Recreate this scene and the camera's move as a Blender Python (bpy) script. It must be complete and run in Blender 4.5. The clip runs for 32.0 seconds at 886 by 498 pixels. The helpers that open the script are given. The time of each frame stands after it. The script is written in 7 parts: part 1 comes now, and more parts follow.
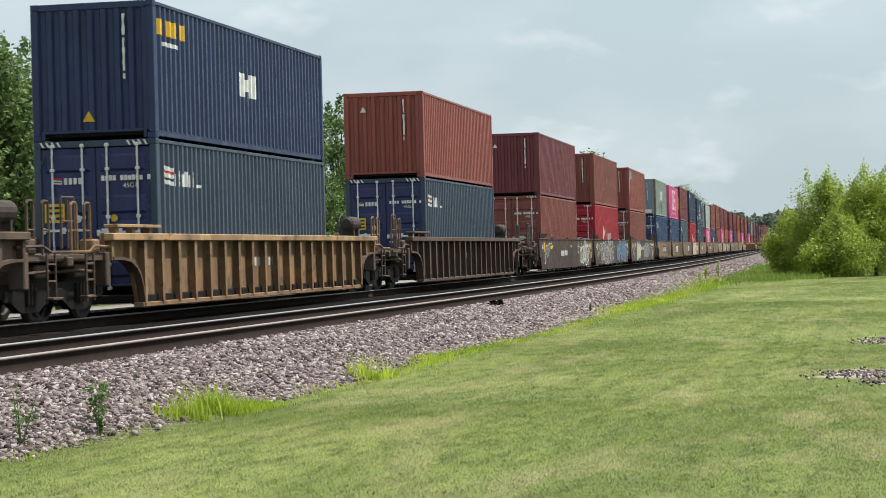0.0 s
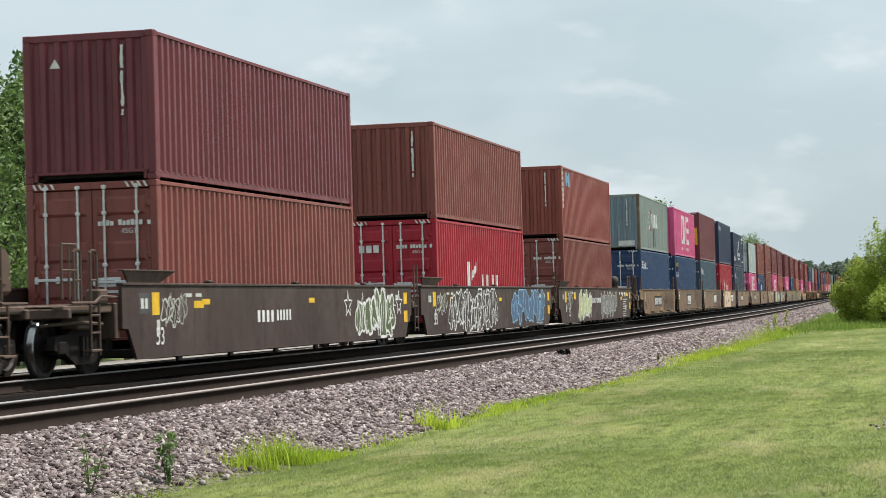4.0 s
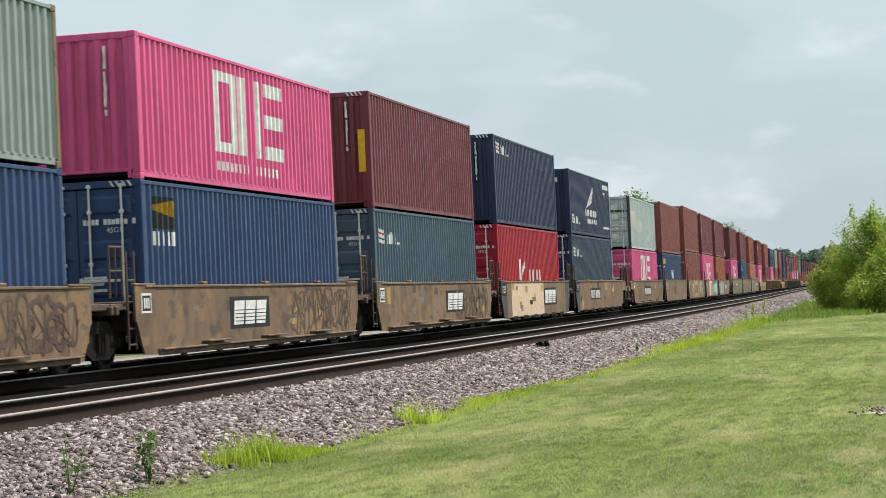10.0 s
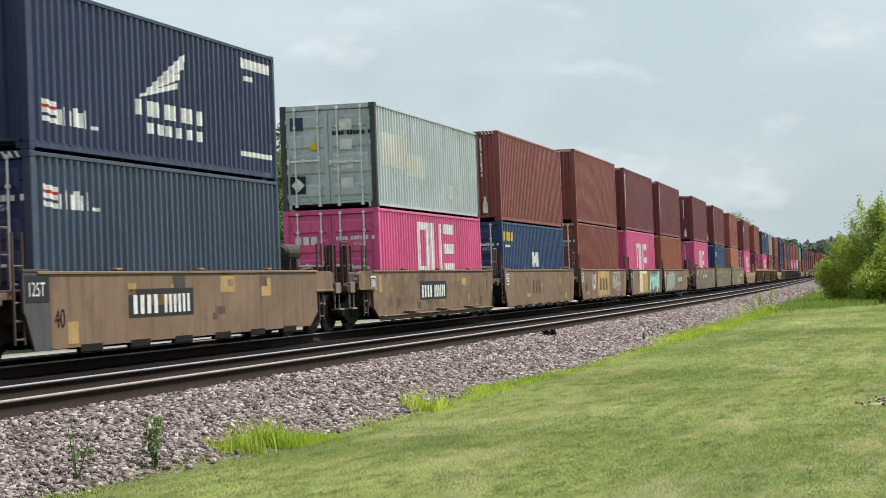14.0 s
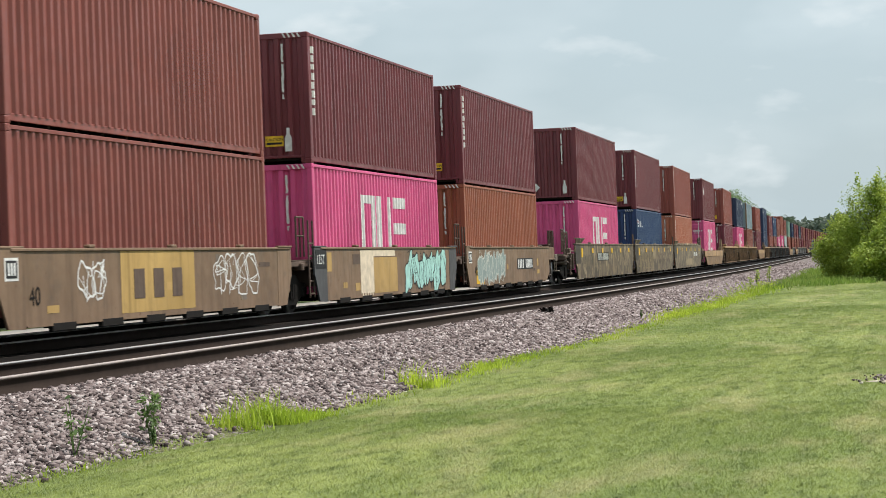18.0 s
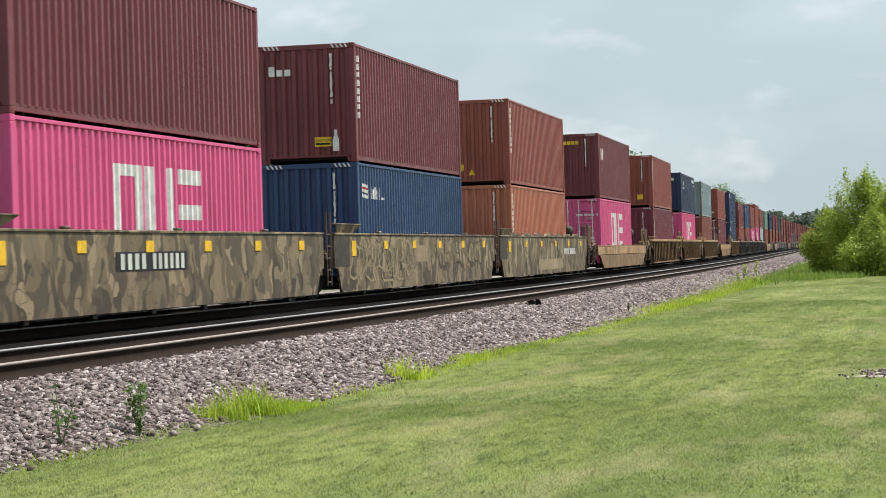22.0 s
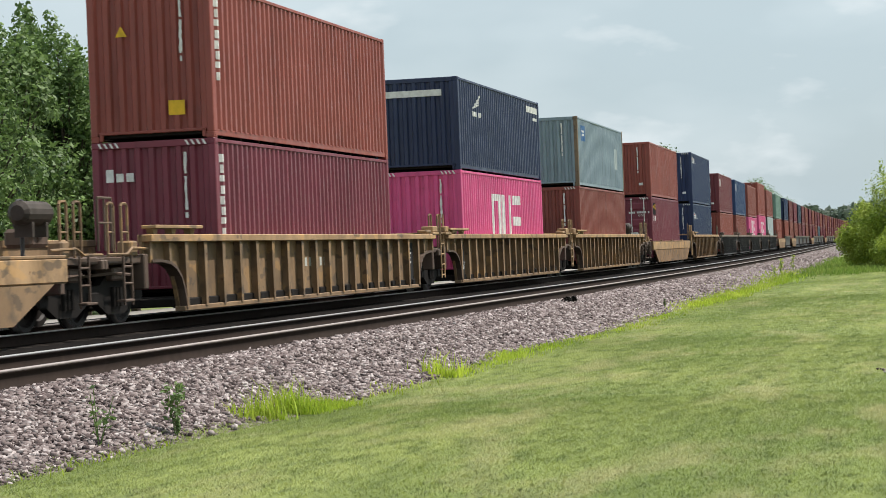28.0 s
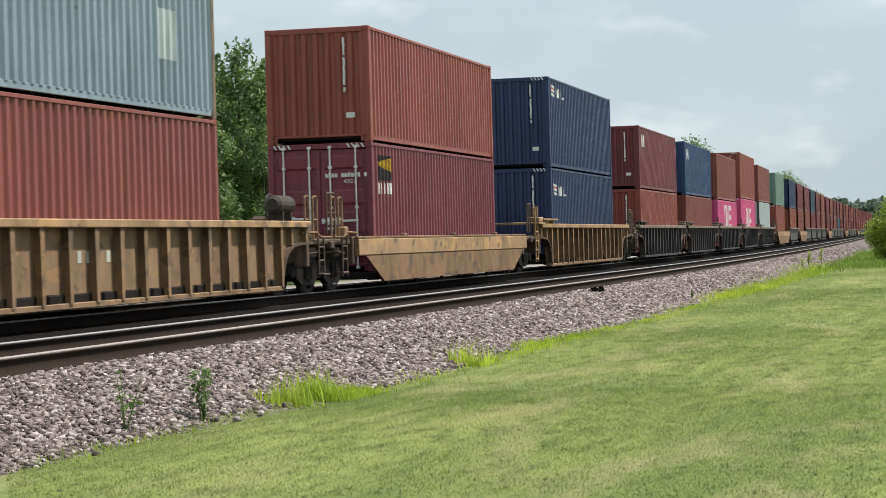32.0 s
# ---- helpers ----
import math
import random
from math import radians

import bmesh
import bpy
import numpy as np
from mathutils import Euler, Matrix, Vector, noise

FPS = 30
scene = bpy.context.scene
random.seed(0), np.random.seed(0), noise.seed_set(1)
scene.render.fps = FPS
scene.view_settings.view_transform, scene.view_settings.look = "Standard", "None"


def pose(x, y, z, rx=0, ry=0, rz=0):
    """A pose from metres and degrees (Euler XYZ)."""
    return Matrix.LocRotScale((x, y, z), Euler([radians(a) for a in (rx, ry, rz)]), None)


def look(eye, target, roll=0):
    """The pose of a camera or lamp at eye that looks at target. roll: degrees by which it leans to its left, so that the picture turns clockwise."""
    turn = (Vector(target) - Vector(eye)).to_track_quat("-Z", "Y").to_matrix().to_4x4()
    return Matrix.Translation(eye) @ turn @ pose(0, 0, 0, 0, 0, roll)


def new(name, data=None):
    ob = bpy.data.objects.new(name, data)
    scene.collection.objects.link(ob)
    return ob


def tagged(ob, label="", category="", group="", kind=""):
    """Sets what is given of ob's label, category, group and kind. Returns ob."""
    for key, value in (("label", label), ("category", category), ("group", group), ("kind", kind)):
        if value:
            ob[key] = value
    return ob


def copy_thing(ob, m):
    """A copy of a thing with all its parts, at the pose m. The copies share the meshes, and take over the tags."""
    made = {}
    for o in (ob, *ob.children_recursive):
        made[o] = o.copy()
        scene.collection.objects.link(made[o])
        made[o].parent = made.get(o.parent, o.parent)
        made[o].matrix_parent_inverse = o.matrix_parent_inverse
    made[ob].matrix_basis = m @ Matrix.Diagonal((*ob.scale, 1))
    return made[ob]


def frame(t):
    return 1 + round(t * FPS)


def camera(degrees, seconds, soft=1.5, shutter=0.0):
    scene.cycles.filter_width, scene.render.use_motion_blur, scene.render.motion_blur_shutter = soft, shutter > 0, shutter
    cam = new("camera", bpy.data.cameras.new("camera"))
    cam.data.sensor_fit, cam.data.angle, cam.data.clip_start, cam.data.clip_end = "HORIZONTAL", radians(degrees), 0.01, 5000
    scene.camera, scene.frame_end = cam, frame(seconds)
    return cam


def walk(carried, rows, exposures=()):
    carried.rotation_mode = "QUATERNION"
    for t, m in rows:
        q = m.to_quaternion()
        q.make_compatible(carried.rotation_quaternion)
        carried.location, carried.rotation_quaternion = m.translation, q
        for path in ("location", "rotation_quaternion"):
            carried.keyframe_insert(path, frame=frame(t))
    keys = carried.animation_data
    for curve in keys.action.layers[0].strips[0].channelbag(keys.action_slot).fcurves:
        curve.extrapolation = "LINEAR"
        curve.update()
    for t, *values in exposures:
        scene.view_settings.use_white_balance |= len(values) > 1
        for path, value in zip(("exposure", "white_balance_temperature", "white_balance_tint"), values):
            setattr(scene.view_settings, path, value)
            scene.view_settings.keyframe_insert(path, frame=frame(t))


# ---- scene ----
# ---- plan ----
# Metres. z = 0 is the top of the rails, x runs along the track away from the camera, y across it.
EYE = Vector((0.0, 0.0, 0.952))
TRACK_Y = 14.775          # centre of the train's track abreast of the camera
NEAR_TRACK = 4.846        # centre of the empty track, towards the camera
SPEED, GAIN = 12.814, 0.0197
KNOTS_S = (0, 60, 120, 200, 350, 600)
KNOTS_K = (4.893e-4, 4.359e-4, 2.548e-4, 0.0, -0.49e-4, -0.72e-4)

GRID_S = np.arange(-100.0, 1100.0)
_k = np.interp(GRID_S, KNOTS_S, KNOTS_K)
_k[GRID_S < -40] = 0
_k[GRID_S > 900] = 0
GRID_H = np.concatenate([[0], np.cumsum((_k[1:] + _k[:-1]) / 2)])
GRID_H -= np.interp(0, GRID_S, GRID_H)
_mid = (GRID_H[1:] + GRID_H[:-1]) / 2
GRID_X = np.concatenate([[0], np.cumsum(np.cos(_mid))])
GRID_Y = np.concatenate([[0], np.cumsum(np.sin(_mid))])
GRID_X -= np.interp(0, GRID_S, GRID_X)
GRID_Y -= np.interp(0, GRID_S, GRID_Y)


def along(s, off=0.0):
    """Place and heading at s metres along the track, off metres towards the camera's side."""
    s = np.asarray(s, float)
    c = np.clip(s, GRID_S[0], GRID_S[-1])
    h = np.interp(c, GRID_S, GRID_H)
    x = np.interp(c, GRID_S, GRID_X) + (s - c) * np.cos(h) + off * np.sin(h)
    y = TRACK_Y + np.interp(c, GRID_S, GRID_Y) + (s - c) * np.sin(h) - off * np.cos(h)
    return x, y, h


# ---- camera ----
cam = camera(23.87, 32.0, soft=0.35, shutter=0.15)
# seconds, turn to the left of +x, upward tilt, roll (degrees)
PATH = [
    (0.0, 12.852, 0.126, -1.504),
    (0.5, 13.034, 0.053, -1.040),
    (1.0, 12.896, 0.166, -0.682),
    (1.5, 12.643, 0.608, -0.644),
    (2.0, 12.545, 1.248, -0.855),
    (2.5, 12.822, 1.894, -1.272),
    (4.5, 14.952, 1.287, -1.559),
    (5.0, 14.683, 0.891, -1.414),
    (5.5, 14.279, 0.660, -1.374),
    (6.0, 13.919, 0.616, -1.403),
    (6.5, 13.757, 0.696, -1.404),
    (7.0, 13.748, 0.791, -1.493),
    (7.5, 13.791, 0.868, -1.698),
    (8.0, 13.836, 0.951, -1.925),
    (8.5, 13.829, 1.060, -2.206),
    (9.0, 13.830, 1.172, -2.323),
    (9.5, 13.879, 1.261, -2.482),
    (10.0, 14.032, 1.340, -2.555),
    (10.5, 14.248, 1.434, -2.557),
    (11.0, 14.534, 1.552, -2.603),
    (11.5, 14.853, 1.654, -2.479),
    (12.0, 15.088, 1.696, -2.428),
    (12.5, 15.160, 1.591, -2.237),
    (13.0, 15.019, 1.384, -2.044),
    (13.5, 14.671, 1.164, -2.091),
    (14.0, 14.244, 1.017, -2.171),
    (14.5, 13.927, 0.980, -2.269),
    (15.0, 13.841, 1.045, -2.389),
    (15.5, 13.905, 1.119, -2.448),
    (17.5, 14.208, 0.611, -2.229),
    (18.0, 14.203, 0.387, -2.114),
    (18.5, 14.176, 0.232, -1.994),
    (19.0, 14.100, 0.141, -1.838),
    (19.5, 13.981, 0.121, -1.611),
    (20.0, 13.843, 0.189, -1.435),
    (20.5, 13.730, 0.266, -1.572),
    (21.0, 13.746, 0.289, -1.518),
    (21.5, 13.802, 0.252, -1.635),
    (22.0, 13.880, 0.152, -1.665),
    (22.5, 13.948, 0.016, -1.661),
    (23.0, 14.014, -0.159, -1.672),
    (23.5, 14.055, -0.306, -1.646),
    (24.0, 14.048, -0.413, -1.704),
    (24.5, 14.034, -0.439, -1.711),
    (25.0, 14.051, -0.409, -1.724),
    (25.5, 14.143, -0.314, -1.832),
    (27.5, 14.679, -0.038, -2.189),
    (28.0, 14.847, 0.122, -2.233),
    (28.5, 15.090, 0.251, -2.060),
    (29.0, 15.417, 0.284, -1.842),
    (29.5, 15.628, 0.195, -1.644),
    (30.0, 15.679, 0.056, -1.467),
    (30.5, 15.592, -0.034, -1.421),
    (31.0, 15.503, -0.041, -1.397),
    (31.5, 15.499, -0.068, -1.443),
    (32.0, 15.612, -0.163, -1.590),
]


def heading(yaw, tilt):
    a, b = radians(yaw), radians(tilt)
    return Vector((math.cos(a) * math.cos(b), math.sin(a) * math.cos(b), math.sin(b)))


walk(cam, [(t, look(EYE, EYE + heading(yaw, tilt), roll)) for t, yaw, tilt, roll in PATH])

# ---- light ----
SUN_AZ, SUN_EL = 300.0, 60.0      # degrees from +x towards +y; height over the horizon
world = bpy.data.worlds.new("sky")
scene.world = world
world.use_nodes = True
wn, wl = world.node_tree.nodes, world.node_tree.links
wn.clear()
w_out = wn.new("ShaderNodeOutputWorld")
w_bg = wn.new("ShaderNodeBackground")
w_sky = wn.new("ShaderNodeTexSky")
w_sky.sky_type, w_sky.sun_disc = "NISHITA", False
w_sky.sun_elevation, w_sky.sun_rotation = radians(SUN_EL), radians(90 - SUN_AZ)
w_sky.air_density, w_sky.dust_density, w_sky.ozone_density = 1.0, 2.5, 1.0
w_tc = wn.new("ShaderNodeTexCoord")
w_map = wn.new("ShaderNodeMapping")
w_map.inputs["Scale"].default_value = (1.0, 1.0, 2.6)
w_n1 = wn.new("ShaderNodeTexNoise")
w_n1.inputs["Scale"].default_value, w_n1.inputs["Detail"].default_value, w_n1.inputs["Roughness"].default_value = 4.0, 4.0, 0.45
w_r1 = wn.new("ShaderNodeValToRGB")
w_r1.color_ramp.elements[0].position, w_r1.color_ramp.elements[1].position = 0.33, 0.66
w_r1.color_ramp.elements[0].color, w_r1.color_ramp.elements[1].color = (0.80, 0.80, 0.80, 1), (0.98, 0.98, 0.98, 1)
w_n2 = wn.new("ShaderNodeTexNoise")
w_n2.inputs["Scale"].default_value, w_n2.inputs["Detail"].default_value = 6.0, 4.0
w_r2 = wn.new("ShaderNodeValToRGB")
w_r2.color_ramp.elements[0].position, w_r2.color_ramp.elements[1].position = 0.40, 0.62
w_r2.color_ramp.elements[0].color, w_r2.color_ramp.elements[1].color = (4.6, 5.55, 5.98, 1), (5.5, 6.4, 6.8, 1)
w_mix = wn.new("ShaderNodeMix")
w_mix.data_type = "RGBA"
wl.new(w_tc.outputs["Generated"], w_map.inputs["Vector"])
wl.new(w_map.outputs[0], w_n1.inputs["Vector"])
wl.new(w_map.outputs[0], w_n2.inputs["Vector"])
wl.new(w_n1.outputs["Fac"], w_r1.inputs["Fac"])
wl.new(w_n2.outputs["Fac"], w_r2.inputs["Fac"])
wl.new(w_r1.outputs["Color"], w_mix.inputs["Factor"])
wl.new(w_sky.outputs[0], w_mix.inputs["A"])
wl.new(w_r2.outputs["Color"], w_mix.inputs["B"])
# small bright fair-weather puffs
w_n3 = wn.new("ShaderNodeTexNoise")
w_n3.inputs["Scale"].default_value, w_n3.inputs["Detail"].default_value, w_n3.inputs["Roughness"].default_value = 13.0, 5.0, 0.5
w_r3 = wn.new("ShaderNodeValToRGB")
w_r3.color_ramp.elements[0].position, w_r3.color_ramp.elements[1].position = 0.55, 0.70
w_r3.color_ramp.elements[1].color = (0.7, 0.7, 0.7, 1)
w_puff = wn.new("ShaderNodeMix")
w_puff.data_type = "RGBA"
w_puff.inputs["B"].default_value = (7.0, 7.5, 7.7, 1)
wl.new(w_map.outputs[0], w_n3.inputs["Vector"])
wl.new(w_n3.outputs["Fac"], w_r3.inputs["Fac"])
wl.new(w_r3.outputs["Color"], w_puff.inputs["Factor"])
wl.new(w_mix.outputs["Result"], w_puff.inputs["A"])
wl.new(w_puff.outputs["Result"], w_bg.inputs["Color"])
w_bg.inputs["Strength"].default_value = 0.1
wl.new(w_bg.outputs[0], w_out.inputs["Surface"])

sun = new("sun", bpy.data.lights.new("sun", "SUN"))
sun.data.energy, sun.data.angle, sun.data.color = 4.85, radians(2), (1.0, 0.945, 0.885)
_a, _e = radians(SUN_AZ), radians(SUN_EL)
sun.matrix_world = look((math.cos(_a) * math.cos(_e) * 60, math.sin(_a) * math.cos(_e) * 60, math.sin(_e) * 60), (0, 0, 0))
scene.view_settings.exposure = 0.29


# ---- materials ----
def node_mat(name):
    m = bpy.data.materials.new(name)
    m.use_nodes = True
    return m, m.node_tree.nodes, m.node_tree.links, m.node_tree.nodes["Principled BSDF"]


def noise_node(n, l, vec, scale, detail=4.0, rough=0.55, stretch=None):
    t = n.new("ShaderNodeTexNoise")
    t.inputs["Scale"].default_value, t.inputs["Detail"].default_value, t.inputs["Roughness"].default_value = scale, detail, rough
    if stretch:
        mp = n.new("ShaderNodeMapping")
        mp.inputs["Scale"].default_value = stretch
        l.new(vec, mp.inputs["Vector"])
        vec = mp.outputs[0]
    l.new(vec, t.inputs["Vector"])
    return t.outputs["Fac"]


def ramp(n, l, fac, lo, hi, c0=(0, 0, 0), c1=(1, 1, 1)):
    r = n.new("ShaderNodeValToRGB")
    e = r.color_ramp.elements
    e[0].position, e[1].position, e[0].color, e[1].color = lo, hi, (*c0, 1), (*c1, 1)
    l.new(fac, r.inputs["Fac"])
    return r.outputs["Color"]


def mixed(n, l, fac, a, b, mode="MIX"):
    m = n.new("ShaderNodeMix")
    m.data_type, m.blend_type = "RGBA", mode
    for key, v in (("Factor", fac), ("A", a), ("B", b)):
        if isinstance(v, (int, float)):
            m.inputs[key].default_value = v
        elif isinstance(v, tuple):
            m.inputs[key].default_value = (*v, 1)
        else:
            l.new(v, m.inputs[key])
    return m.outputs["Result"]


def coords(n, l, spread=True):
    """Object coordinates, shifted per object so that no two things wear alike."""
    tc = n.new("ShaderNodeTexCoord")
    if not spread:
        return tc.outputs["Object"]
    oi = n.new("ShaderNodeObjectInfo")
    mul = n.new("ShaderNodeMath")
    mul.operation = "MULTIPLY"
    mul.inputs[1].default_value = 37.0
    l.new(oi.outputs["Random"], mul.inputs[0])
    add = n.new("ShaderNodeVectorMath")
    l.new(tc.outputs["Object"], add.inputs[0])
    l.new(mul.outputs[0], add.inputs[1])
    return add.outputs[0]


def bump(n, l, bsdf, height, strength, dist=0.02):
    b = n.new("ShaderNodeBump")
    b.inputs["Strength"].default_value, b.inputs["Distance"].default_value = strength, dist
    l.new(height, b.inputs["Height"])
    l.new(b.outputs[0], bsdf.inputs["Normal"])


def paint(name, col, fade=0.12, rust=0.35, dirt=0.3, rough=0.42):
    """Weathered steel paint: faded patches, rain streaks, rust spots."""
    m, n, l, b = node_mat(name)
    v = coords(n, l)
    lite = tuple(min(1, c * (1 + 3.5 * fade) + 0.08 * fade) for c in col)
    dark = tuple(c * 0.72 for c in col)
    c = mixed(n, l, ramp(n, l, noise_node(n, l, v, 0.6, 5), 0.35, 0.7), col, lite)
    c = mixed(n, l, ramp(n, l, noise_node(n, l, v, 1.4, 5, 0.6, (1.6, 1.6, 0.7) if dirt > 0.8 else (4.0, 4.0, 0.25)), 0.5, 0.75), c, dark)
    if dirt:
        g = ramp(n, l, noise_node(n, l, v, 2.3, 6, 0.65), 0.52, 0.78, (0, 0, 0), (dirt,) * 3)
        c = mixed(n, l, g, c, (0.09, 0.075, 0.06) if dirt > 0.8 else tuple(0.45 * x + 0.025 for x in col))
    if dirt > 0.8:
        g = ramp(n, l, noise_node(n, l, v, 1.1, 7, 0.62, (1.3, 1.3, 0.6)), 0.48, 0.72, (0, 0, 0), (0.6,) * 3)
        c = mixed(n, l, g, c, (0.080, 0.056, 0.040))
        g = ramp(n, l, noise_node(n, l, v, 0.8, 4, 0.5), 0.56, 0.66, (0, 0, 0), (0.6,) * 3)
        c = mixed(n, l, g, c, tuple(min(1, x * 1.5) for x in col))
        # flaked and repainted fields with hard edges
        g = ramp(n, l, noise_node(n, l, v, 1.9, 3, 0.45, (0.8, 0.8, 1.2)), 0.60, 0.625, (0, 0, 0), (0.55,) * 3)
        c = mixed(n, l, g, c, (col[0] * 1.75, col[1] * 1.62, col[2] * 1.25))
        g = ramp(n, l, noise_node(n, l, v, 2.7, 4, 0.5, (0.7, 0.7, 1.1)), 0.60, 0.63, (0, 0, 0), (0.6,) * 3)
        c = mixed(n, l, g, c, (0.070, 0.058, 0.048))
    if rust:
        r = ramp(n, l, noise_node(n, l, v, 5.5, 8, 0.7), 0.64, 0.72, (0, 0, 0), (rust * 2,) * 3)
        c = mixed(n, l, r, c, (0.10, 0.035, 0.015))
    l.new(c, b.inputs["Base Color"])
    l.new(ramp(n, l, noise_node(n, l, v, 3.0, 4), 0.3, 0.8, (rough - 0.1,) * 3, (rough + 0.2,) * 3), b.inputs["Roughness"])
    b.inputs["Specular IOR Level"].default_value = 0.42 if dirt < 0.5 else 0.28
    bump(n, l, b, noise_node(n, l, v, 9.0, 5), 0.12, 0.02)
    return m


def plain(name, col, rough=0.6, metal=0.0, vary=0.25, gloss=0.3):
    m, n, l, b = node_mat(name)
    v = coords(n, l)
    c = mixed(n, l, ramp(n, l, noise_node(n, l, v, 6.0, 6), 0.3, 0.75), tuple(x * (1 - vary) for x in col), tuple(min(1, x * (1 + vary * 0.5)) for x in col))
    l.new(c, b.inputs["Base Color"])
    b.inputs["Roughness"].default_value, b.inputs["Metallic"].default_value = rough, metal
    b.inputs["Specular IOR Level"].default_value = gloss
    bump(n, l, b, noise_node(n, l, v, 14.0, 5), 0.1, 0.01)
    return m


COLOURS = {
    "navy": (0.014, 0.028, 0.084), "ink": (0.017, 0.027, 0.070), "blue": (0.018, 0.045, 0.124), "slate": (0.032, 0.050, 0.084), "teal": (0.045, 0.080, 0.118),
    "brick": (0.235, 0.056, 0.042), "maroon": (0.145, 0.029, 0.037), "brown": (0.200, 0.053, 0.042), "rust": (0.275, 0.080, 0.043),
    "wine": (0.160, 0.028, 0.046), "red": (0.330, 0.008, 0.024), "pink": (0.570, 0.078, 0.215), "grey": (0.215, 0.255, 0.240),
    "steel": (0.190, 0.250, 0.290), "silver": (0.380, 0.430, 0.435), "green": (0.140, 0.225, 0.185), "salmon": (0.385, 0.128, 0.076),
    "slate_shaded": (0.017, 0.026, 0.094),
}
PAINT = {k: paint("paint_" + k, c, fade=0.06, rust=0.4 if k in ("grey", "rust", "brown", "silver", "steel") else 0.25) for k, c in COLOURS.items()}
WHITE_MARK = plain("white_marking", (0.72, 0.72, 0.70), 0.6)
YELLOW_MARK = plain("yellow_marking", (0.75, 0.46, 0.03), 0.6)
FADED_RED = plain("faded_red_marking", (0.30, 0.10, 0.10), 0.7)
RED_MARK = plain("red_marking", (0.55, 0.03, 0.03), 0.6)
BLUE_MARK = plain("pale_blue_marking", (0.25, 0.45, 0.65), 0.6)
BLACK_MARK = plain("black_panel", (0.02, 0.02, 0.022), 0.7)
CREAM = paint("pale_cream_overpaint", (0.455, 0.465, 0.42), 0.1, 0.2, 0.2)
TEAL_MARK = plain("mint_graffiti_paint", (0.36, 0.62, 0.56), 0.6)
STEEL_BARE = plain("galvanised_steel", (0.74, 0.74, 0.73), 0.45, 0.1)
STEEL_DARK = plain("dark_oily_steel", (0.016, 0.0135, 0.012), 0.7, 0.0, 0.25, 0.12)
END_GREY = paint("end_plate_grey", (0.050, 0.050, 0.052), 0.1, 0.4, 0.4, 0.7)
MAROON_STEEL = plain("maroon_brown_steel", (0.060, 0.026, 0.022), 0.6, 0.0, 0.4)
TANK_GREY = plain("grimy_tank_paint", (0.060, 0.048, 0.040), 0.6, 0.0, 0.4)
WHEEL_DARK = plain("wheel_steel", (0.022, 0.018, 0.016), 0.6, 0.2)
WHEEL_TREAD = plain("polished_wheel_tread", (0.42, 0.41, 0.40), 0.28, 1.0)
def camouflage():
    """Sprayed-over sides: flowing earth-coloured fields with thin dark scribbles, streaked and dirty."""
    m, n, l, b = node_mat("well_car_sprayed_fields")
    v = coords(n, l)

    def flow(scale, stretch, twist, detail):
        mp = n.new("ShaderNodeMapping")
        mp.inputs["Scale"].default_value = stretch
        l.new(v, mp.inputs["Vector"])
        t = n.new("ShaderNodeTexNoise")
        t.inputs["Scale"].default_value, t.inputs["Detail"].default_value, t.inputs["Distortion"].default_value = scale, detail, twist
        l.new(mp.outputs[0], t.inputs["Vector"])
        return t.outputs["Fac"]

    r = n.new("ShaderNodeValToRGB")
    r.color_ramp.interpolation = "CONSTANT"
    e = r.color_ramp.elements
    e[0].position, e[0].color = 0.0, (0.075, 0.058, 0.038, 1)
    e[1].position, e[1].color = 0.88, (0.160, 0.122, 0.074, 1)
    for p, c in ((0.10, (0.112, 0.081, 0.047)), (0.26, (0.205, 0.152, 0.088)), (0.42, (0.048, 0.036, 0.022)), (0.50, (0.140, 0.103, 0.058)), (0.62, (0.270, 0.207, 0.124)), (0.74, (0.075, 0.053, 0.033))):
        x = e.new(p)
        x.color = (*c, 1)
    wob = n.new("ShaderNodeTexNoise")
    wob.inputs["Scale"].default_value, wob.inputs["Detail"].default_value = 1.4, 2.0
    l.new(v, wob.inputs["Vector"])
    push = n.new("ShaderNodeVectorMath")
    push.operation = "MULTIPLY_ADD"
    push.inputs[1].default_value = (1.1, 0.0, 1.1)
    l.new(wob.outputs["Color"], push.inputs[0])
    l.new(v, push.inputs[2])
    mp = n.new("ShaderNodeMapping")
    mp.inputs["Scale"].default_value, mp.inputs["Rotation"].default_value = (1.5, 0.02, 0.75), (0, 0.5, 0)
    l.new(push.outputs[0], mp.inputs["Vector"])
    vo = n.new("ShaderNodeTexVoronoi")
    vo.inputs["Scale"].default_value = 3.0
    l.new(mp.outputs[0], vo.inputs["Vector"])
    sep = n.new("ShaderNodeSeparateColor")
    l.new(vo.outputs["Color"], sep.inputs[0])
    l.new(sep.outputs[0], r.inputs["Fac"])
    c = r.outputs["Color"]
    for scale, twist, at in ((0.9, 1.6, 0.5), (1.4, 1.2, 0.46)):
        q = n.new("ShaderNodeValToRGB")
        e = q.color_ramp.elements
        e[0].position, e[0].color, e[1].position, e[1].color = at - 0.012, (0, 0, 0, 1), at + 0.012, (0, 0, 0, 1)
        x = e.new(at)
        x.color = (0.9, 0.9, 0.9, 1)
        l.new(flow(scale, (1.1, 0.05, 0.8), twist, 0.0), q.inputs["Fac"])
        c = mixed(n, l, q.outputs["Color"], c, (0.045, 0.036, 0.026))
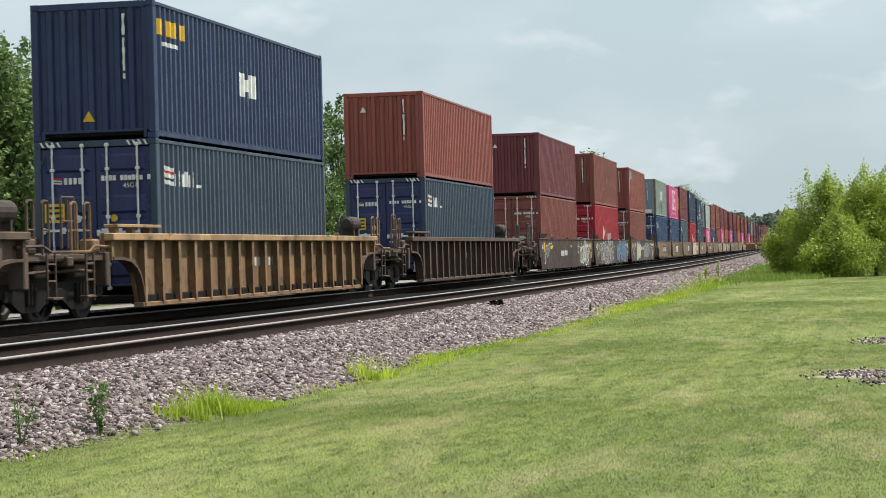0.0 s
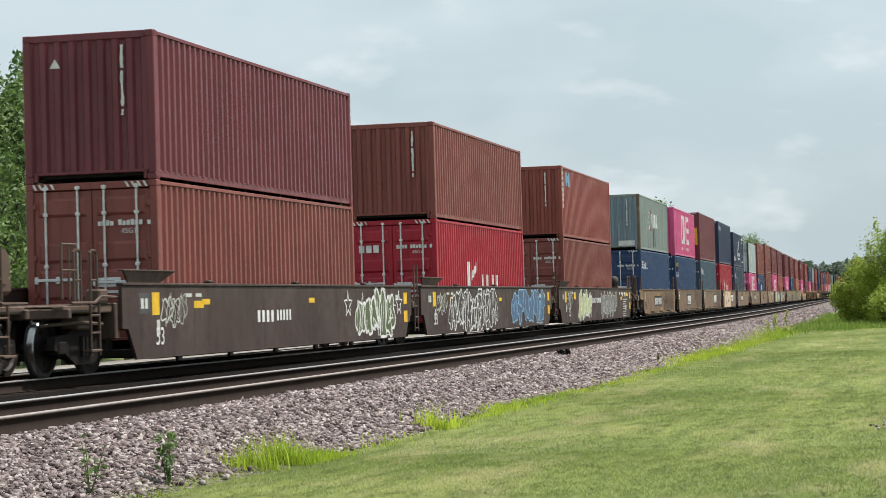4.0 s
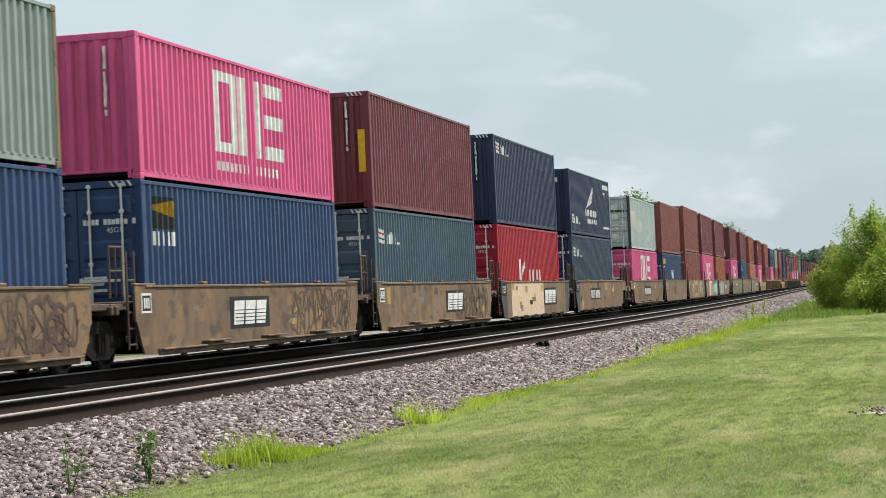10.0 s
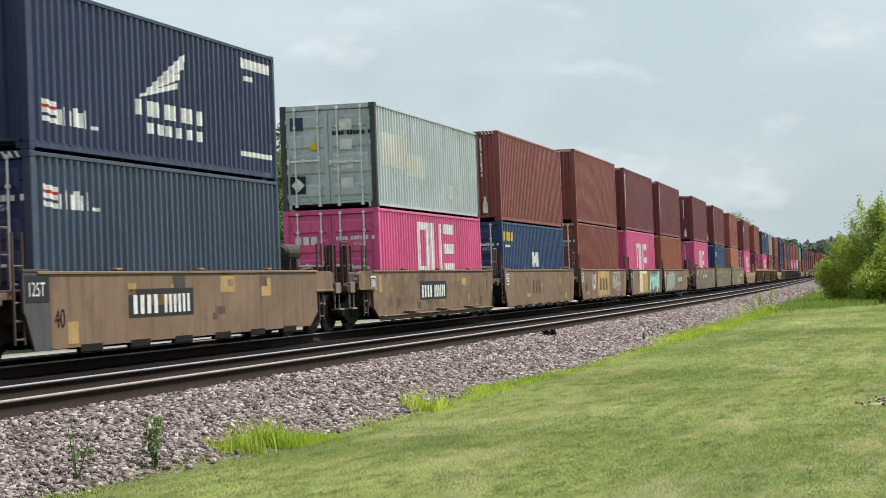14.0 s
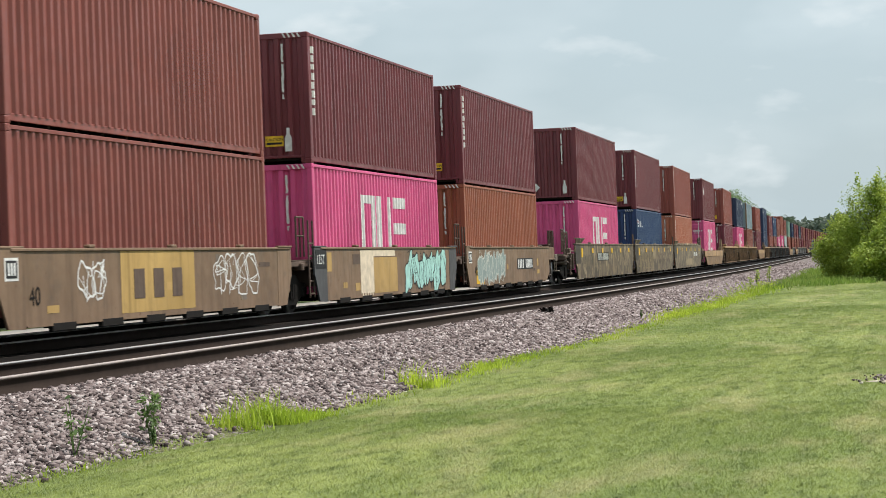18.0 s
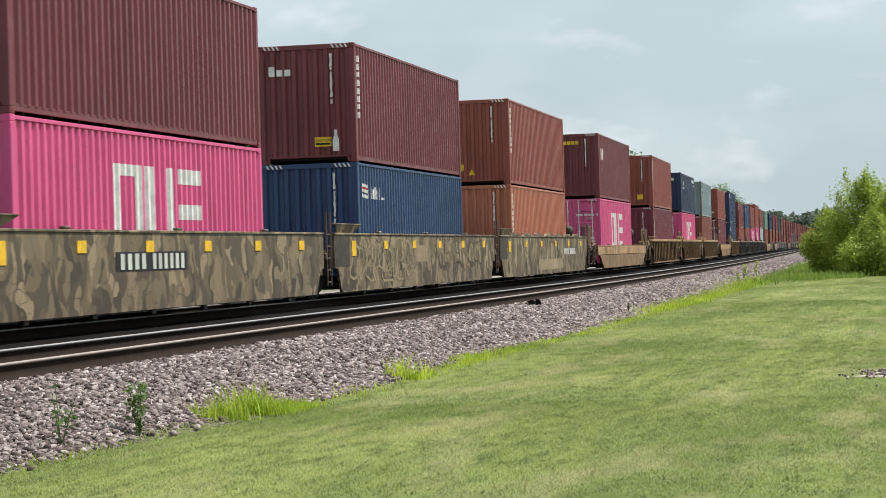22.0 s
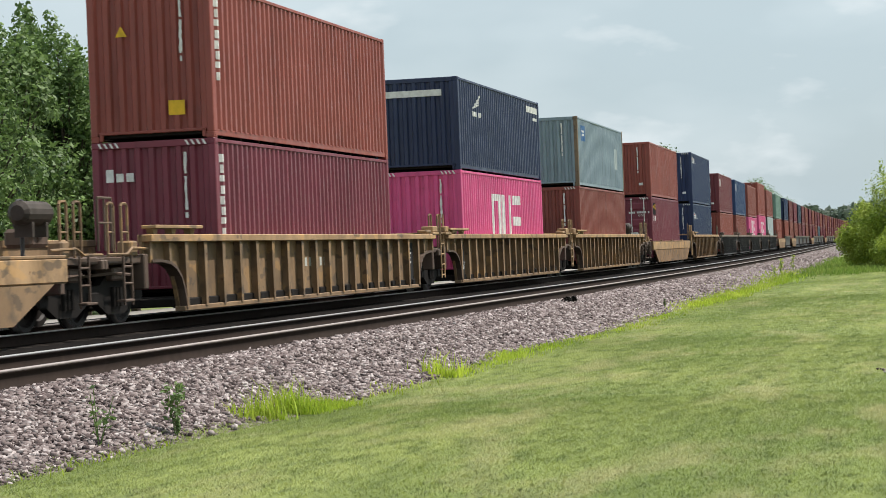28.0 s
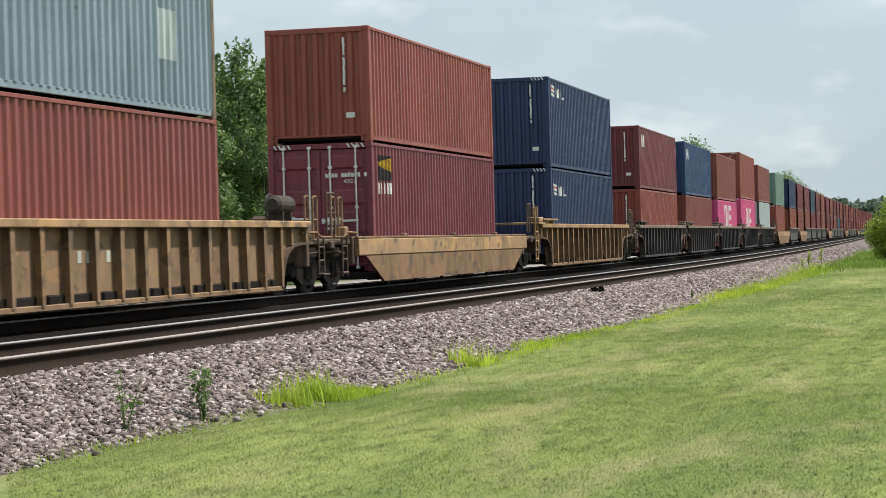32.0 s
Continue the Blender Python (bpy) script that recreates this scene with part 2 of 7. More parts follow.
    c = mixed(n, l, ramp(n, l, noise_node(n, l, v, 4.0, 6, 0.65), 0.45, 0.8, (0, 0, 0), (0.25,) * 3), c, (0.125, 0.098, 0.062))
    c = mixed(n, l, ramp(n, l, noise_node(n, l, v, 2.0, 4, 0.6, (4.0, 4.0, 0.3)), 0.54, 0.85, (0, 0, 0), (0.35,) * 3), c, (0.185, 0.140, 0.088))
    l.new(c, b.inputs["Base Color"])
    b.inputs["Roughness"].default_value = 0.6
    return m


CAR = {
    "tan": paint("well_car_tan", (0.200, 0.128, 0.070), 0.12, 0.7, 0.95, 0.65),
    "ochre": paint("well_car_ochre", (0.190, 0.114, 0.059), 0.12, 0.7, 0.9, 0.65),
    "drab": paint("well_car_drab", (0.155, 0.101, 0.062), 0.12, 0.8, 0.95, 0.6),
    "taupe": paint("well_car_taupe", (0.165, 0.107, 0.067), 0.10, 0.6, 0.7, 0.6),
    "umber": paint("well_car_umber", (0.080, 0.053, 0.039), 0.15, 0.4, 0.5, 0.6),
    "smoke": paint("well_car_smoke", (0.050, 0.032, 0.027), 0.12, 0.3, 0.5, 0.6),
    "olive": camouflage(),
    "coal": paint("well_car_coal", (0.045, 0.043, 0.042), 0.2, 0.3, 0.4, 0.6),
}
DUSTY = paint("well_car_dusty_ledge", (0.150, 0.122, 0.098), 0.15, 0.5, 0.85, 0.65)
RUSTED_POST = paint("rusted_corner_post", (0.165, 0.120, 0.080), 0.1, 1.0, 0.95, 0.65)
LEDGE = paint("well_car_ledge", (0.295, 0.188, 0.098), 0.15, 0.6, 0.85, 0.65)


# ---- mesh helpers ----
def box(bm, x0, x1, y0, y1, z0, z1, taper=0.0):
    """A block with its top drawn in by taper."""
    t = taper
    v = [bm.verts.new(p) for p in ((x0, y0, z0), (x1, y0, z0), (x1, y1, z0), (x0, y1, z0),
                                   (x0 + t, y0 + t, z1), (x1 - t, y0 + t, z1), (x1 - t, y1 - t, z1), (x0 + t, y1 - t, z1))]
    for f in ((3, 2, 1, 0), (4, 5, 6, 7), (0, 1, 5, 4), (1, 2, 6, 5), (2, 3, 7, 6), (3, 0, 4, 7)):
        bm.faces.new([v[i] for i in f])


def block(bm, x0, x1, y0, y1, z0, z1, b=0.012):
    """A block with chamfered edges."""
    b = min(b, (x1 - x0) * 0.3, (y1 - y0) * 0.3, (z1 - z0) * 0.3)
    tmp = bmesh.new()
    box(tmp, x0, x1, y0, y1, z0, z1)
    bmesh.ops.bevel(tmp, geom=tmp.edges[:], offset=b, segments=1, affect="EDGES")
    me = bpy.data.meshes.new("tmp")
    tmp.to_mesh(me)
    tmp.free()
    bm.from_mesh(me)
    bpy.data.meshes.remove(me)


def rod(bm, p, q, r, sides=8, r2=None):
    """A round bar from p to q."""
    p, q = Vector(p), Vector(q)
    d = (q - p).normalized()
    u = d.orthogonal().normalized()
    w = d.cross(u)
    r2 = r if r2 is None else r2
    a = [bm.verts.new(p + (u * math.cos(k * math.tau / sides) + w * math.sin(k * math.tau / sides)) * r) for k in range(sides)]
    c = [bm.verts.new(q + (u * math.cos(k * math.tau / sides) + w * math.sin(k * math.tau / sides)) * r2) for k in range(sides)]
    for k in range(sides):
        bm.faces.new((a[k], a[(k + 1) % sides], c[(k + 1) % sides], c[k]))
    bm.faces.new(a[::-1])
    bm.faces.new(c)


def bent(bm, pts, r, sides=6):
    for p, q in zip(pts, pts[1:]):
        rod(bm, p, q, r, sides)


def plate(bm, outline, y0, y1):
    """A plate whose outline lies in the xz plane, between y0 and y1."""
    a = [bm.verts.new((x, y0, z)) for x, z in outline]
    b = [bm.verts.new((x, y1, z)) for x, z in outline]
    n = len(a)
    bm.faces.new(a)
    bm.faces.new(b[::-1])
    for k in range(n):
        bm.faces.new((a[(k + 1) % n], a[k], b[k], b[(k + 1) % n]))


def wave(bm, p0, axis, normal, length, z0, z1, pitch, depth, flat=0.32):
    """A corrugated wall from p0 along axis, its folds sunk along -normal."""
    axis, normal, p0 = Vector(axis), Vector(normal), Vector(p0)
    count = max(2, round(length / pitch))
    step = length / count
    low, high = [], []
    for k in range(count):
        for f, d in ((0.0, 0.0), (flat, 0.0), (0.5, 1.0), (0.5 + flat, 1.0)):
            p = p0 + axis * (k + f) * step - normal * depth * d
            low.append(bm.verts.new((p.x, p.y, z0)))
            high.append(bm.verts.new((p.x, p.y, z1)))
    p = p0 + axis * length
    low.append(bm.verts.new((p.x, p.y, z0)))
    high.append(bm.verts.new((p.x, p.y, z1)))
    for k in range(len(low) - 1):
        bm.faces.new((low[k], low[k + 1], high[k + 1], high[k]))


def bm_mesh(name, bm, material):
    bmesh.ops.recalc_face_normals(bm, faces=bm.faces[:])
    me = bpy.data.meshes.new(name)
    bm.to_mesh(me)
    bm.free()
    me.materials.append(material)
    return me


def part(name, bm, material, parent, label="", at=None):
    """One mesh object under a thing or a part; bm is a bmesh or a mesh that is shared."""
    me = bm_mesh(name, bm, material) if isinstance(bm, bmesh.types.BMesh) else bm
    ob = new(name, me)
    ob.parent = parent
    if at is not None:
        ob.matrix_local = at
    if label:
        tagged(ob, label)
    return ob


def np_mesh(name, verts, faces, material, smooth=False):
    """A mesh from arrays: verts (n, 3), faces (m, k)."""
    me = bpy.data.meshes.new(name)
    verts, faces = np.asarray(verts, np.float32), np.asarray(faces, np.int32)
    k = faces.shape[1]
    me.vertices.add(len(verts))
    me.vertices.foreach_set("co", verts.ravel())
    me.loops.add(faces.size)
    me.loops.foreach_set("vertex_index", faces.ravel())
    me.polygons.add(len(faces))
    me.polygons.foreach_set("loop_start", np.arange(0, faces.size, k, dtype=np.int32))
    me.polygons.foreach_set("loop_total", np.full(len(faces), k, np.int32))
    me.update(calc_edges=True)
    me.validate()
    if smooth:
        me.polygons.foreach_set("use_smooth", np.ones(len(faces), bool))
    me.materials.append(material)
    return me


def thing(name, label, category, group="", kind=""):
    return tagged(new(name), label, category, group, kind)


# ---- ground, ballast and rails ----
def lawn_tone(n, l, v, a, b2, dry):
    """Lawn colour: broad fields, mowing streaks along the track and dry bleached patches."""
    c = mixed(n, l, ramp(n, l, noise_node(n, l, v, 0.22, 4, 0.5, (0.6, 1.3, 1.0)), 0.40, 0.62), a, b2)
    c = mixed(n, l, ramp(n, l, noise_node(n, l, v, 1.0, 4, 0.55, (0.12, 1.5, 1.0)), 0.42, 0.68, (0, 0, 0), (0.55,) * 3), c, tuple(x * 0.72 for x in a))
    c = mixed(n, l, ramp(n, l, noise_node(n, l, v, 3.2, 4, 0.6, (0.45, 1.5, 1.0)), 0.45, 0.66, (0, 0, 0), (0.8,) * 3), c, tuple(x * 0.66 for x in a))
    return mixed(n, l, ramp(n, l, noise_node(n, l, v, 0.62, 6, 0.62, (0.5, 1.7, 1.0)), 0.52, 0.74, (0, 0, 0), (0.75,) * 3), c, dry)


def ground_material():
    m, n, l, b = node_mat("mown_grass_soil")
    v = coords(n, l, False)
    c = lawn_tone(n, l, v, (0.128, 0.180, 0.034), (0.232, 0.274, 0.073), (0.335, 0.306, 0.148))
    c = mixed(n, l, ramp(n, l, noise_node(n, l, v, 14.0, 6, 0.7), 0.45, 0.75, (0, 0, 0), (0.7,) * 3), c, (0.120, 0.170, 0.036))
    l.new(c, b.inputs["Base Color"])
    b.inputs["Roughness"].default_value = 0.95
    bump(n, l, b, noise_node(n, l, v, 22.0, 6, 0.7), 0.6, 0.05)
    return m


def lawn_edge(s):
    """How far from the track the lawn begins, s metres along it."""
    f = np.clip((s - 19.5) / 4, 0, 1)
    return 7.49 + 0.22 * f + 0.11 * f * np.sin((s - 21) * 0.47) + 0.035 * np.sin(s * 2.3 + 1) - 0.25 * np.clip((s - 60) / 30, 0, 1)


def lawn_height(x, y):
    """Gentle unevenness of the lawn."""
    return -0.67 + 0.04 * np.sin(x * 0.09 + 0.6) * np.cos(y * 0.21) + 0.02 * np.sin(x * 0.31 + y * 0.5) - np.clip((x - 62) / 60, 0, 1) * 0.12


def build_ground():
    s = np.concatenate([[-3000, -800, -200], np.arange(-60, 130, 1.5), np.arange(130, 420, 8), [450, 520, 600, 700, 850, 1100, 1700, 4000]])
    off = np.concatenate([[-3500, -900, -250, -90, -40, -20, -10, -6, 0, 4, 6.5], np.arange(7.0, 24, 0.75), [26, 30, 40, 60, 110, 300, 900, 3500]])
    S, O = np.meshgrid(s, off, indexing="ij")
    X, Y, _ = along(S, O)
    Z = np.where((O > 6.9) & (O < 60), lawn_height(X, Y), -0.80)
    nv = len(off)
    i, j = np.meshgrid(np.arange(len(s) - 1), np.arange(nv - 1), indexing="ij")
    a = (i * nv + j).ravel()
    faces = np.stack([a, a + 1, a + nv + 1, a + nv], 1)
    me = np_mesh("ground", np.stack([X, Y, Z], -1).reshape(-1, 3), faces, ground_material(), True)
    tagged(new("ground", me), "mown green lawn with dry yellowish patches beside the track", "lawn", kind="structure")


STONE_COLOURS = ((0.026, 0.021, 0.021), (0.135, 0.107, 0.104), (0.290, 0.246, 0.238), (0.50, 0.452, 0.44))


def stone_material(name, island=True):
    m, n, l, b = node_mat(name)
    v = coords(n, l, False)
    if island:
        g = n.new("ShaderNodeNewGeometry")
        fac = g.outputs["Random Per Island"]
    else:
        fac = n.new("ShaderNodeObjectInfo").outputs["Random"]
    r = n.new("ShaderNodeValToRGB")
    e = r.color_ramp.elements
    e[0].position, e[0].color = 0.0, (*STONE_COLOURS[0], 1)
    e[1].position, e[1].color = 1.0, (*STONE_COLOURS[3], 1)
    for p, c in ((0.3, STONE_COLOURS[1]), (0.75, STONE_COLOURS[2])):
        x = e.new(p)
        x.color = (*c, 1)
    l.new(fac, r.inputs["Fac"])
    c = mixed(n, l, ramp(n, l, noise_node(n, l, v, 30.0, 5), 0.4, 0.7, (0, 0, 0), (0.6,) * 3), r.outputs["Color"], (0.15, 0.11, 0.105))
    l.new(c, b.inputs["Base Color"])
    b.inputs["Roughness"].default_value, b.inputs["Specular IOR Level"].default_value = 0.9, 0.15
    return m


def ballast_material():
    m, n, l, b = node_mat("crushed_stone_bed")
    v = coords(n, l, False)
    t = n.new("ShaderNodeTexVoronoi")
    t.inputs["Scale"].default_value = 14.0
    l.new(v, t.inputs["Vector"])
    sep = n.new("ShaderNodeSeparateColor")
    l.new(t.outputs["Color"], sep.inputs[0])
    # dark base tone paints in the shade of gaps between the loose stones
    c = mixed(n, l, sep.outputs[0], (0.035, 0.028, 0.027), (0.30, 0.26, 0.25))
    c = mixed(n, l, ramp(n, l, noise_node(n, l, v, 0.8, 5), 0.4, 0.7, (0, 0, 0), (0.35,) * 3), c, (0.18, 0.14, 0.12))
    l.new(c, b.inputs["Base Color"])
    b.inputs["Roughness"].default_value, b.inputs["Specular IOR Level"].default_value = 0.95, 0.1
    bump(n, l, b, t.outputs["Distance"], 1.0, 0.06)
    return m


def sweep(name, profile, off, s, material, parent=None, zs=0.0):
    """A closed profile of (across, up) carried along the track."""
    pr = np.array(profile)
    X, Y, _ = along(s[:, None], off + pr[None, :, 0])
    Z = np.broadcast_to(pr[None, :, 1] + zs, X.shape)
    n, k = X.shape
    i, j = np.meshgrid(np.arange(n - 1), np.arange(k), indexing="ij")
    a, b2 = (i * k + j).ravel(), (i * k + (j + 1) % k).ravel()
    return np_mesh(name, np.stack([X, Y, Z], -1).reshape(-1, 3), np.stack([a, b2, b2 + k, a + k], 1), material)


ALONG_S = np.concatenate([np.arange(-80, 130, 4), np.arange(130, 1060, 15)])
BED = ((-14.0, -1.0), (-12.5, -0.62), (-5.2, -0.46), (-4.2, -0.2), (-1.6, -0.2), (6.0, -0.2), (6.3, -0.22), (7.42, -0.630), (7.75, -0.668), (8.1, -0.95))


def build_track():
    bed_mat, dark_mat = ballast_material(), plain("oily_shaded_ballast", (0.013, 0.011, 0.010), 0.95, 0, 0.6, 0.05)
    bed = tagged(new("ballast_bed", sweep("ballast_bed", BED, 0.0, ALONG_S, bed_mat)), "pinkish-grey crushed stone track bed sloping to the lawn", "ballast", kind="structure")
    # oily strip between the outer rails, painted near-black to hold the shade there
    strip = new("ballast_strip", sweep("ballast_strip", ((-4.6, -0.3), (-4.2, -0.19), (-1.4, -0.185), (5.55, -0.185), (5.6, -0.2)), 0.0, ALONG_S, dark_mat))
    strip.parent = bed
    lane = new("gravel_lane", sweep("gravel_lane", ((-12.3, -0.9), (-12.3, -0.58), (-5.6, -0.44), (-5.4, -0.5)), 0.0, ALONG_S, plain("pale_lane_gravel", (0.44, 0.40, 0.36), 0.95, 0, 0.4, 0.1)))
    tagged(lane, "pale gravel lane on the far side of the tracks", "gravel", kind="structure")
    rail_mat, head_mat = plain("rusty_rail_steel", (0.030, 0.021, 0.017), 0.9, 0.0, 0.25, 0.1), plain("worn_rail_head", (0.66, 0.63, 0.61), 0.34, 0.75, 0.1)
    dull_mat = plain("dull_rail_head", (0.42, 0.365, 0.345), 0.5, 0.4, 0.2)
    tie_mat = plain("creosoted_timber", (0.030, 0.024, 0.020), 0.9, 0, 0.4, 0.1)
    prof = ((-0.075, -0.18), (0.075, -0.18), (0.075, -0.168), (0.012, -0.150), (0.010, -0.05), (0.036, -0.038), (0.036, -0.008), (-0.036, -0.008), (-0.036, -0.038), (-0.010, -0.05), (-0.012, -0.150), (-0.075, -0.168))
    head = ((-0.0365, -0.024), (0.0365, -0.024), (0.0365, -0.009), (0.034, -0.002), (0.026, 0.0), (-0.026, 0.0), (-0.034, -0.002), (-0.0365, -0.009))
    tie = bmesh.new()
    block(tie, -0.115, 0.115, -1.3, 1.3, -0.36, -0.183, 0.015)
    tie_me = bm_mesh("sleeper", tie, tie_mat)
    for centre, lab in ((0.0, "main-line railway track of rusty steel rails under the train"), (NEAR_TRACK, "empty railway track with worn shiny rail heads")):
        t = thing("railway_track", lab, "track", "railway tracks", "structure")
        for g in (-0.755, 0.755):
            r = new("rail", sweep("rail", prof, centre + g, ALONG_S, rail_mat))
            r.parent = t
            hd = new("rail_head", sweep("rail_head", head, centre + g, ALONG_S, dull_mat if centre and g > 0 else head_mat))
            hd.parent = r
        for k in range(150):
            s = 12 + k * 0.55
            x, y, h = along(s, centre)
            part("sleeper", tie_me, None, t, at=pose(float(x), float(y), 0, 0, 0, math.degrees(float(h))))
    return bed


def build_stones(bed):
    """Loose crushed stones on the shoulder: rough faceted lumps."""
    rng = np.random.default_rng(4)
    base = np.array([(x, y, z) for x in (-1, 1) for y in (-1, 1) for z in (-1, 1)], float) * 0.8
    tri = np.array([[0, 1, 3], [0, 3, 2], [4, 6, 7], [4, 7, 5], [0, 4, 5], [0, 5, 1], [2, 3, 7], [2, 7, 6], [0, 2, 6], [0, 6, 4], [1, 5, 7], [1, 7, 3]])
    V, F, count = [], [], 0
    for s0, s1, per_m, size in ((13, 24, 2400, 0.0305), (24, 36, 1800, 0.0325), (36, 55, 1150, 0.036), (55, 90, 600, 0.041), (90, 125, 280, 0.046), (125, 210, 90, 0.06)):
        n = int((s1 - s0) * per_m)
        s, o = rng.uniform(s0, s1, n), rng.uniform(5.66, 8.15, n)
        keep = o < lawn_edge(s) + rng.normal(0, 0.06, n)
        s, o = s[keep], o[keep]
        n = len(s)
        x, y, _ = along(s, o)
        z = np.interp(o, [b[0] for b in BED], [b[1] for b in BED])
        r = size * rng.uniform(0.55, 1.25, (n, 1, 1)) * rng.uniform(0.5, 1.3, (n, 1, 3)) * np.array([1.3, 0.95, 0.62])
        P = base[None] * (1 + rng.uniform(-0.75, 0.45, (n, 8, 3))) * r
        a, c = rng.uniform(0, 6.28, n), rng.uniform(-0.8, 0.8, n)
        ca, sa, cc, sc = np.cos(a)[:, None], np.sin(a)[:, None], np.cos(c)[:, None], np.sin(c)[:, None]
        px, py, pz = P[..., 0], P[..., 1], P[..., 2]
        py, pz = py * cc - pz * sc, py * sc + pz * cc
        px, py = px * ca - py * sa, px * sa + py * ca
        V.append(np.stack([px + x[:, None], py + y[:, None], pz + (z + r[:, 0, 2] * 0.35)[:, None]], -1).reshape(-1, 3))
        F.append((tri[None] + (np.arange(n) * 8)[:, None, None] + count).reshape(-1, 3))
        count += n * 8
    # pebbles on the bare spots of the lawn
    for cx, cy, rx, ry in BARE:
        n = 420
        x, y = cx + rx * rng.normal(0, 0.55, n), cy + ry * rng.normal(0, 0.55, n)
        P = base[None] * (1 + rng.uniform(-0.6, 0.4, (n, 8, 3))) * rng.uniform(0.008, 0.022, (n, 1, 1)) + np.stack([x, y, lawn_height(x, y) + 0.012], 1)[:, None]
        V.append(P.reshape(-1, 3))
        F.append((tri[None] + (np.arange(n) * 8)[:, None, None] + count).reshape(-1, 3))
        count += n * 8
    ob = new("loose_stone", np_mesh("loose_stone", np.concatenate(V), np.concatenate(F), stone_material("crushed_stone")))
    tagged(ob, "loose pinkish-grey crushed stones on the track shoulder", kind="stuff")
    ob.parent = bed
    # single larger stones that lie on top
    mats = stone_material("single_crushed_stone", False)
    shapes = []
    for k in range(6):
        p = base * (1 + rng.uniform(-0.45, 0.4, (8, 3))) * rng.uniform(0.6, 1.1, 3) * 0.033
        shapes.append(np_mesh("stone", p, tri, mats))
    for k in range(280):
        s, o = float(rng.uniform(14.5, 40)), float(rng.uniform(5.9, 7.75))
        x, y, _ = along(s, o)
        z = float(np.interp(o, [b[0] for b in BED], [b[1] for b in BED]))
        part("stone", shapes[k % 6], None, bed, at=pose(float(x), float(y), z + 0.028, *(rng.uniform(0, 360, 3))))


def grass_material(name, a, b2, dry, sward=False):
    m, n, l, b = node_mat(name)
    g = n.new("ShaderNodeNewGeometry")
    v = coords(n, l, False)
    c = lawn_tone(n, l, v, a, b2, dry)
    c = mixed(n, l, mixed(n, l, g.outputs["Random Per Island"], (0.0, 0.0, 0.0), (0.20, 0.20, 0.20)), c, tuple(x * 0.6 for x in a))
    l.new(c, b.inputs["Base Color"])
    b.inputs["Roughness"].default_value = 0.8
    if sward:
        # a dense sward is lit like the ground that it covers
        up = n.new("ShaderNodeCombineXYZ")
        up.inputs[2].default_value = 1.0
        l.new(up.outputs[0], b.inputs["Normal"])
    t = n.new("ShaderNodeBsdfTranslucent")
    l.new(c, t.inputs["Color"])
    mx = n.new("ShaderNodeMixShader")
    mx.inputs[0].default_value = 0.2 if sward else 0.5
    l.new(b.outputs[0], mx.inputs[1])
    l.new(t.outputs[0], mx.inputs[2])
    l.new(mx.outputs[0], n["Material Output"].inputs["Surface"])
    return m


def blades(name, x, y, z, height, width, lean, material, seed):
    """Two-segment grass blades, each its own island."""
    rng = np.random.default_rng(seed)
    n = len(x)
    a = rng.uniform(0, 6.28, n)
    h = height * rng.uniform(0.5, 1.25, n)
    w = width * rng.uniform(0.6, 1.3, n)
    d = lean * h * rng.uniform(0.2, 1.2, n)
    la = rng.uniform(0, 6.28, n)
    dx, dy, wx, wy = np.cos(la) * d, np.sin(la) * d, np.cos(a) * w / 2, np.sin(a) * w / 2
    V = np.empty((n, 5, 3))
    V[:, 0] = np.stack([x - wx, y - wy, z - 0.01], 1)
    V[:, 1] = np.stack([x + wx, y + wy, z - 0.01], 1)
    V[:, 2] = np.stack([x - wx * 0.7 + dx * 0.35, y - wy * 0.7 + dy * 0.35, z + h * 0.6], 1)
    V[:, 3] = np.stack([x + wx * 0.7 + dx * 0.35, y + wy * 0.7 + dy * 0.35, z + h * 0.6], 1)
    V[:, 4] = np.stack([x + dx, y + dy, z + h], 1)
    o = (np.arange(n) * 5)[:, None, None]
    F = (np.array([[0, 1, 3], [0, 3, 2], [2, 3, 4]])[None] + o).reshape(-1, 3)
    return np_mesh(name, V.reshape(-1, 3), F, material)


BARE = ((25.9, 0.62, 0.9, 0.6), (36.0, 0.45, 1.1, 0.6), (24.2, 0.2, 0.5, 0.4))


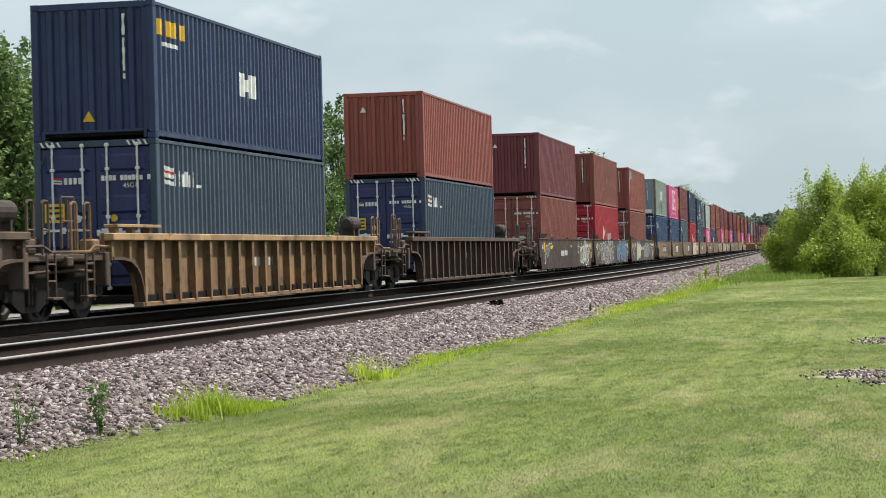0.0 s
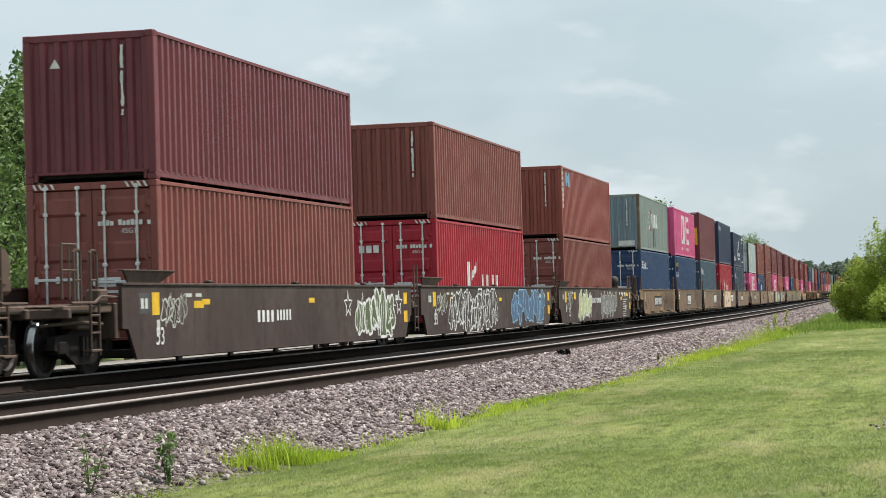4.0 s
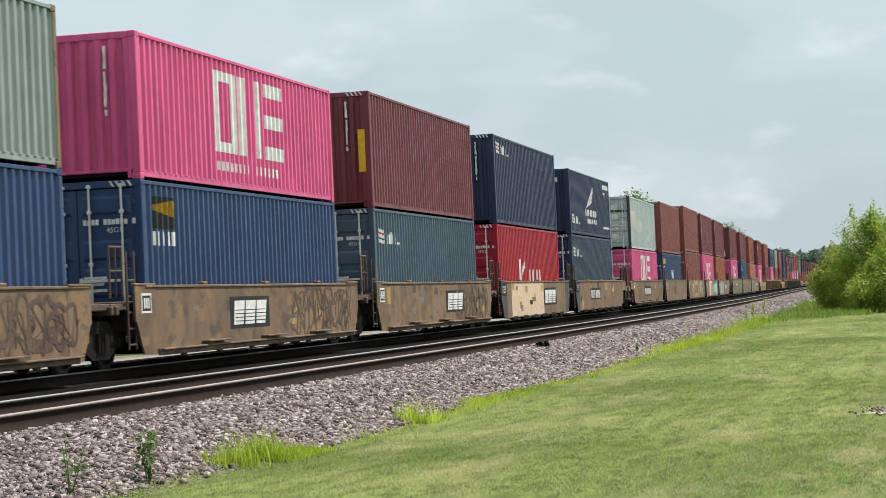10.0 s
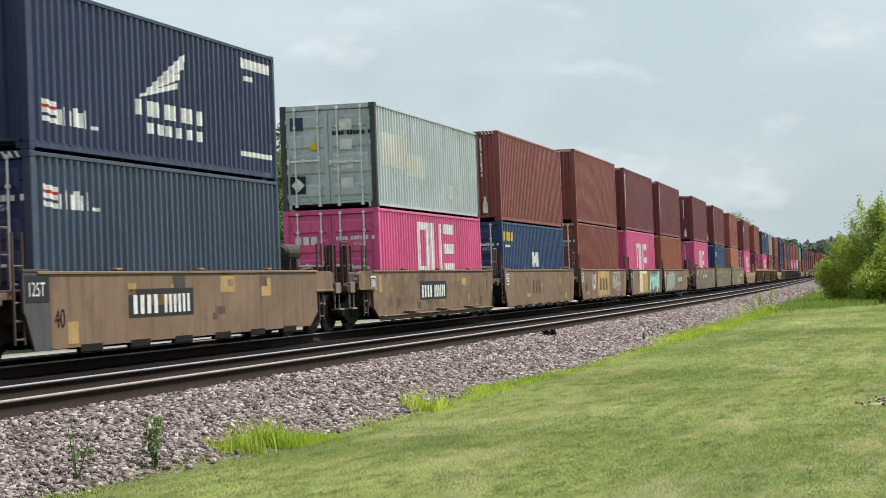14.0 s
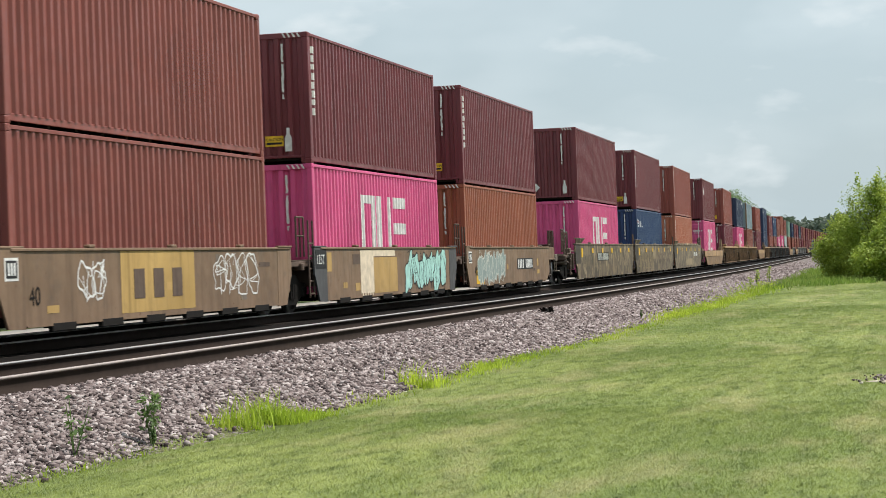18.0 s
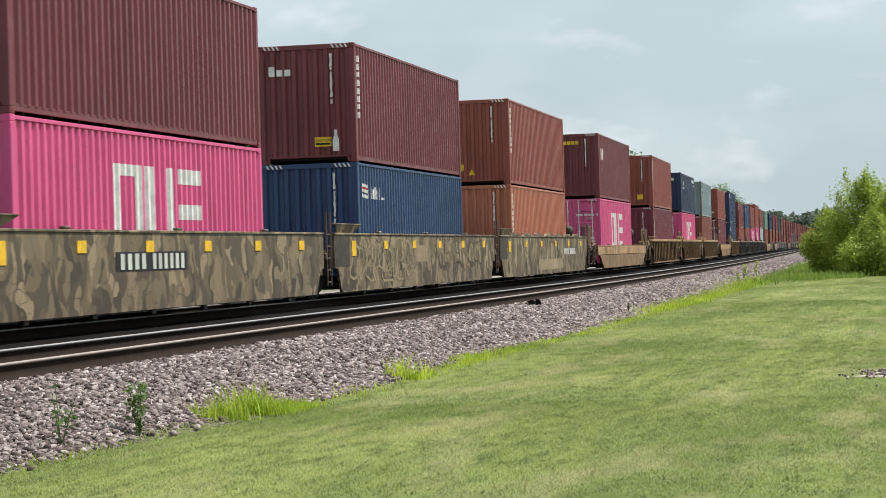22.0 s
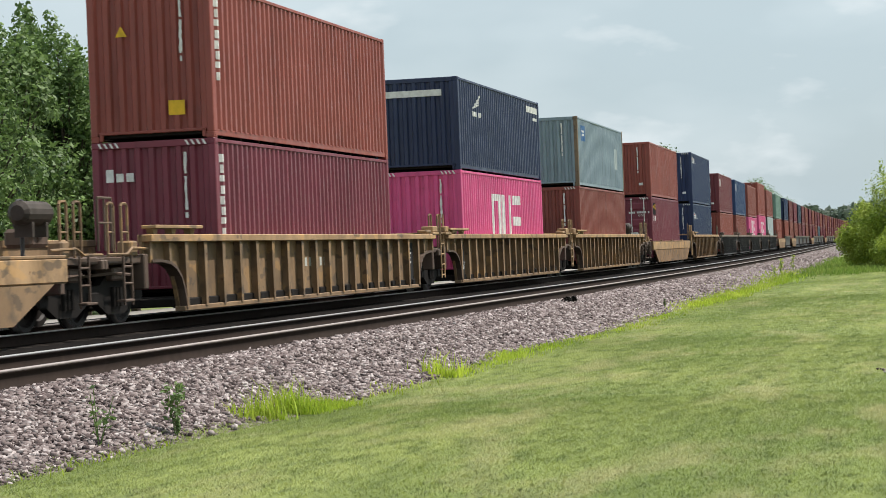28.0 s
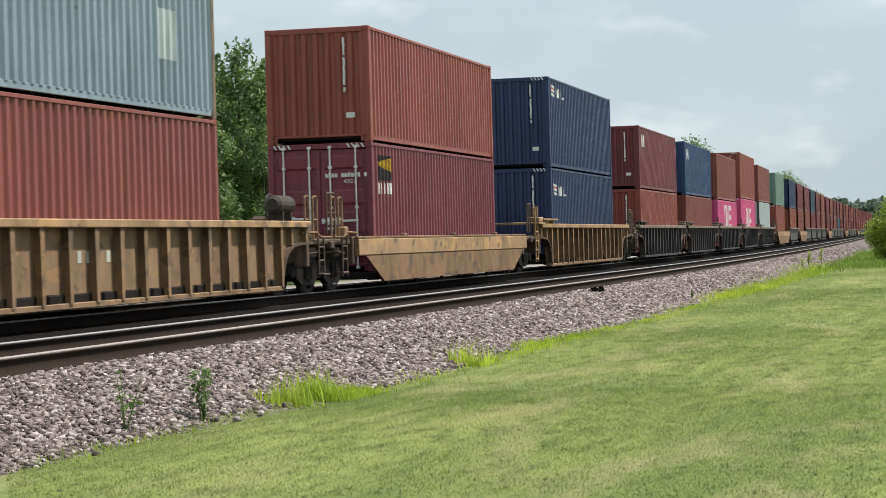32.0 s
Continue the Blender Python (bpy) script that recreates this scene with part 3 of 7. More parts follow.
def build_lawn():
    rng = np.random.default_rng(7)
    lawn_mat = grass_material("lawn_grass", (0.150, 0.215, 0.038), (0.293, 0.352, 0.092), (0.430, 0.395, 0.188), True)
    X, Y = [], []
    for x0, x1, per in ((11.5, 22, 1500), (22, 36, 620), (36, 60, 230), (60, 115, 60)):
        n = int((x1 - x0) * 9.0 * per)
        x, y = rng.uniform(x0, x1, n), rng.uniform(-1.0, 8.0, n)
        keep = y < np.tan(radians(27.5)) * x
        X.append(x[keep])
        Y.append(y[keep])
    x, y = np.concatenate(X), np.concatenate(Y)
    # edge of the lawn against the stones, with a ragged line
    edge = along(x, 0)[1] - (lawn_edge(x) + rng.normal(0, 0.11, len(x)))
    keep = y < edge
    for cx, cy, rx, ry in BARE:
        keep &= ((x - cx) / rx) ** 2 + ((y - cy) / ry) ** 2 > 0.8 + rng.uniform(0, 0.5, len(x))
    x, y = x[keep], y[keep]
    far = np.clip((x - 15) / 60, 0, 1)
    ragged_edge = np.clip(1 - (along(x, 0)[1] - lawn_edge(x) - y) / 0.25, 0, 1)
    ground_z = np.maximum(lawn_height(x, y), np.interp(along(x, 0)[1] - y, [b[0] for b in BED], [b[1] for b in BED]))
    me = blades("lawn_blades", x, y, ground_z, 0.016 + 0.008 * far + 0.028 * ragged_edge, 0.009 + 0.028 * far, 2.2, lawn_mat, 3)
    tagged(new("lawn_blades", me), "short mown grass blades of the lawn", "grass", kind="stuff")
    # tufts that the mower left standing
    n = 900
    tx, ty = 12 + 26 * rng.uniform(0, 1, n) ** 1.6, rng.uniform(-0.8, 7.6, n)
    keep = ty < along(tx, 0)[1] - 7.7
    tx, ty = np.repeat(tx[keep], 7), np.repeat(ty[keep], 7)
    tx, ty = tx + rng.normal(0, 0.022, len(tx)), ty + rng.normal(0, 0.022, len(ty))
    me = blades("lawn_tufts", tx, ty, lawn_height(tx, ty), 0.022, 0.008 + 0.0003 * tx, 1.0, lawn_mat, 13)
    tagged(new("lawn_tufts", me), "longer tufts standing out of the mown lawn", "grass", kind="stuff")
    # bright weeds along the edge of the stones
    weed = grass_material("bright_verge_grass", (0.36, 0.50, 0.045), (0.60, 0.72, 0.08), (0.58, 0.62, 0.15))
    wx, wy, wh = [], [], []
    for s, o, spread, num, hgt in [(16.0, 7.60, 0.7, 60, 0.06), (19.85, 7.48, 0.09, 60, 0.14), (20.05, 7.60, 0.07, 90, 0.26), (20.72, 7.66, 0.07, 120, 0.32), (21.1, 7.72, 0.24, 260, 0.14), (21.7, 7.80, 0.25, 240, 0.09), (24.0, 7.80, 0.7, 50, 0.10),
                                   (26.6, 7.80, 0.10, 70, 0.30), (27.2, 7.85, 0.5, 120, 0.08), (29.0, 7.85, 0.6, 90, 0.07), (30.7, 7.80, 0.5, 240, 0.11), (33.0, 7.82, 0.8, 200, 0.08), (36.2, 7.88, 0.9, 120, 0.07), (41, 7.95, 1.6, 160, 0.06),
                                   (47, 7.85, 1.6, 200, 0.07), (55, 7.80, 2.2, 560, 0.11), (62, 7.80, 3.0, 640, 0.12), (70, 7.8, 4.0, 500, 0.11), (80, 7.7, 5.0, 500, 0.12), (92, 7.7, 6.0, 600, 0.14)]:
        ss, oo = rng.normal(s, spread, num * 2), rng.normal(o, 0.05 + 0.0035 * s, num * 2)
        px, py, _ = along(ss, oo)
        wx.append(px)
        wy.append(py)
        wh.append(np.full(num * 2, hgt) * rng.uniform(0.4, 1.2, num * 2))
    wx, wy, wh = map(np.concatenate, (wx, wy, wh))
    off = along(wx, 0)[1] - wy
    wz = np.maximum(np.interp(off, [b[0] for b in BED], [b[1] for b in BED]), lawn_height(wx, wy))
    me = blades("verge_weeds", wx, wy, wz, wh, 0.008 + wx * 0.0003, 0.7, weed, 5)
    tagged(new("verge_weeds", me), "bright yellow-green weeds along the stone edge", "weeds", kind="stuff")


# ---- trees ----
def leaf_material(name, a, b2):
    m, n, l, b = node_mat(name)
    g = n.new("ShaderNodeNewGeometry")
    v = coords(n, l)
    tuft = ramp(n, l, noise_node(n, l, v, 1.1, 3, 0.5), 0.35, 0.68)
    c = mixed(n, l, mixed(n, l, 0.55, g.outputs["Random Per Island"], tuft), a, b2)
    l.new(c, b.inputs["Base Color"])
    b.inputs["Roughness"].default_value = 0.6
    t = n.new("ShaderNodeBsdfTranslucent")
    l.new(c, t.inputs["Color"])
    mx = n.new("ShaderNodeMixShader")
    mx.inputs[0].default_value = 0.4
    l.new(b.outputs[0], mx.inputs[1])
    l.new(t.outputs[0], mx.inputs[2])
    l.new(mx.outputs[0], n["Material Output"].inputs["Surface"])
    return m


LEAF = [leaf_material("leaf_dark", (0.032, 0.075, 0.018), (0.225, 0.335, 0.100)), leaf_material("leaf_fresh", (0.130, 0.220, 0.022), (0.480, 0.570, 0.085)),
        leaf_material("leaf_far_hazed", (0.060, 0.090, 0.062), (0.095, 0.130, 0.085))]
BARK = plain("bark", (0.085, 0.065, 0.050), 0.9, 0, 0.4)


def crown_mesh(rng, centres, radii, leaves, size, material, name="crown"):
    """Small leaves in uneven clumps, their faces turned outward and up."""
    k = rng.choice(len(centres), leaves, p=radii ** 2 / (radii ** 2).sum())
    d = rng.normal(0, 1, (leaves, 3))
    d /= np.linalg.norm(d, axis=1, keepdims=True)
    p = centres[k] + d * radii[k][:, None] * rng.uniform(0.35, 1.1, (leaves, 1))
    nrm = rng.normal(0, 0.55, (leaves, 3)) + d * 0.5 + np.array([0, 0, 0.65])
    nrm /= np.linalg.norm(nrm, axis=1, keepdims=True)
    a = np.cross(nrm, rng.normal(0, 1, (leaves, 3)))
    a /= np.linalg.norm(a, axis=1, keepdims=True)
    b = np.cross(nrm, a)
    s = (size * rng.uniform(0.6, 1.4, leaves))[:, None]
    V = np.stack([p - a * s, p + b * s * 0.5, p + a * s, p - b * s * 0.5], 1)
    return np_mesh(name, V.reshape(-1, 3), np.arange(leaves * 4).reshape(-1, 4), material)


def build_tree(name, label, height, width, seed, leaves, size, material, low=0.25, clumps=46, category="tree", group="", shoots=0, spread=1.0):
    rng = np.random.default_rng(seed)
    t = thing(name, label, category, group)
    bm = bmesh.new()
    top = Vector((rng.normal(0, 0.02) * height, rng.normal(0, 0.02) * height, height * 0.62))
    rod(bm, (0, 0, -0.1), top * 0.5, 0.022 * height, 9, 0.015 * height)
    rod(bm, top * 0.5, top, 0.015 * height, 8, 0.006 * height)
    u = rng.normal(0, 1, (clumps, 3))
    u /= np.linalg.norm(u, axis=1, keepdims=True)
    r = rng.uniform(0.35, 1.0, (clumps, 1)) ** 0.6
    c = u * r * np.array([width / 2, width / 2, height * (1 - low) / 2]) * 0.86
    c[:, 2] += height * (low + (1 - low) / 2)
    c[:, :2] *= np.clip(1.25 - 0.75 * (c[:, 2:3] / height), 0.4, 1.1)
    for k in range(0, clumps, 3):
        q = Vector(c[k])
        f = min(0.95, max(0.2, q.z / height * 0.75))
        rod(bm, top * f, q, 0.006 * height, 5, 0.002 * height)
    part("trunk", bm, BARK, t)
    radii = rng.uniform(0.09, 0.2, clumps) * width * (0.75 if clumps > 100 else 1.0) * spread
    if shoots:
        # young upright shoots that stand out of the outline
        top_of = np.argsort(c[:, 2] + rng.normal(0, 0.12 * height, clumps))[::-1][:shoots]
        tips, lean = c[top_of].copy(), rng.normal(0, 0.12, (shoots, 2))
        rise = (radii[top_of] + rng.uniform(0.02, 0.10, shoots) * height)[:, None]
        steps = [np.concatenate([tips[:, :2] + lean * rise * f, tips[:, 2:] + rise * f], 1) for f in (0.5, 0.7, 0.85, 1.0)]
        c = np.concatenate([c] + steps)
        radii = np.concatenate([radii] + [np.full(shoots, width * r) for r in (0.055, 0.045, 0.034, 0.022)])
    crown = crown_mesh(rng, c, radii, leaves, size, material)
    part("crown", crown, material, t)
    return t


def build_trees():
    rng = np.random.default_rng(11)
    label = "leafy deciduous tree with an uneven green crown behind the tracks"
    kinds = [build_tree("tree", label, 9.2, 5.6, 20 + k, 13500, 0.092, LEAF[0], 0.03, 130, group="trees behind the tracks", shoots=8, spread=0.84) for k in range(4)]
    spots = [(27.6, 7.2), (26.7, 7.1), (25.8, 7.0), (24.9, 6.5), (24.1, 5.9), (23.2, 4.8), (22.4, 4.7), (21.6, 5.0), (20.9, 5.5), (20.2, 5.5), (19.3, 4.9), (18.4, 4.5), (17.4, 4.2), (16.5, 3.7), (15.7, 4.3), (14.8, 3.8), (13.8, 3.4), (12.8, 3.1), (11.8, 2.9), (10.8, 2.7), (9.8, 2.4), (7.2, 1.8), (5.0, 1.1),
             (26.2, 5.0), (24.5, 4.4), (22.0, 3.6), (20.5, 3.6), (18.8, 3.2), (17.0, 3.0), (15.2, 3.0), (13.3, 2.6)]
    used = set()
    for i, (az, el) in enumerate(spots):
        o = -15.0 - (i * 1.7) % 4.0
        ss = np.arange(15, 500, 0.5)
        X, Y, _ = along(ss, o)
        j = int(np.argmin(abs(np.arctan2(Y, X) - radians(az))))
        x, y = X[j], Y[j]
        sc = (EYE.z + 0.8 + math.hypot(x, y) * math.tan(radians(el))) / 9.0
        k = i % 4
        m = pose(float(x), float(y), -0.8, 0, 0, rng.uniform(0, 360))
        if k not in used:
            used.add(k)
            kinds[k].matrix_world = m
            kinds[k].scale = (sc, sc, sc)
        else:
            t = copy_thing(kinds[k], m)
            t.scale = (sc, sc, sc)
    # two taller crowns further along
    for az, el, off, seed in ((8.8, 2.85, -16, 41), (6.27, 1.85, -16, 42), (7.6, 2.0, -18, 43), (5.6, 1.3, -16, 44)):
        ss = np.arange(60, 600.0)
        X, Y, _ = along(ss, off)
        i = int(np.argmin(abs(np.arctan2(Y, X) - radians(az))))
        d = math.hypot(X[i], Y[i])
        h = EYE.z + d * math.tan(radians(el)) + 0.8
        t = build_tree("tree", "tall leafy tree rising behind the far wagons", h, h * 0.75, seed, 9000, 0.2, LEAF[0], 0.1, 50, group="trees behind the tracks")
        t.location = (X[i], Y[i], -0.8)
    # far wood, the haze of distance put into its greyed leaf colour
    n = 520
    az, d = rng.uniform(-6, 6.4, n), rng.uniform(720, 900, n)
    cen = np.stack([np.cos(np.radians(az)) * d, np.sin(np.radians(az)) * d, rng.uniform(0.5, 9.5, n) + rng.normal(0, 1.0, n)], 1)
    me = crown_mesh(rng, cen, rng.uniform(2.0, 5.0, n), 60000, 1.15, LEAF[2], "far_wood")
    tagged(new("far_wood", me), "dark haze-tinted belt of distant woods closing the horizon", "woods", kind="stuff")


def build_small_plants():
    """Single weeds on the stones, dead tufts and bare gravel on the lawn."""
    rng = np.random.default_rng(21)
    for s, o, h, n, lab, mat in ((18.0, 7.45, 0.47, 90, "leafy green weed growing out of the stones", LEAF[0]), (16.6, 7.30, 0.50, 26, "thin sparse green weed among the stones", LEAF[0]), (17.9, 7.50, 0.20, 60, "low dark green weed at the stone edge", LEAF[0]),
                                 (51.4, 7.35, 0.26, 40, "dark low weed at the stone edge", LEAF[0]), (96, 7.2, 0.7, 40, "tall dry weed stalk", LEAF[1]), (101, 7.0, 0.6, 40, "tall dry weed stalk", LEAF[1]), (92, 7.2, 0.5, 30, "tall dry weed stalk", LEAF[1]), (106, 7.3, 0.8, 50, "tall dry weed stalk", LEAF[1])):
        x, y, _ = along(s, o)
        z = float(np.interp(o, [b[0] for b in BED], [b[1] for b in BED]))
        t = thing("weed_plant", lab, "weed", "weeds on the stones")
        bm = bmesh.new()
        tips = []
        for k in range(3):
            tip = Vector((rng.normal(0, 0.12) * h, rng.normal(0, 0.12) * h, h * rng.uniform(0.75, 1.0)))
            rod(bm, (0, 0, -0.03), tip, 0.006 + s * 0.0001, 5, 0.003)
            tips.append(tip)
        part("stem", bm, LEAF[0], t)
        cen = np.array([tips[int(rng.integers(0, 3))] * float(f) for f in rng.uniform(0.25, 1.0, 14)])
        part("foliage", crown_mesh(rng, cen, np.full(14, 0.13 * h), n * 2, 0.045 * h + 0.008, mat, "foliage"), None, t)
        t.location = (float(x), float(y), z)
    # a dark clump of dead growth on the slope
    x, y, _ = along(44.3, 6.25)
    t = thing("dead_tuft", "dark dead clump lying on the ballast slope", "debris")
    cen = np.stack([rng.uniform(-0.2, 0.2, 12), rng.uniform(-0.1, 0.1, 12), rng.uniform(0.0, 0.12, 12)], 1)
    part("dead_growth", crown_mesh(rng, cen, np.full(12, 0.06), 160, 0.05, STEEL_DARK, "dead_growth"), None, t)
    t.location = (float(x), float(y), -0.24)
    # bare gravel spots on the lawn
    gravel = plain("pale_gravel", (0.42, 0.37, 0.31), 0.95, 0, 0.5)
    for cx, cy, rx, ry in BARE:
        bm = bmesh.new()
        ring = []
        for k in range(22):
            a = k * math.tau / 22
            r = 1 + 0.25 * math.sin(3 * a + cx) + 0.22 * math.sin(7 * a)
            px, py = cx + rx * r * math.cos(a), cy + ry * r * math.sin(a)
            ring.append(bm.verts.new((px, py, float(lawn_height(px, py)) + 0.004)))
        mid = bm.verts.new((cx, cy, float(lawn_height(cx, cy)) + 0.010))
        for k in range(22):
            bm.faces.new((ring[k], ring[(k + 1) % 22], mid))
        tagged(new("bare_patch", bm_mesh("bare_patch", bm, gravel)), "bare patch of pale gravel in the lawn", "gravel", "bare patches in the lawn", "structure")


def build_bushes():
    rng = np.random.default_rng(3)
    lab = "bright green leafy shrub at the end of the lawn"
    for x, y, h, w, seed in ((118, 5.2, 5.9, 4.6, 61), (114, 2.4, 6.2, 4.6, 62), (121, 7.2, 3.6, 3.4, 63), (116, -2.6, 5.6, 6.0, 64), (124, 2.4, 5.6, 5.5, 65), (111, 4.2, 3.0, 4.0, 66), (119, -6.5, 5.4, 6.0, 67)):
        t = build_tree("shrub", lab, h * 0.95, w * 1.15, seed, 24000, 0.070, LEAF[1], 0.0, 80, "shrub", "shrubs at the end of the lawn", shoots=16, spread=1.0)
        t.location = (x, y, -0.9)
        t.rotation_euler = (0, 0, rng.uniform(0, 6))
    # taller weeds at their foot
    weed = grass_material("tall_weeds", (0.16, 0.27, 0.04), (0.28, 0.38, 0.08), (0.32, 0.33, 0.12))
    n = 4200
    x, y = rng.uniform(88, 122, n), rng.uniform(-3, 10.2, n)
    keep = (y > 8.2 - (x - 88) * 0.21 + 0.5 * np.sin(x * 0.9))
    fx, fy, _ = along(rng.uniform(100, 175, 5200), rng.uniform(7.4, 12.5, 5200))
    x, y = np.concatenate([x[keep], fx]), np.concatenate([y[keep], fy])
    me = blades("tall_weeds", x, y, np.full(len(x), -0.85), 0.34, 0.05, 0.6, weed, 8)
    tagged(new("tall_weeds", me), "tall unmown weeds at the foot of the shrubs", "weeds", kind="stuff")


# ---- containers ----
LENGTH, WIDTH = 12.192, 2.438
HALF = LENGTH / 2
STD, HIGH = 2.591, 2.896
PITCH, DEPTH = 0.279, 0.050
CACHE = {}


def cached(key, build, material):
    """One mesh per shape and material, shared by all alike parts."""
    k = (*key, material.name)
    if k not in CACHE:
        base = (*key, "")
        if base not in CACHE:
            bm = bmesh.new()
            build(bm)
            CACHE[base] = bm_mesh(key[0], bm, material)
            CACHE[k] = CACHE[base]
        else:
            me = CACHE[base].copy()
            me.materials[0] = material
            CACHE[k] = me
    return CACHE[k]


SIDE_X0, SIDE_X1 = -HALF + 0.14, HALF - 0.14
FOLDS = round((SIDE_X1 - SIDE_X0) / PITCH)
FOLD = (SIDE_X1 - SIDE_X0) / FOLDS


def fold_depth(x):
    """How deep the side wall is sunk at x."""
    f = ((x - SIDE_X0) / FOLD) % 1.0
    if x < SIDE_X0 or x > SIDE_X1 or f <= 0.32:
        return 0.0
    if f < 0.5:
        return DEPTH * (f - 0.32) / 0.18
    if f <= 0.82:
        return DEPTH
    return DEPTH * (1 - f) / 0.18


def side_paint(bm, shapes, z0):
    """Painted shapes that follow the folds of the side wall. Each: near x, far x, low and high edge at both."""
    breaks = [SIDE_X0 + FOLD * (k + f) for k in range(FOLDS + 1) for f in (0.0, 0.32, 0.5, 0.82)]
    for u0, u1, a0, b0, a1, b1 in shapes:
        x0, x1 = u0 - HALF, u1 - HALF
        xs = [x0] + [b for b in breaks if x0 + 0.004 < b < x1 - 0.004] + [x1]
        row = []
        for x in xs:
            f = (x - x0) / (x1 - x0)
            y = -WIDTH / 2 + 0.012 - 0.004 + fold_depth(x)
            row.append((bm.verts.new((x, y, a0 + (a1 - a0) * f)), bm.verts.new((x, y, b0 + (b1 - b0) * f))))
        for p, q in zip(row, row[1:]):
            bm.faces.new((p[0], q[0], q[1], p[1]))


def rect(u0, u1, z0, z1):
    return (u0, u1, z0, z1, z0, z1)


def wall_side(sign, h):
    def build(bm):
        wave(bm, (SIDE_X0, sign * (WIDTH / 2 - 0.012), 0), (1, 0, 0), (0, sign, 0), SIDE_X1 - SIDE_X0, 0.15, h - 0.07, FOLD, DEPTH)
    return build


def wall_end(sign, h):
    def build(bm):
        wave(bm, (sign * (HALF - 0.02), -WIDTH / 2 + 0.14, 0), (0, 1, 0), (sign, 0, 0), WIDTH - 0.28, 0.17, h - 0.12, 0.27, 0.058, 0.36)
    return build


def roof(h):
    def build(bm):
        n = 42
        step = (LENGTH - 0.3) / n
        rows = []
        for k in range(n + 1):
            for f, d in ((0.0, 0.0), (0.34, 0.0), (0.5, -0.02), (0.84, -0.02)):
                if k == n and f:
                    break
                x = -HALF + 0.15 + (k + f) * step
                rows.append((bm.verts.new((x, -WIDTH / 2 + 0.06, h - 0.028 + d)), bm.verts.new((x, WIDTH / 2 - 0.06, h - 0.028 + d))))
        for p, q in zip(rows, rows[1:]):
            bm.faces.new((p[0], q[0], q[1], p[1]))
    return build


def base_frame(bm):
    block(bm, -HALF + 0.1, HALF - 0.1, -WIDTH / 2 + 0.10, WIDTH / 2 - 0.10, 0.075, 0.15)
    for k in range(11):
        x = -5.4 + k * 1.08
        box(bm, x, x + 0.1, -1.1, 1.1, 0.02, 0.06)


def bottom_rail(bm):
    block(bm, -HALF + 0.17, HALF - 0.17, -0.018, 0.018, 0.048, 0.165, 0.008)


def top_rail(bm):
    block(bm, -HALF + 0.17, HALF - 0.17, -0.03, 0.03, -0.085, -0.018, 0.008)


def header(bm):
    block(bm, -0.03, 0.03, -WIDTH / 2 + 0.16, WIDTH / 2 - 0.16, -0.13, -0.005, 0.01)


def end_sill(bm):
    for y0, y1 in ((-WIDTH / 2 + 0.17, -0.98), (0.98, WIDTH / 2 - 0.17)):
        block(bm, -0.04, 0.04, y0, y1, 0.02, 0.185, 0.01)
    block(bm, -0.04, 0.04, -WIDTH / 2 + 0.16, WIDTH / 2 - 0.16, 0.135, 0.19, 0.01)


def post(h):
    def build(bm):
        block(bm, -0.07, 0.07, -0.07, 0.07, 0.11, h - 0.11, 0.014)
    return build


def casting(bm):
    block(bm, -0.089, 0.089, -0.081, 0.081, 0, 0.118, 0.012)
    # lock hole rims
    rod(bm, (-0.0895, 0, 0.059), (-0.0935, 0, 0.059), 0.04, 8)
    rod(bm, (0, -0.0815, 0.059), (0, -0.0855, 0.059), 0.04, 8)


def door_leaf(h):
    def build(bm):
        block(bm, -0.02, 0.02, 0.0, 1.08, 0.19, h - 0.14, 0.012)
    return build


def door_panel(step):
    def build(bm):
        q = [[bm.verts.new((x, y, z)) for y, z in ((0.08 + d, d), (1.0 - d, d), (1.0 - d, step - d), (0.08 + d, step - d))] for x, d in ((0.0, 0.0), (-0.036, 0.055))]
        bm.faces.new(q[1])
        for k in range(4):
            bm.faces.new((q[0][k], q[0][(k + 1) % 4], q[1][(k + 1) % 4], q[1][k]))
    return build


def lock_rod(h):
    def build(bm):
        rod(bm, (0, 0, 0.08), (0, 0, h - 0.06), 0.021, 8)
        for z in (0.1, 0.55, h * 0.5, h - 0.55, h - 0.1):
            block(bm, -0.026, 0.03, -0.04, 0.04, z - 0.03, z + 0.03, 0.008)
    return build


def lock_handle(bm):
    block(bm, -0.03, -0.01, -0.02, 0.42, -0.025, 0.025, 0.006)
    box(bm, -0.02, 0.0, 0.38, 0.44, -0.06, 0.06)


def hinge(bm):
    block(bm, -0.025, 0.025, -0.05, 0.07, -0.05, 0.05, 0.01)


def stripe(bm):
    """One slanted height-warning bar on the header."""
    bm.faces.new([bm.verts.new(p) for p in ((-0.036, -0.045, -0.115), (-0.036, 0.0, -0.115), (-0.036, 0.055, -0.02), (-0.036, 0.01, -0.02))])


def ragged(bm, y0, z0, z1, w, seed):
    """An unreadable number as one upright ragged strip on the end wall."""
    rng = random.Random(seed)
    n = max(2, int((z1 - z0) / 0.07))
    row = []
    for k in range(n + 1):
        z = z0 + (z1 - z0) * k / n
        a, b = rng.uniform(0, 0.3) * w, rng.uniform(0.7, 1.0) * w
        row.append((bm.verts.new((-HALF + 0.013, y0 + a, z)), bm.verts.new((-HALF + 0.013, y0 + b, z))))
    for p, q in zip(row, row[1:]):
        bm.faces.new((p[0], p[1], q[1], q[0]))


def end_shape(bm, pts, x=0.014):
    """A flat painted shape on the near end; pts in (across, up)."""
    bm.faces.new([bm.verts.new((-HALF + x, y, z)) for y, z in pts])


BLUE_SIGN = plain("blue_sign_paint", (0.07, 0.17, 0.36), 0.6)
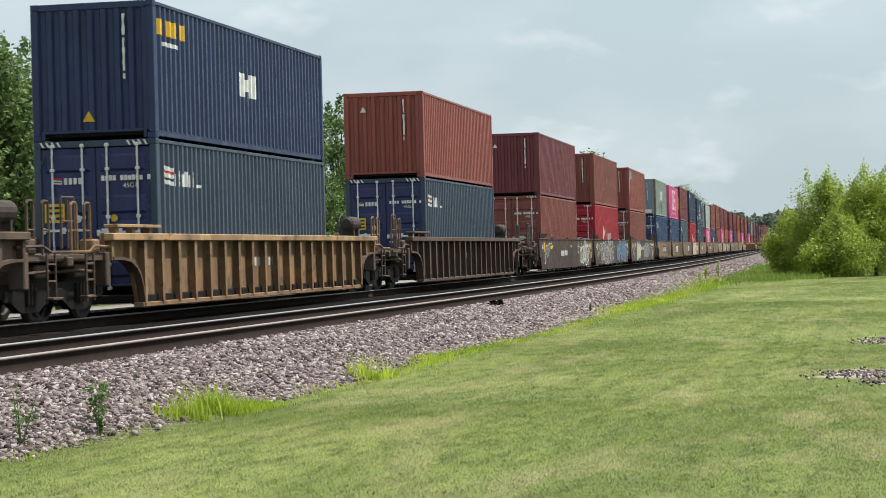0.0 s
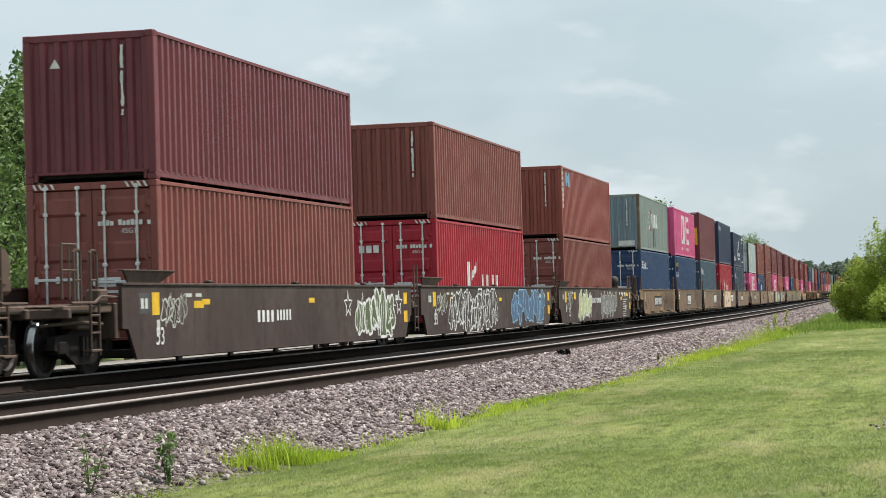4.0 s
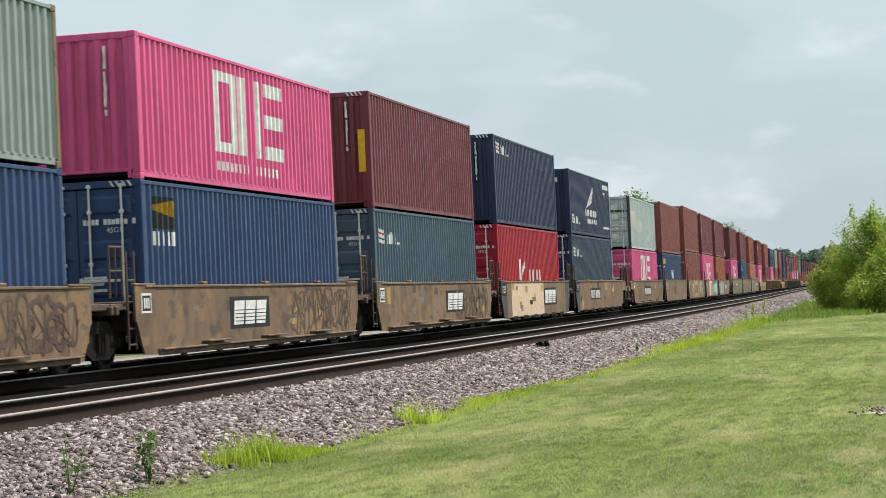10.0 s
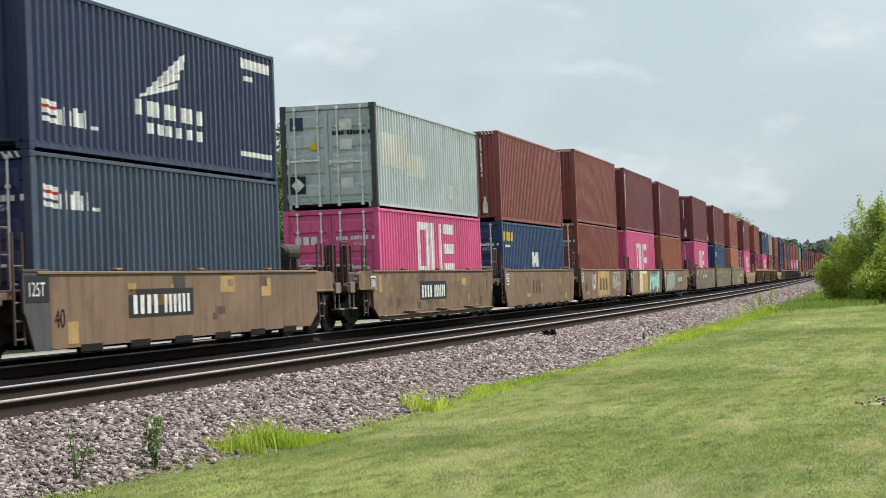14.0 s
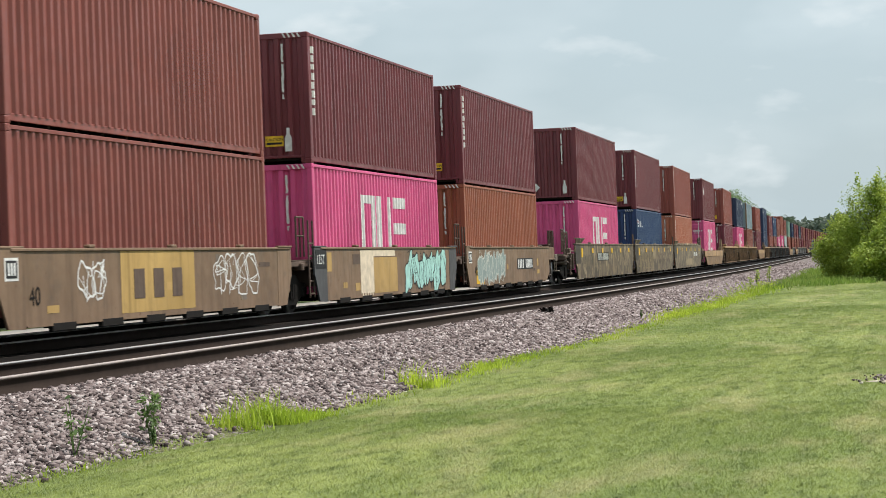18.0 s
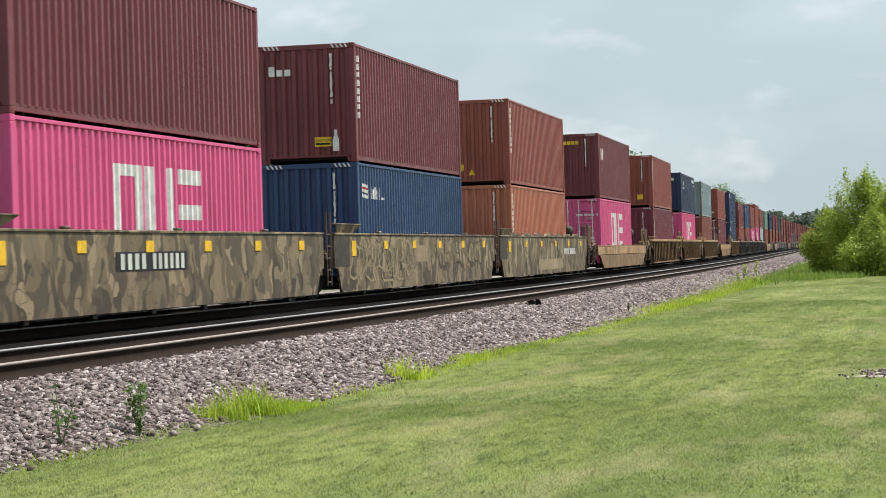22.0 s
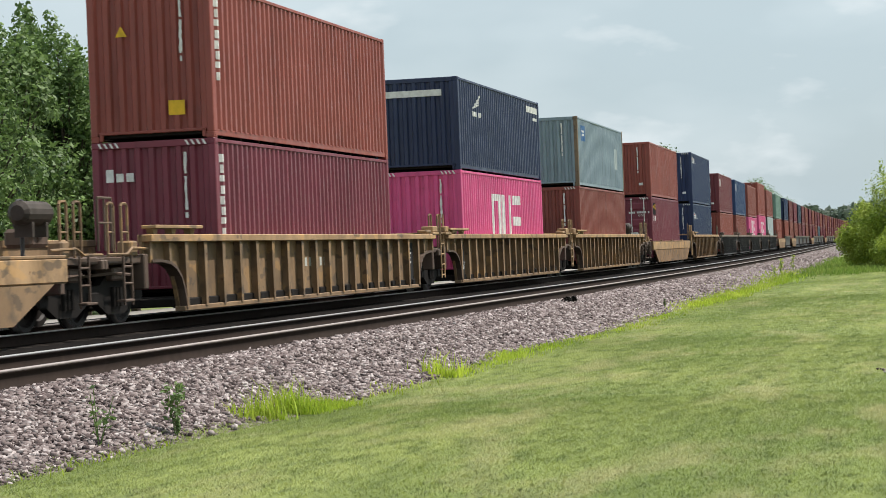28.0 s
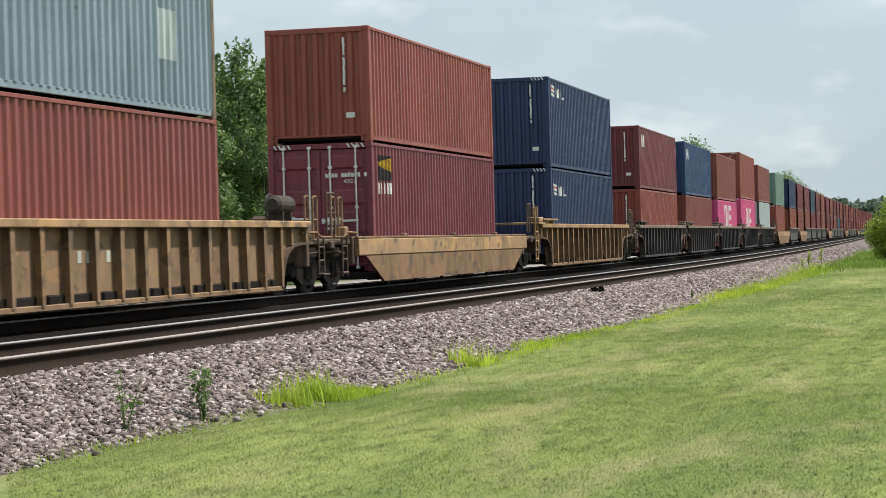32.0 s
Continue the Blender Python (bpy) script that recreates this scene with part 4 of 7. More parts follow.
SOOT = plain("sooty_streak", (0.11, 0.125, 0.118), 0.8)


def words_on_end(t, text, y, z, size, mat):
    """Readable characters on the near end, y at their left edge as one faces the end."""
    if text not in CACHE:
        cu = bpy.data.curves.new("lettering", "FONT")
        cu.body, cu.size = text, 1.0
        ob = bpy.data.objects.new("lettering_source", cu)
        scene.collection.objects.link(ob)
        CACHE[text] = bpy.data.meshes.new_from_object(ob.evaluated_get(bpy.context.evaluated_depsgraph_get()))
        bpy.data.objects.remove(ob)
    me = CACHE[text].copy()
    me.materials.clear()
    me.materials.append(mat)
    me.transform(Matrix.Diagonal((size, size, size, 1.0)))
    part("lettering", me, None, t, at=pose(-HALF - 0.006 if mat is WHITE_MARK else -HALF + 0.011, y, z, 90, 0, -90))


def build_container(colour, h, end, label, detail=2, seed=0, marks=()):
    """A 40 ft container with its parts; the near end is a blank wall ('b') or doors ('d')."""
    mat = PAINT[colour]
    post_mat = RUSTED_POST if colour in ("grey", "steel") else END_GREY if colour == "silver" else mat
    # near ends of grey and slate: bluish tone of the unlit end painted in
    end_mat = PAINT["steel"] if colour == "grey" else PAINT["slate_shaded"] if colour == "slate" else mat
    t = thing("shipping_container", label, "container", "containers on the train")
    hk = round(h, 3)
    for s in (-1, 1):
        part("side_wall", cached(("side_wall", s, hk), wall_side(s, h), mat), None, t)
        part("top_rail", cached(("top_rail",), top_rail, mat), None, t, at=pose(0, s * (WIDTH / 2 - 0.03), h))
        part("bottom_rail", cached(("bottom_rail",), bottom_rail, mat), None, t, at=pose(0, s * (WIDTH / 2 - 0.048), 0))
    part("end_wall", cached(("end_wall", 1, hk), wall_end(1, h), mat), None, t)
    part("roof", cached(("roof", hk), roof(h), mat), None, t)
    if detail == 0:
        for x in (-1, 1):
            for y in (-1, 1):
                part("corner_casting", cached(("corner_casting",), casting, mat), None, t, at=pose(x * (HALF - 0.089), y * (WIDTH / 2 - 0.081), 0))
        part("end_wall", cached(("end_wall", -1, hk), wall_end(-1, h), mat), None, t)
        return t
    part("floor_frame", cached(("floor_frame",), base_frame, STEEL_DARK), None, t)
    for x in (-1, 1):
        part("header", cached(("header",), header, mat), None, t, at=pose(x * (HALF - 0.035), 0, h))
        part("end_sill", cached(("end_sill",), end_sill, mat), None, t, at=pose(x * (HALF - 0.045), 0, 0))
        for y in (-1, 1):
            part("corner_post", cached(("corner_post", hk), post(h), post_mat), None, t, at=pose(x * (HALF - 0.07), y * (WIDTH / 2 - 0.07), 0))
            for z in (0, h - 0.118):
                part("corner_casting", cached(("corner_casting",), casting, post_mat), None, t, at=pose(x * (HALF - 0.089), y * (WIDTH / 2 - 0.081), z))
    if end == "b":
        part("end_wall", cached(("end_wall", -1, hk), wall_end(-1, h), end_mat), None, t)
        z = h - 0.24
        for k, size in enumerate(() if "wing" in marks or "wing_small" in marks else (0.40, 0.62, 0.1)):
            bm = bmesh.new()
            ragged(bm, -0.66, z - size, z, 0.075, seed * 3 + k)
            part("number_strip", bm, WHITE_MARK, t, "white vertical number strip")
            z -= size + 0.05
    else:
        for k, y in enumerate((-1.085, 0.005)):
            d = part("door", cached(("door", hk), door_leaf(h), end_mat), None, t, at=pose(-HALF + 0.06, y, 0))
            for yy in (0.24, 0.84):
                r = part("lock_rod", cached(("lock_rod", hk), lock_rod(h), STEEL_BARE), None, d, at=pose(-0.078, yy, 0))
            for z, hh in ((0.30, 0.34), (0.86, 0.52), (1.5, 0.36), (h - 0.6, 0.34)):
                part("door_panel", cached(("door_panel", hh), door_panel(hh), end_mat), None, d, at=pose(-0.018, 0, z))
            for yy in (0.22, 0.62):
                part("lock_handle", cached(("lock_handle",), lock_handle, STEEL_BARE), None, d, at=pose(-0.078, yy, 1.15 + 0.06 * k))
            for z in (0.35, 0.95, 1.6, h - 0.4):
                part("hinge", cached(("hinge",), hinge, end_mat), None, d, at=pose(-0.03, 0.0 if k == 0 else 1.08, z))
        x = -HALF - 0.002
        if colour in ("pink", "red"):
            for k in range(3):
                bm = bmesh.new()
                end_shape(bm, [(0.92 - k * 0.2, h - 0.86), (0.77 - k * 0.2, h - 0.86), (0.77 - k * 0.2, h - 0.66), (0.92 - k * 0.2, h - 0.66)], -0.004)
                part("name_bar", bm, WHITE_MARK, t)
            for k in range(4):
                bm = bmesh.new()
                end_shape(bm, [(-0.5, 0.7 + k * 0.13), (-0.95, 0.7 + k * 0.13), (-0.95, 0.76 + k * 0.13), (-0.5, 0.76 + k * 0.13)], -0.004)
                part("lettering_bar", bm, WHITE_MARK, t)
        if colour == "silver":
            def sign(name, mat, pts, label):
                bm = bmesh.new()
                end_shape(bm, pts, -0.005)
                part(name, bm, mat, t, label)
            sign("emblem", PAINT["navy"], [(0.96, h - 0.62), (0.62, h - 0.62), (0.62, h - 0.30), (0.96, h - 0.30)], "dark blue square emblem")
            sign("warning_triangle", YELLOW_MARK, [(0.50, h - 1.12), (0.22, h - 1.12), (0.36, h - 0.86)], "yellow warning triangle")
            sign("sign_panel", BLACK_MARK, [(1.0, 0.40), (0.6, 0.40), (0.6, 0.84), (1.0, 0.84)], "black square sign with a white diamond")
            bm = bmesh.new()
            end_shape(bm, [(0.97, 0.62), (0.80, 0.45), (0.63, 0.62), (0.80, 0.79)], -0.008)
            part("hazard_diamond", bm, WHITE_MARK, t, "white diamond")
            for k in range(4):
                sign("paint_patch", WHITE_MARK, [(-0.3, 0.5 + k * 0.48), (-0.62, 0.5 + k * 0.48), (-0.62, 0.76 + k * 0.48), (-0.3, 0.76 + k * 0.48)], "")
        # owner's code, serial and check figure as small bars
        y, ink = -0.12, BLACK_MARK if colour == "silver" else WHITE_MARK
        for k, ch in enumerate("1111 111111 1"):
            if ch == "1":
                part("number_bar", cached(("door_bar", seed % 3 + k % 3), lambda bm: box(bm, -0.003, 0, -0.062, 0, 0.0, 0.075 + 0.012 * (k % 3)), ink), None, t, at=pose(x, y, h - 0.77))
            y -= 0.076
        if colour in ("slate", "blue", "teal"):
            for k in range(3):
                bm = bmesh.new()
                end_shape(bm, [(0.86, h - 0.80 + k * 0.045), (0.66, h - 0.82 + k * 0.045), (0.66, h - 0.79 + k * 0.045), (0.86, h - 0.77 + k * 0.045)], -0.004)
                part("stripe_emblem", bm, RED_MARK if k == 2 else WHITE_MARK, t)
            for k in range(4):
                bm = bmesh.new()
                end_shape(bm, [(0.62 - k * 0.095, h - 0.82), (0.555 - k * 0.095, h - 0.82), (0.555 - k * 0.095, h - 0.70), (0.62 - k * 0.095, h - 0.70)], -0.004)
                part("name_bar", bm, WHITE_MARK, t)
        if detail:
            words_on_end(t, "45G1" if h == HIGH else "42G1", -0.55, h - 0.91, 0.13, WHITE_MARK)
        for k, size in ((1, 0.42), (2, 0.36), (3, 0.42)):
            bm = bmesh.new()
            z = 0.85 + k * 0.11
            box(bm, x - 0.003, x, -0.1 - size, -0.1, z, z + 0.05)
            part("number_bar", bm, WHITE_MARK, t)
    if h == HIGH:
        for y in (-0.86, 0.86):
            for k in range(4):
                part("warning_bar", cached(("warning_bar",), stripe, WHITE_MARK), None, t, "white slanted height warning bar", at=pose(-HALF, y + (k - 1.5) * 0.11, h))
    for m in marks:
        MARKS[m](t, h)
    return t


def mark_side(name, shapes, mat, t, label="", whole=False):
    """Painted shapes on the near side, each a part of its own unless they make one figure."""
    for group in ([shapes] if whole else [[s] for s in shapes]):
        bm = bmesh.new()
        side_paint(bm, group, 0)
        bmesh.ops.remove_doubles(bm, verts=bm.verts[:], dist=0.002)
        part(name, bm, mat, t, label)


def mark_three(z0, z1):
    """Big white emblem of a hollow block, two bars and a comb of strokes."""
    def put(t, h):
        w = 0.30
        s = [rect(4.05, 4.05 + w, z0, z1), rect(5.1, 5.4, z0, z1), rect(4.35, 5.1, z1 - 0.2, z1), rect(4.35, 5.1, z0, z0 + 0.2)]
        mark_side("emblem", s, WHITE_MARK, t, "large white hollow block emblem", True)
        s = [rect(5.62, 5.98, z0, z1), rect(6.67, 7.03, z0, z1)]
        s += [rect(7.3, 8.45, z, z + 0.28) for z in (z0, (z0 + z1) / 2 - 0.14, z1 - 0.28)]
        mark_side("emblem", s, WHITE_MARK, t, "large white block emblem")
    return put


def mark_caption(t, h):
    mark_side("caption", [rect(4.1 + k * 0.27, 4.1 + k * 0.27 + 0.2, 0.36, 0.54) for k in range(15) if k != 8], WHITE_MARK, t, "white caption bars")


def mark_stripes3(u, z):
    """Red and white stripes before a white block of strokes."""
    def put(t, h):
        mark_side("stripe_emblem", [(u, u + 0.55, z + 0.30, z + 0.38, z + 0.26, z + 0.34), (u, u + 0.55, z + 0.17, z + 0.25, z + 0.13, z + 0.21), (u, u + 0.55, z + 0.04, z + 0.12, z, z + 0.08)], WHITE_MARK, t)
        mark_side("stripe_emblem", [(u, u + 0.55, z + 0.25, z + 0.29, z + 0.21, z + 0.25)], RED_MARK, t, "red emblem stripe")
        s = [rect(u + 0.64 + k * 0.21, u + 0.64 + k * 0.21 + 0.12, z, z + (0.3 if k % 2 else 0.24)) for k in range(6)]
        mark_side("name_bar", s + [rect(u + 1.9, u + 2.2, z, z + 0.06)], WHITE_MARK, t)
    return put


def mark_kay(t, h):
    """Large white strokes: a tall stem with two slanted arms, then four smaller blocks."""
    z = 0.95
    s = [rect(3.75, 4.2, z, z + 0.85), (4.3, 5.1, z + 0.3, z + 0.5, z + 0.62, z + 0.85)]
    s += [rect(5.7 + k * 0.72, 5.95 + k * 0.72, z, z + 0.5) for k in range(4)]
    mark_side("emblem", s, WHITE_MARK, t, "large white stroke emblem")
    mark_side("emblem", [rect(3.55, 3.72, z + 0.88, z + 0.98)], RED_MARK, t)


def mark_ring(t, h):
    """A red and white oval ring beside pale blocks."""
    pts = []
    for k in range(16):
        a0, a1 = math.pi * k / 16, math.pi * (k + 1) / 16
        u0, u1 = 4.35 - 0.65 * math.cos(a0), 4.35 - 0.65 * math.cos(a1)
        for sg in (1, -1):
            o0, o1 = 1.5 + sg * 0.52 * math.sin(a0), 1.5 + sg * 0.52 * math.sin(a1)
            i0, i1 = 1.5 + sg * 0.34 * math.sin(a0), 1.5 + sg * 0.34 * math.sin(a1)
            pts.append((u0, u1, min(o0, i0), max(o0, i0), min(o1, i1), max(o1, i1)))
    mark_side("ring_emblem", pts[:14], WHITE_MARK, t, "white and red oval ring emblem", True)
    mark_side("ring_emblem", pts[14:], FADED_RED, t, "", True)
    z = 1.18
    s = [rect(5.1, 5.3, z, z + 0.65), rect(5.55, 5.75, z, z + 0.65), rect(6.05, 6.65, z, z + 0.65), rect(6.95, 7.15, z, z + 0.65), rect(7.15, 7.6, z, z + 0.14)]
    mark_side("name_bar", s, WHITE_MARK, t, "pale block strokes")
    mark_side("soot_streak", [rect(5.35, 5.8, 0.22, 1.1), rect(6.1, 6.45, 0.25, 1.12)], SOOT, t, "dark rain streak below the emblem")
    bm = bmesh.new()
    end_shape(bm, [(-0.95, 0.2), (-0.2, 0.2), (-0.2, 0.44), (-0.95, 0.44)])
    part("paint_patch", bm, WHITE_MARK, t, "white repainted patch low on the end")


def mark_wing(t, h):
    """White wing of slanted feathers over two rows of bars."""
    s = [(4.6 + k * 0.32, 6.5 + k * 0.16, 1.15 + k * 0.10, 1.20 + k * 0.12, 1.45 + k * 0.19, 1.56 + k * 0.2) for k in range(4)]
    s += [rect(4.5 + k * 0.42, 4.5 + k * 0.42 + 0.28, 0.85, 1.12) for k in range(8)] + [rect(4.9 + k * 0.5, 4.9 + k * 0.5 + 0.3, 0.55, 0.74) for k in range(6)]
    mark_side("wing_emblem", s, WHITE_MARK, t, "white wing emblem with caption bars")
    mark_side("number_bar", [rect(10.1, 11.9, h - 0.42, h - 0.22), rect(10.2, 10.8, h - 0.66, h - 0.56), rect(9.9, 11.9, 0.42, 0.52)], WHITE_MARK, t)
    bm = bmesh.new()
    box(bm, -HALF + 0.008, -HALF + 0.014, -0.75, 0.85, h - 0.52, h - 0.34)
    part("number_plate", bm, WHITE_MARK, t, "white number strip across the end")


def mark_wing_small(t, h):
    """A small white wing over short bars near the front of the side."""
    mark_side("wing_emblem", [(1.9 + k * 0.14, 2.75 + k * 0.07, 1.78 + k * 0.045, 1.80 + k * 0.055, 1.92 + k * 0.085, 1.97 + k * 0.09) for k in range(4)], WHITE_MARK, t, "small white wing emblem")
    mark_side("name_bar", [rect(1.85 + k * 0.2, 1.99 + k * 0.2, 1.58, 1.72) for k in range(6)], WHITE_MARK, t)
    mark_side("number_bar", [rect(10.1, 11.9, h - 0.42, h - 0.22), rect(11.2, 11.8, h - 0.66, h - 0.56)], WHITE_MARK, t)
    bm = bmesh.new()
    box(bm, -HALF + 0.008, -HALF + 0.014, -0.75, 0.85, h - 0.52, h - 0.34)
    part("number_plate", bm, WHITE_MARK, t, "white number strip across the end")


def mark_square(u, z, w, mat, name="square_emblem"):
    def put(t, h):
        mark_side(name, [rect(u, u + w * 0.35, z, z + 0.5), rect(u + w * 0.65, u + w, z, z + 0.5), rect(u + w * 0.42, u + w * 0.58, z + 0.12, z + 0.38)], mat, t)
    return put


def mark_yellow_logo(t, h):
    mark_side("yellow_emblem", [rect(0.35 + k * 0.4, 0.35 + k * 0.4 + 0.3, h - 0.62, h - 0.32) for k in range(4)], YELLOW_MARK, t, "yellow block emblem")
    mark_side("caption", [rect(0.5, 1.5, h - 0.82, h - 0.74)], WHITE_MARK, t)


def mark_square_blue(t, h):
    """A blue square with a white star of strokes."""
    mark_side("square_emblem", [rect(0.95, 1.85, 1.72, 2.3)], BLUE_SIGN, t, "blue square emblem with white strokes")
    for s in ((1.05, 1.75, 1.80, 1.88, 2.14, 2.22), (1.05, 1.75, 2.14, 2.22, 1.80, 1.88)):
        bm = bmesh.new()
        side_paint(bm, [s], 0)
        bmesh.ops.translate(bm, vec=(0, -0.004, 0), verts=bm.verts[:])
        part("emblem", bm, WHITE_MARK, t)


def mark_flag(t, h):
    mark_side("flag_panel", [rect(0.5, 1.7, h - 0.85, h - 0.28)], BLACK_MARK, t, "black panel with a yellow wedge")
    mark_side("flag_wedge", [(0.55, 1.65, h - 0.52, h - 0.44, h - 0.64, h - 0.32)], YELLOW_MARK, t)
    mark_side("name_bar", [rect(0.5 + k * 0.25, 0.68 + k * 0.25, h - 1.15, h - 0.9) for k in range(5)], WHITE_MARK, t)


def mark_patch(u0, u1, z0, z1, mat):
    def put(t, h):
        mark_side("paint_patch", [rect(u0, u1, z0, z1)], mat, t, "pale repainted patch")
    return put


def mark_fields(t, h):
    for u0, u1, z0, z1 in ((0.5, 3.4, 1.05, 1.9), (3.4, 5.2, 0.9, 1.5), (7.9, 8.7, 0.45, 0.85)):
        mark_side("paint_patch", [rect(u0, u1, z0, z1)], CREAM, t, "pale cream repainted patch")


def mark_vertical(u, n, size, z):
    def put(t, h):
        mark_side("number_strip", [rect(u + size * 0.25 * (k % 2), u + size * (1.0 - 0.2 * (k % 3 == 1)), z - k * size * 1.4 - size * (1.1 - 0.25 * (k % 4 == 2)), z - k * size * 1.4) for k in range(n)], WHITE_MARK, t)
    return put


def end_mark(kind, y, z, size):
    def put(t, h):
        bm = bmesh.new()
        if kind == "triangle":
            end_shape(bm, [(y - size, z), (y + size, z), (y, z + size * 1.7)])
            part("warning_triangle", bm, YELLOW_MARK, t, "yellow warning triangle")
        elif kind == "white_triangle":
            end_shape(bm, [(y - size, z), (y + size, z), (y, z + size * 1.7)])
            part("warning_triangle", bm, WHITE_MARK, t)
        elif kind == "yellow":
            end_shape(bm, [(y - size, z), (y + size, z), (y + size, z + size * 1.7), (y - size, z + size * 1.7)])
            part("caution_plate", bm, YELLOW_MARK, t, "yellow caution plate")
        elif kind == "wide_yellow":
            end_shape(bm, [(y - size, z), (y + size, z), (y + size, z + size * 1.1), (y - size, z + size * 1.1)])
            part("caution_plate", bm, YELLOW_MARK, t, "yellow caution plate")
            words_on_end(t, "CAUTION", y + size * 0.92, z + size * 0.58, size * 0.42, BLACK_MARK)
            bm = bmesh.new()
            box(bm, -HALF + 0.009, -HALF + 0.012, y - size * 0.85, y + size * 0.85, z + size * 0.2, z + size * 0.42)
            part("lettering_bar", bm, BLACK_MARK, t)
        elif kind == "tall_yellow":
            end_shape(bm, [(y - size, z), (y + size, z), (y + size, z + 1.05), (y - size, z + 1.05)])
            part("caution_plate", bm, YELLOW_MARK, t, "tall yellow caution strip")
        elif kind == "bottle":
            o = [(-0.6, 0), (0.6, 0), (0.62, 2.2), (0.28, 3.0), (0.28, 4.0), (-0.28, 4.0), (-0.28, 3.0), (-0.62, 2.2)]
            end_shape(bm, [(y + a * size, z + b * size) for a, b in o])
            part("bottle_sign", bm, WHITE_MARK, t, "white bottle-shaped sign")
        elif kind == "diamond":
            end_shape(bm, [(y - size, z), (y, z - size), (y + size, z), (y, z + size)])
            part("hazard_diamond", bm, WHITE_MARK, t)
        elif kind == "name":
            for k in range(3):
                yy = y - k * size * 1.0
                end_shape(bm, [(yy, z), (yy - size * 0.75, z), (yy - size * 0.75, z + size * (1.2 if k == 0 else 0.8)), (yy, z + size * (1.2 if k == 0 else 0.8))])
                part("name_bar", bm, WHITE_MARK, t)
                bm = bmesh.new()
            bm.free()
        elif kind == "yellow_name":
            for k in range(5):
                yy = y - k * size * 1.2
                end_shape(bm, [(yy, z), (yy - size, z), (yy - size, z + size * 1.0), (yy, z + size * 1.0)])
                part("name_bar", bm, YELLOW_MARK, t)
                bm = bmesh.new()
            bm.free()
        elif kind == "door_yellow":
            end_shape(bm, [(y - size, z), (y + size, z), (y + size, z + size * 1.8), (y - size, z + size * 1.8)], -0.004)
            part("caution_plate", bm, YELLOW_MARK, t, "yellow caution plate on the door")
            for k in range(3):
                bm = bmesh.new()
                zz = z + size * (0.3 + 0.5 * k)
                end_shape(bm, [(y - size * 0.8, zz), (y + size * 0.8, zz), (y + size * 0.8, zz + size * 0.22), (y - size * 0.8, zz + size * 0.22)], -0.007)
                part("lettering_bar", bm, BLACK_MARK, t)
            for cy, mat, r in ((0.36, WHITE_MARK, 0.075), (-0.36, YELLOW_MARK, 0.07)):
                bm = bmesh.new()
                end_shape(bm, [(cy + r * math.cos(k * math.tau / 12), 1.42 + r * math.sin(k * math.tau / 12)) for k in range(12)], -0.004)
                part("round_sign", bm, mat, t)
        elif kind == "white":
            end_shape(bm, [(y - size, z), (y + size, z), (y + size, z + size * 1.2), (y - size, z + size * 1.2)])
            part("white_plate", bm, WHITE_MARK, t)
    return put


MARKS = {
    "three": mark_three(0.72, 2.3), "three_low": mark_three(0.95, 2.32), "caption": mark_caption, "stripes": mark_stripes3(0.45, 2.02), "stripes_top": mark_stripes3(0.45, 2.3), "kay": mark_kay, "ring": mark_ring, "square_blue": mark_square_blue, "wing": mark_wing, "wing_small": mark_wing_small,
    "stripes_low": mark_stripes3(0.5, 0.45), "square": mark_square(5.4, 1.15, 1.2, WHITE_MARK), "yellow_logo": mark_yellow_logo, "flag": mark_flag, "square_top": mark_square(1.0, 1.9, 0.9, BLUE_MARK), "square_white": mark_square(0.9, 1.75, 0.8, WHITE_MARK),
    "patch": mark_patch(9.6, 10.4, 0.9, 1.75, PAINT["silver"]), "patches": mark_fields, "vertical": mark_vertical(0.34, 8, 0.14, 2.6), "vertical_end": mark_vertical(11.6, 7, 0.09, 1.9),
    "tri": end_mark("triangle", 0.55, 1.95, 0.12), "tri_low": end_mark("triangle", 0.1, 0.35, 0.12), "wtri": end_mark("white_triangle", 0.62, 2.0, 0.1), "yel": end_mark("yellow", -0.5, 0.45, 0.16), "yel_low": end_mark("yellow", 0.5, 0.5, 0.13),
    "wide": end_mark("wide_yellow", -0.38, 0.40, 0.21), "tall": end_mark("tall_yellow", -1.0, 0.9, 0.1), "bottle": end_mark("bottle", -0.7, 0.28, 0.13), "diamond": end_mark("diamond", 0.45, 0.55, 0.16), "tex": end_mark("name", 0.95, 2.15, 0.2),
    "ylogo": end_mark("yellow_name", 0.55, 2.42, 0.15), "yplate": end_mark("yellow", 0.75, 2.1, 0.18), "white_low": end_mark("white", -0.75, 0.55, 0.1),
    "flag_end": end_mark("door_yellow", 0.82, 1.36, 0.2),
}


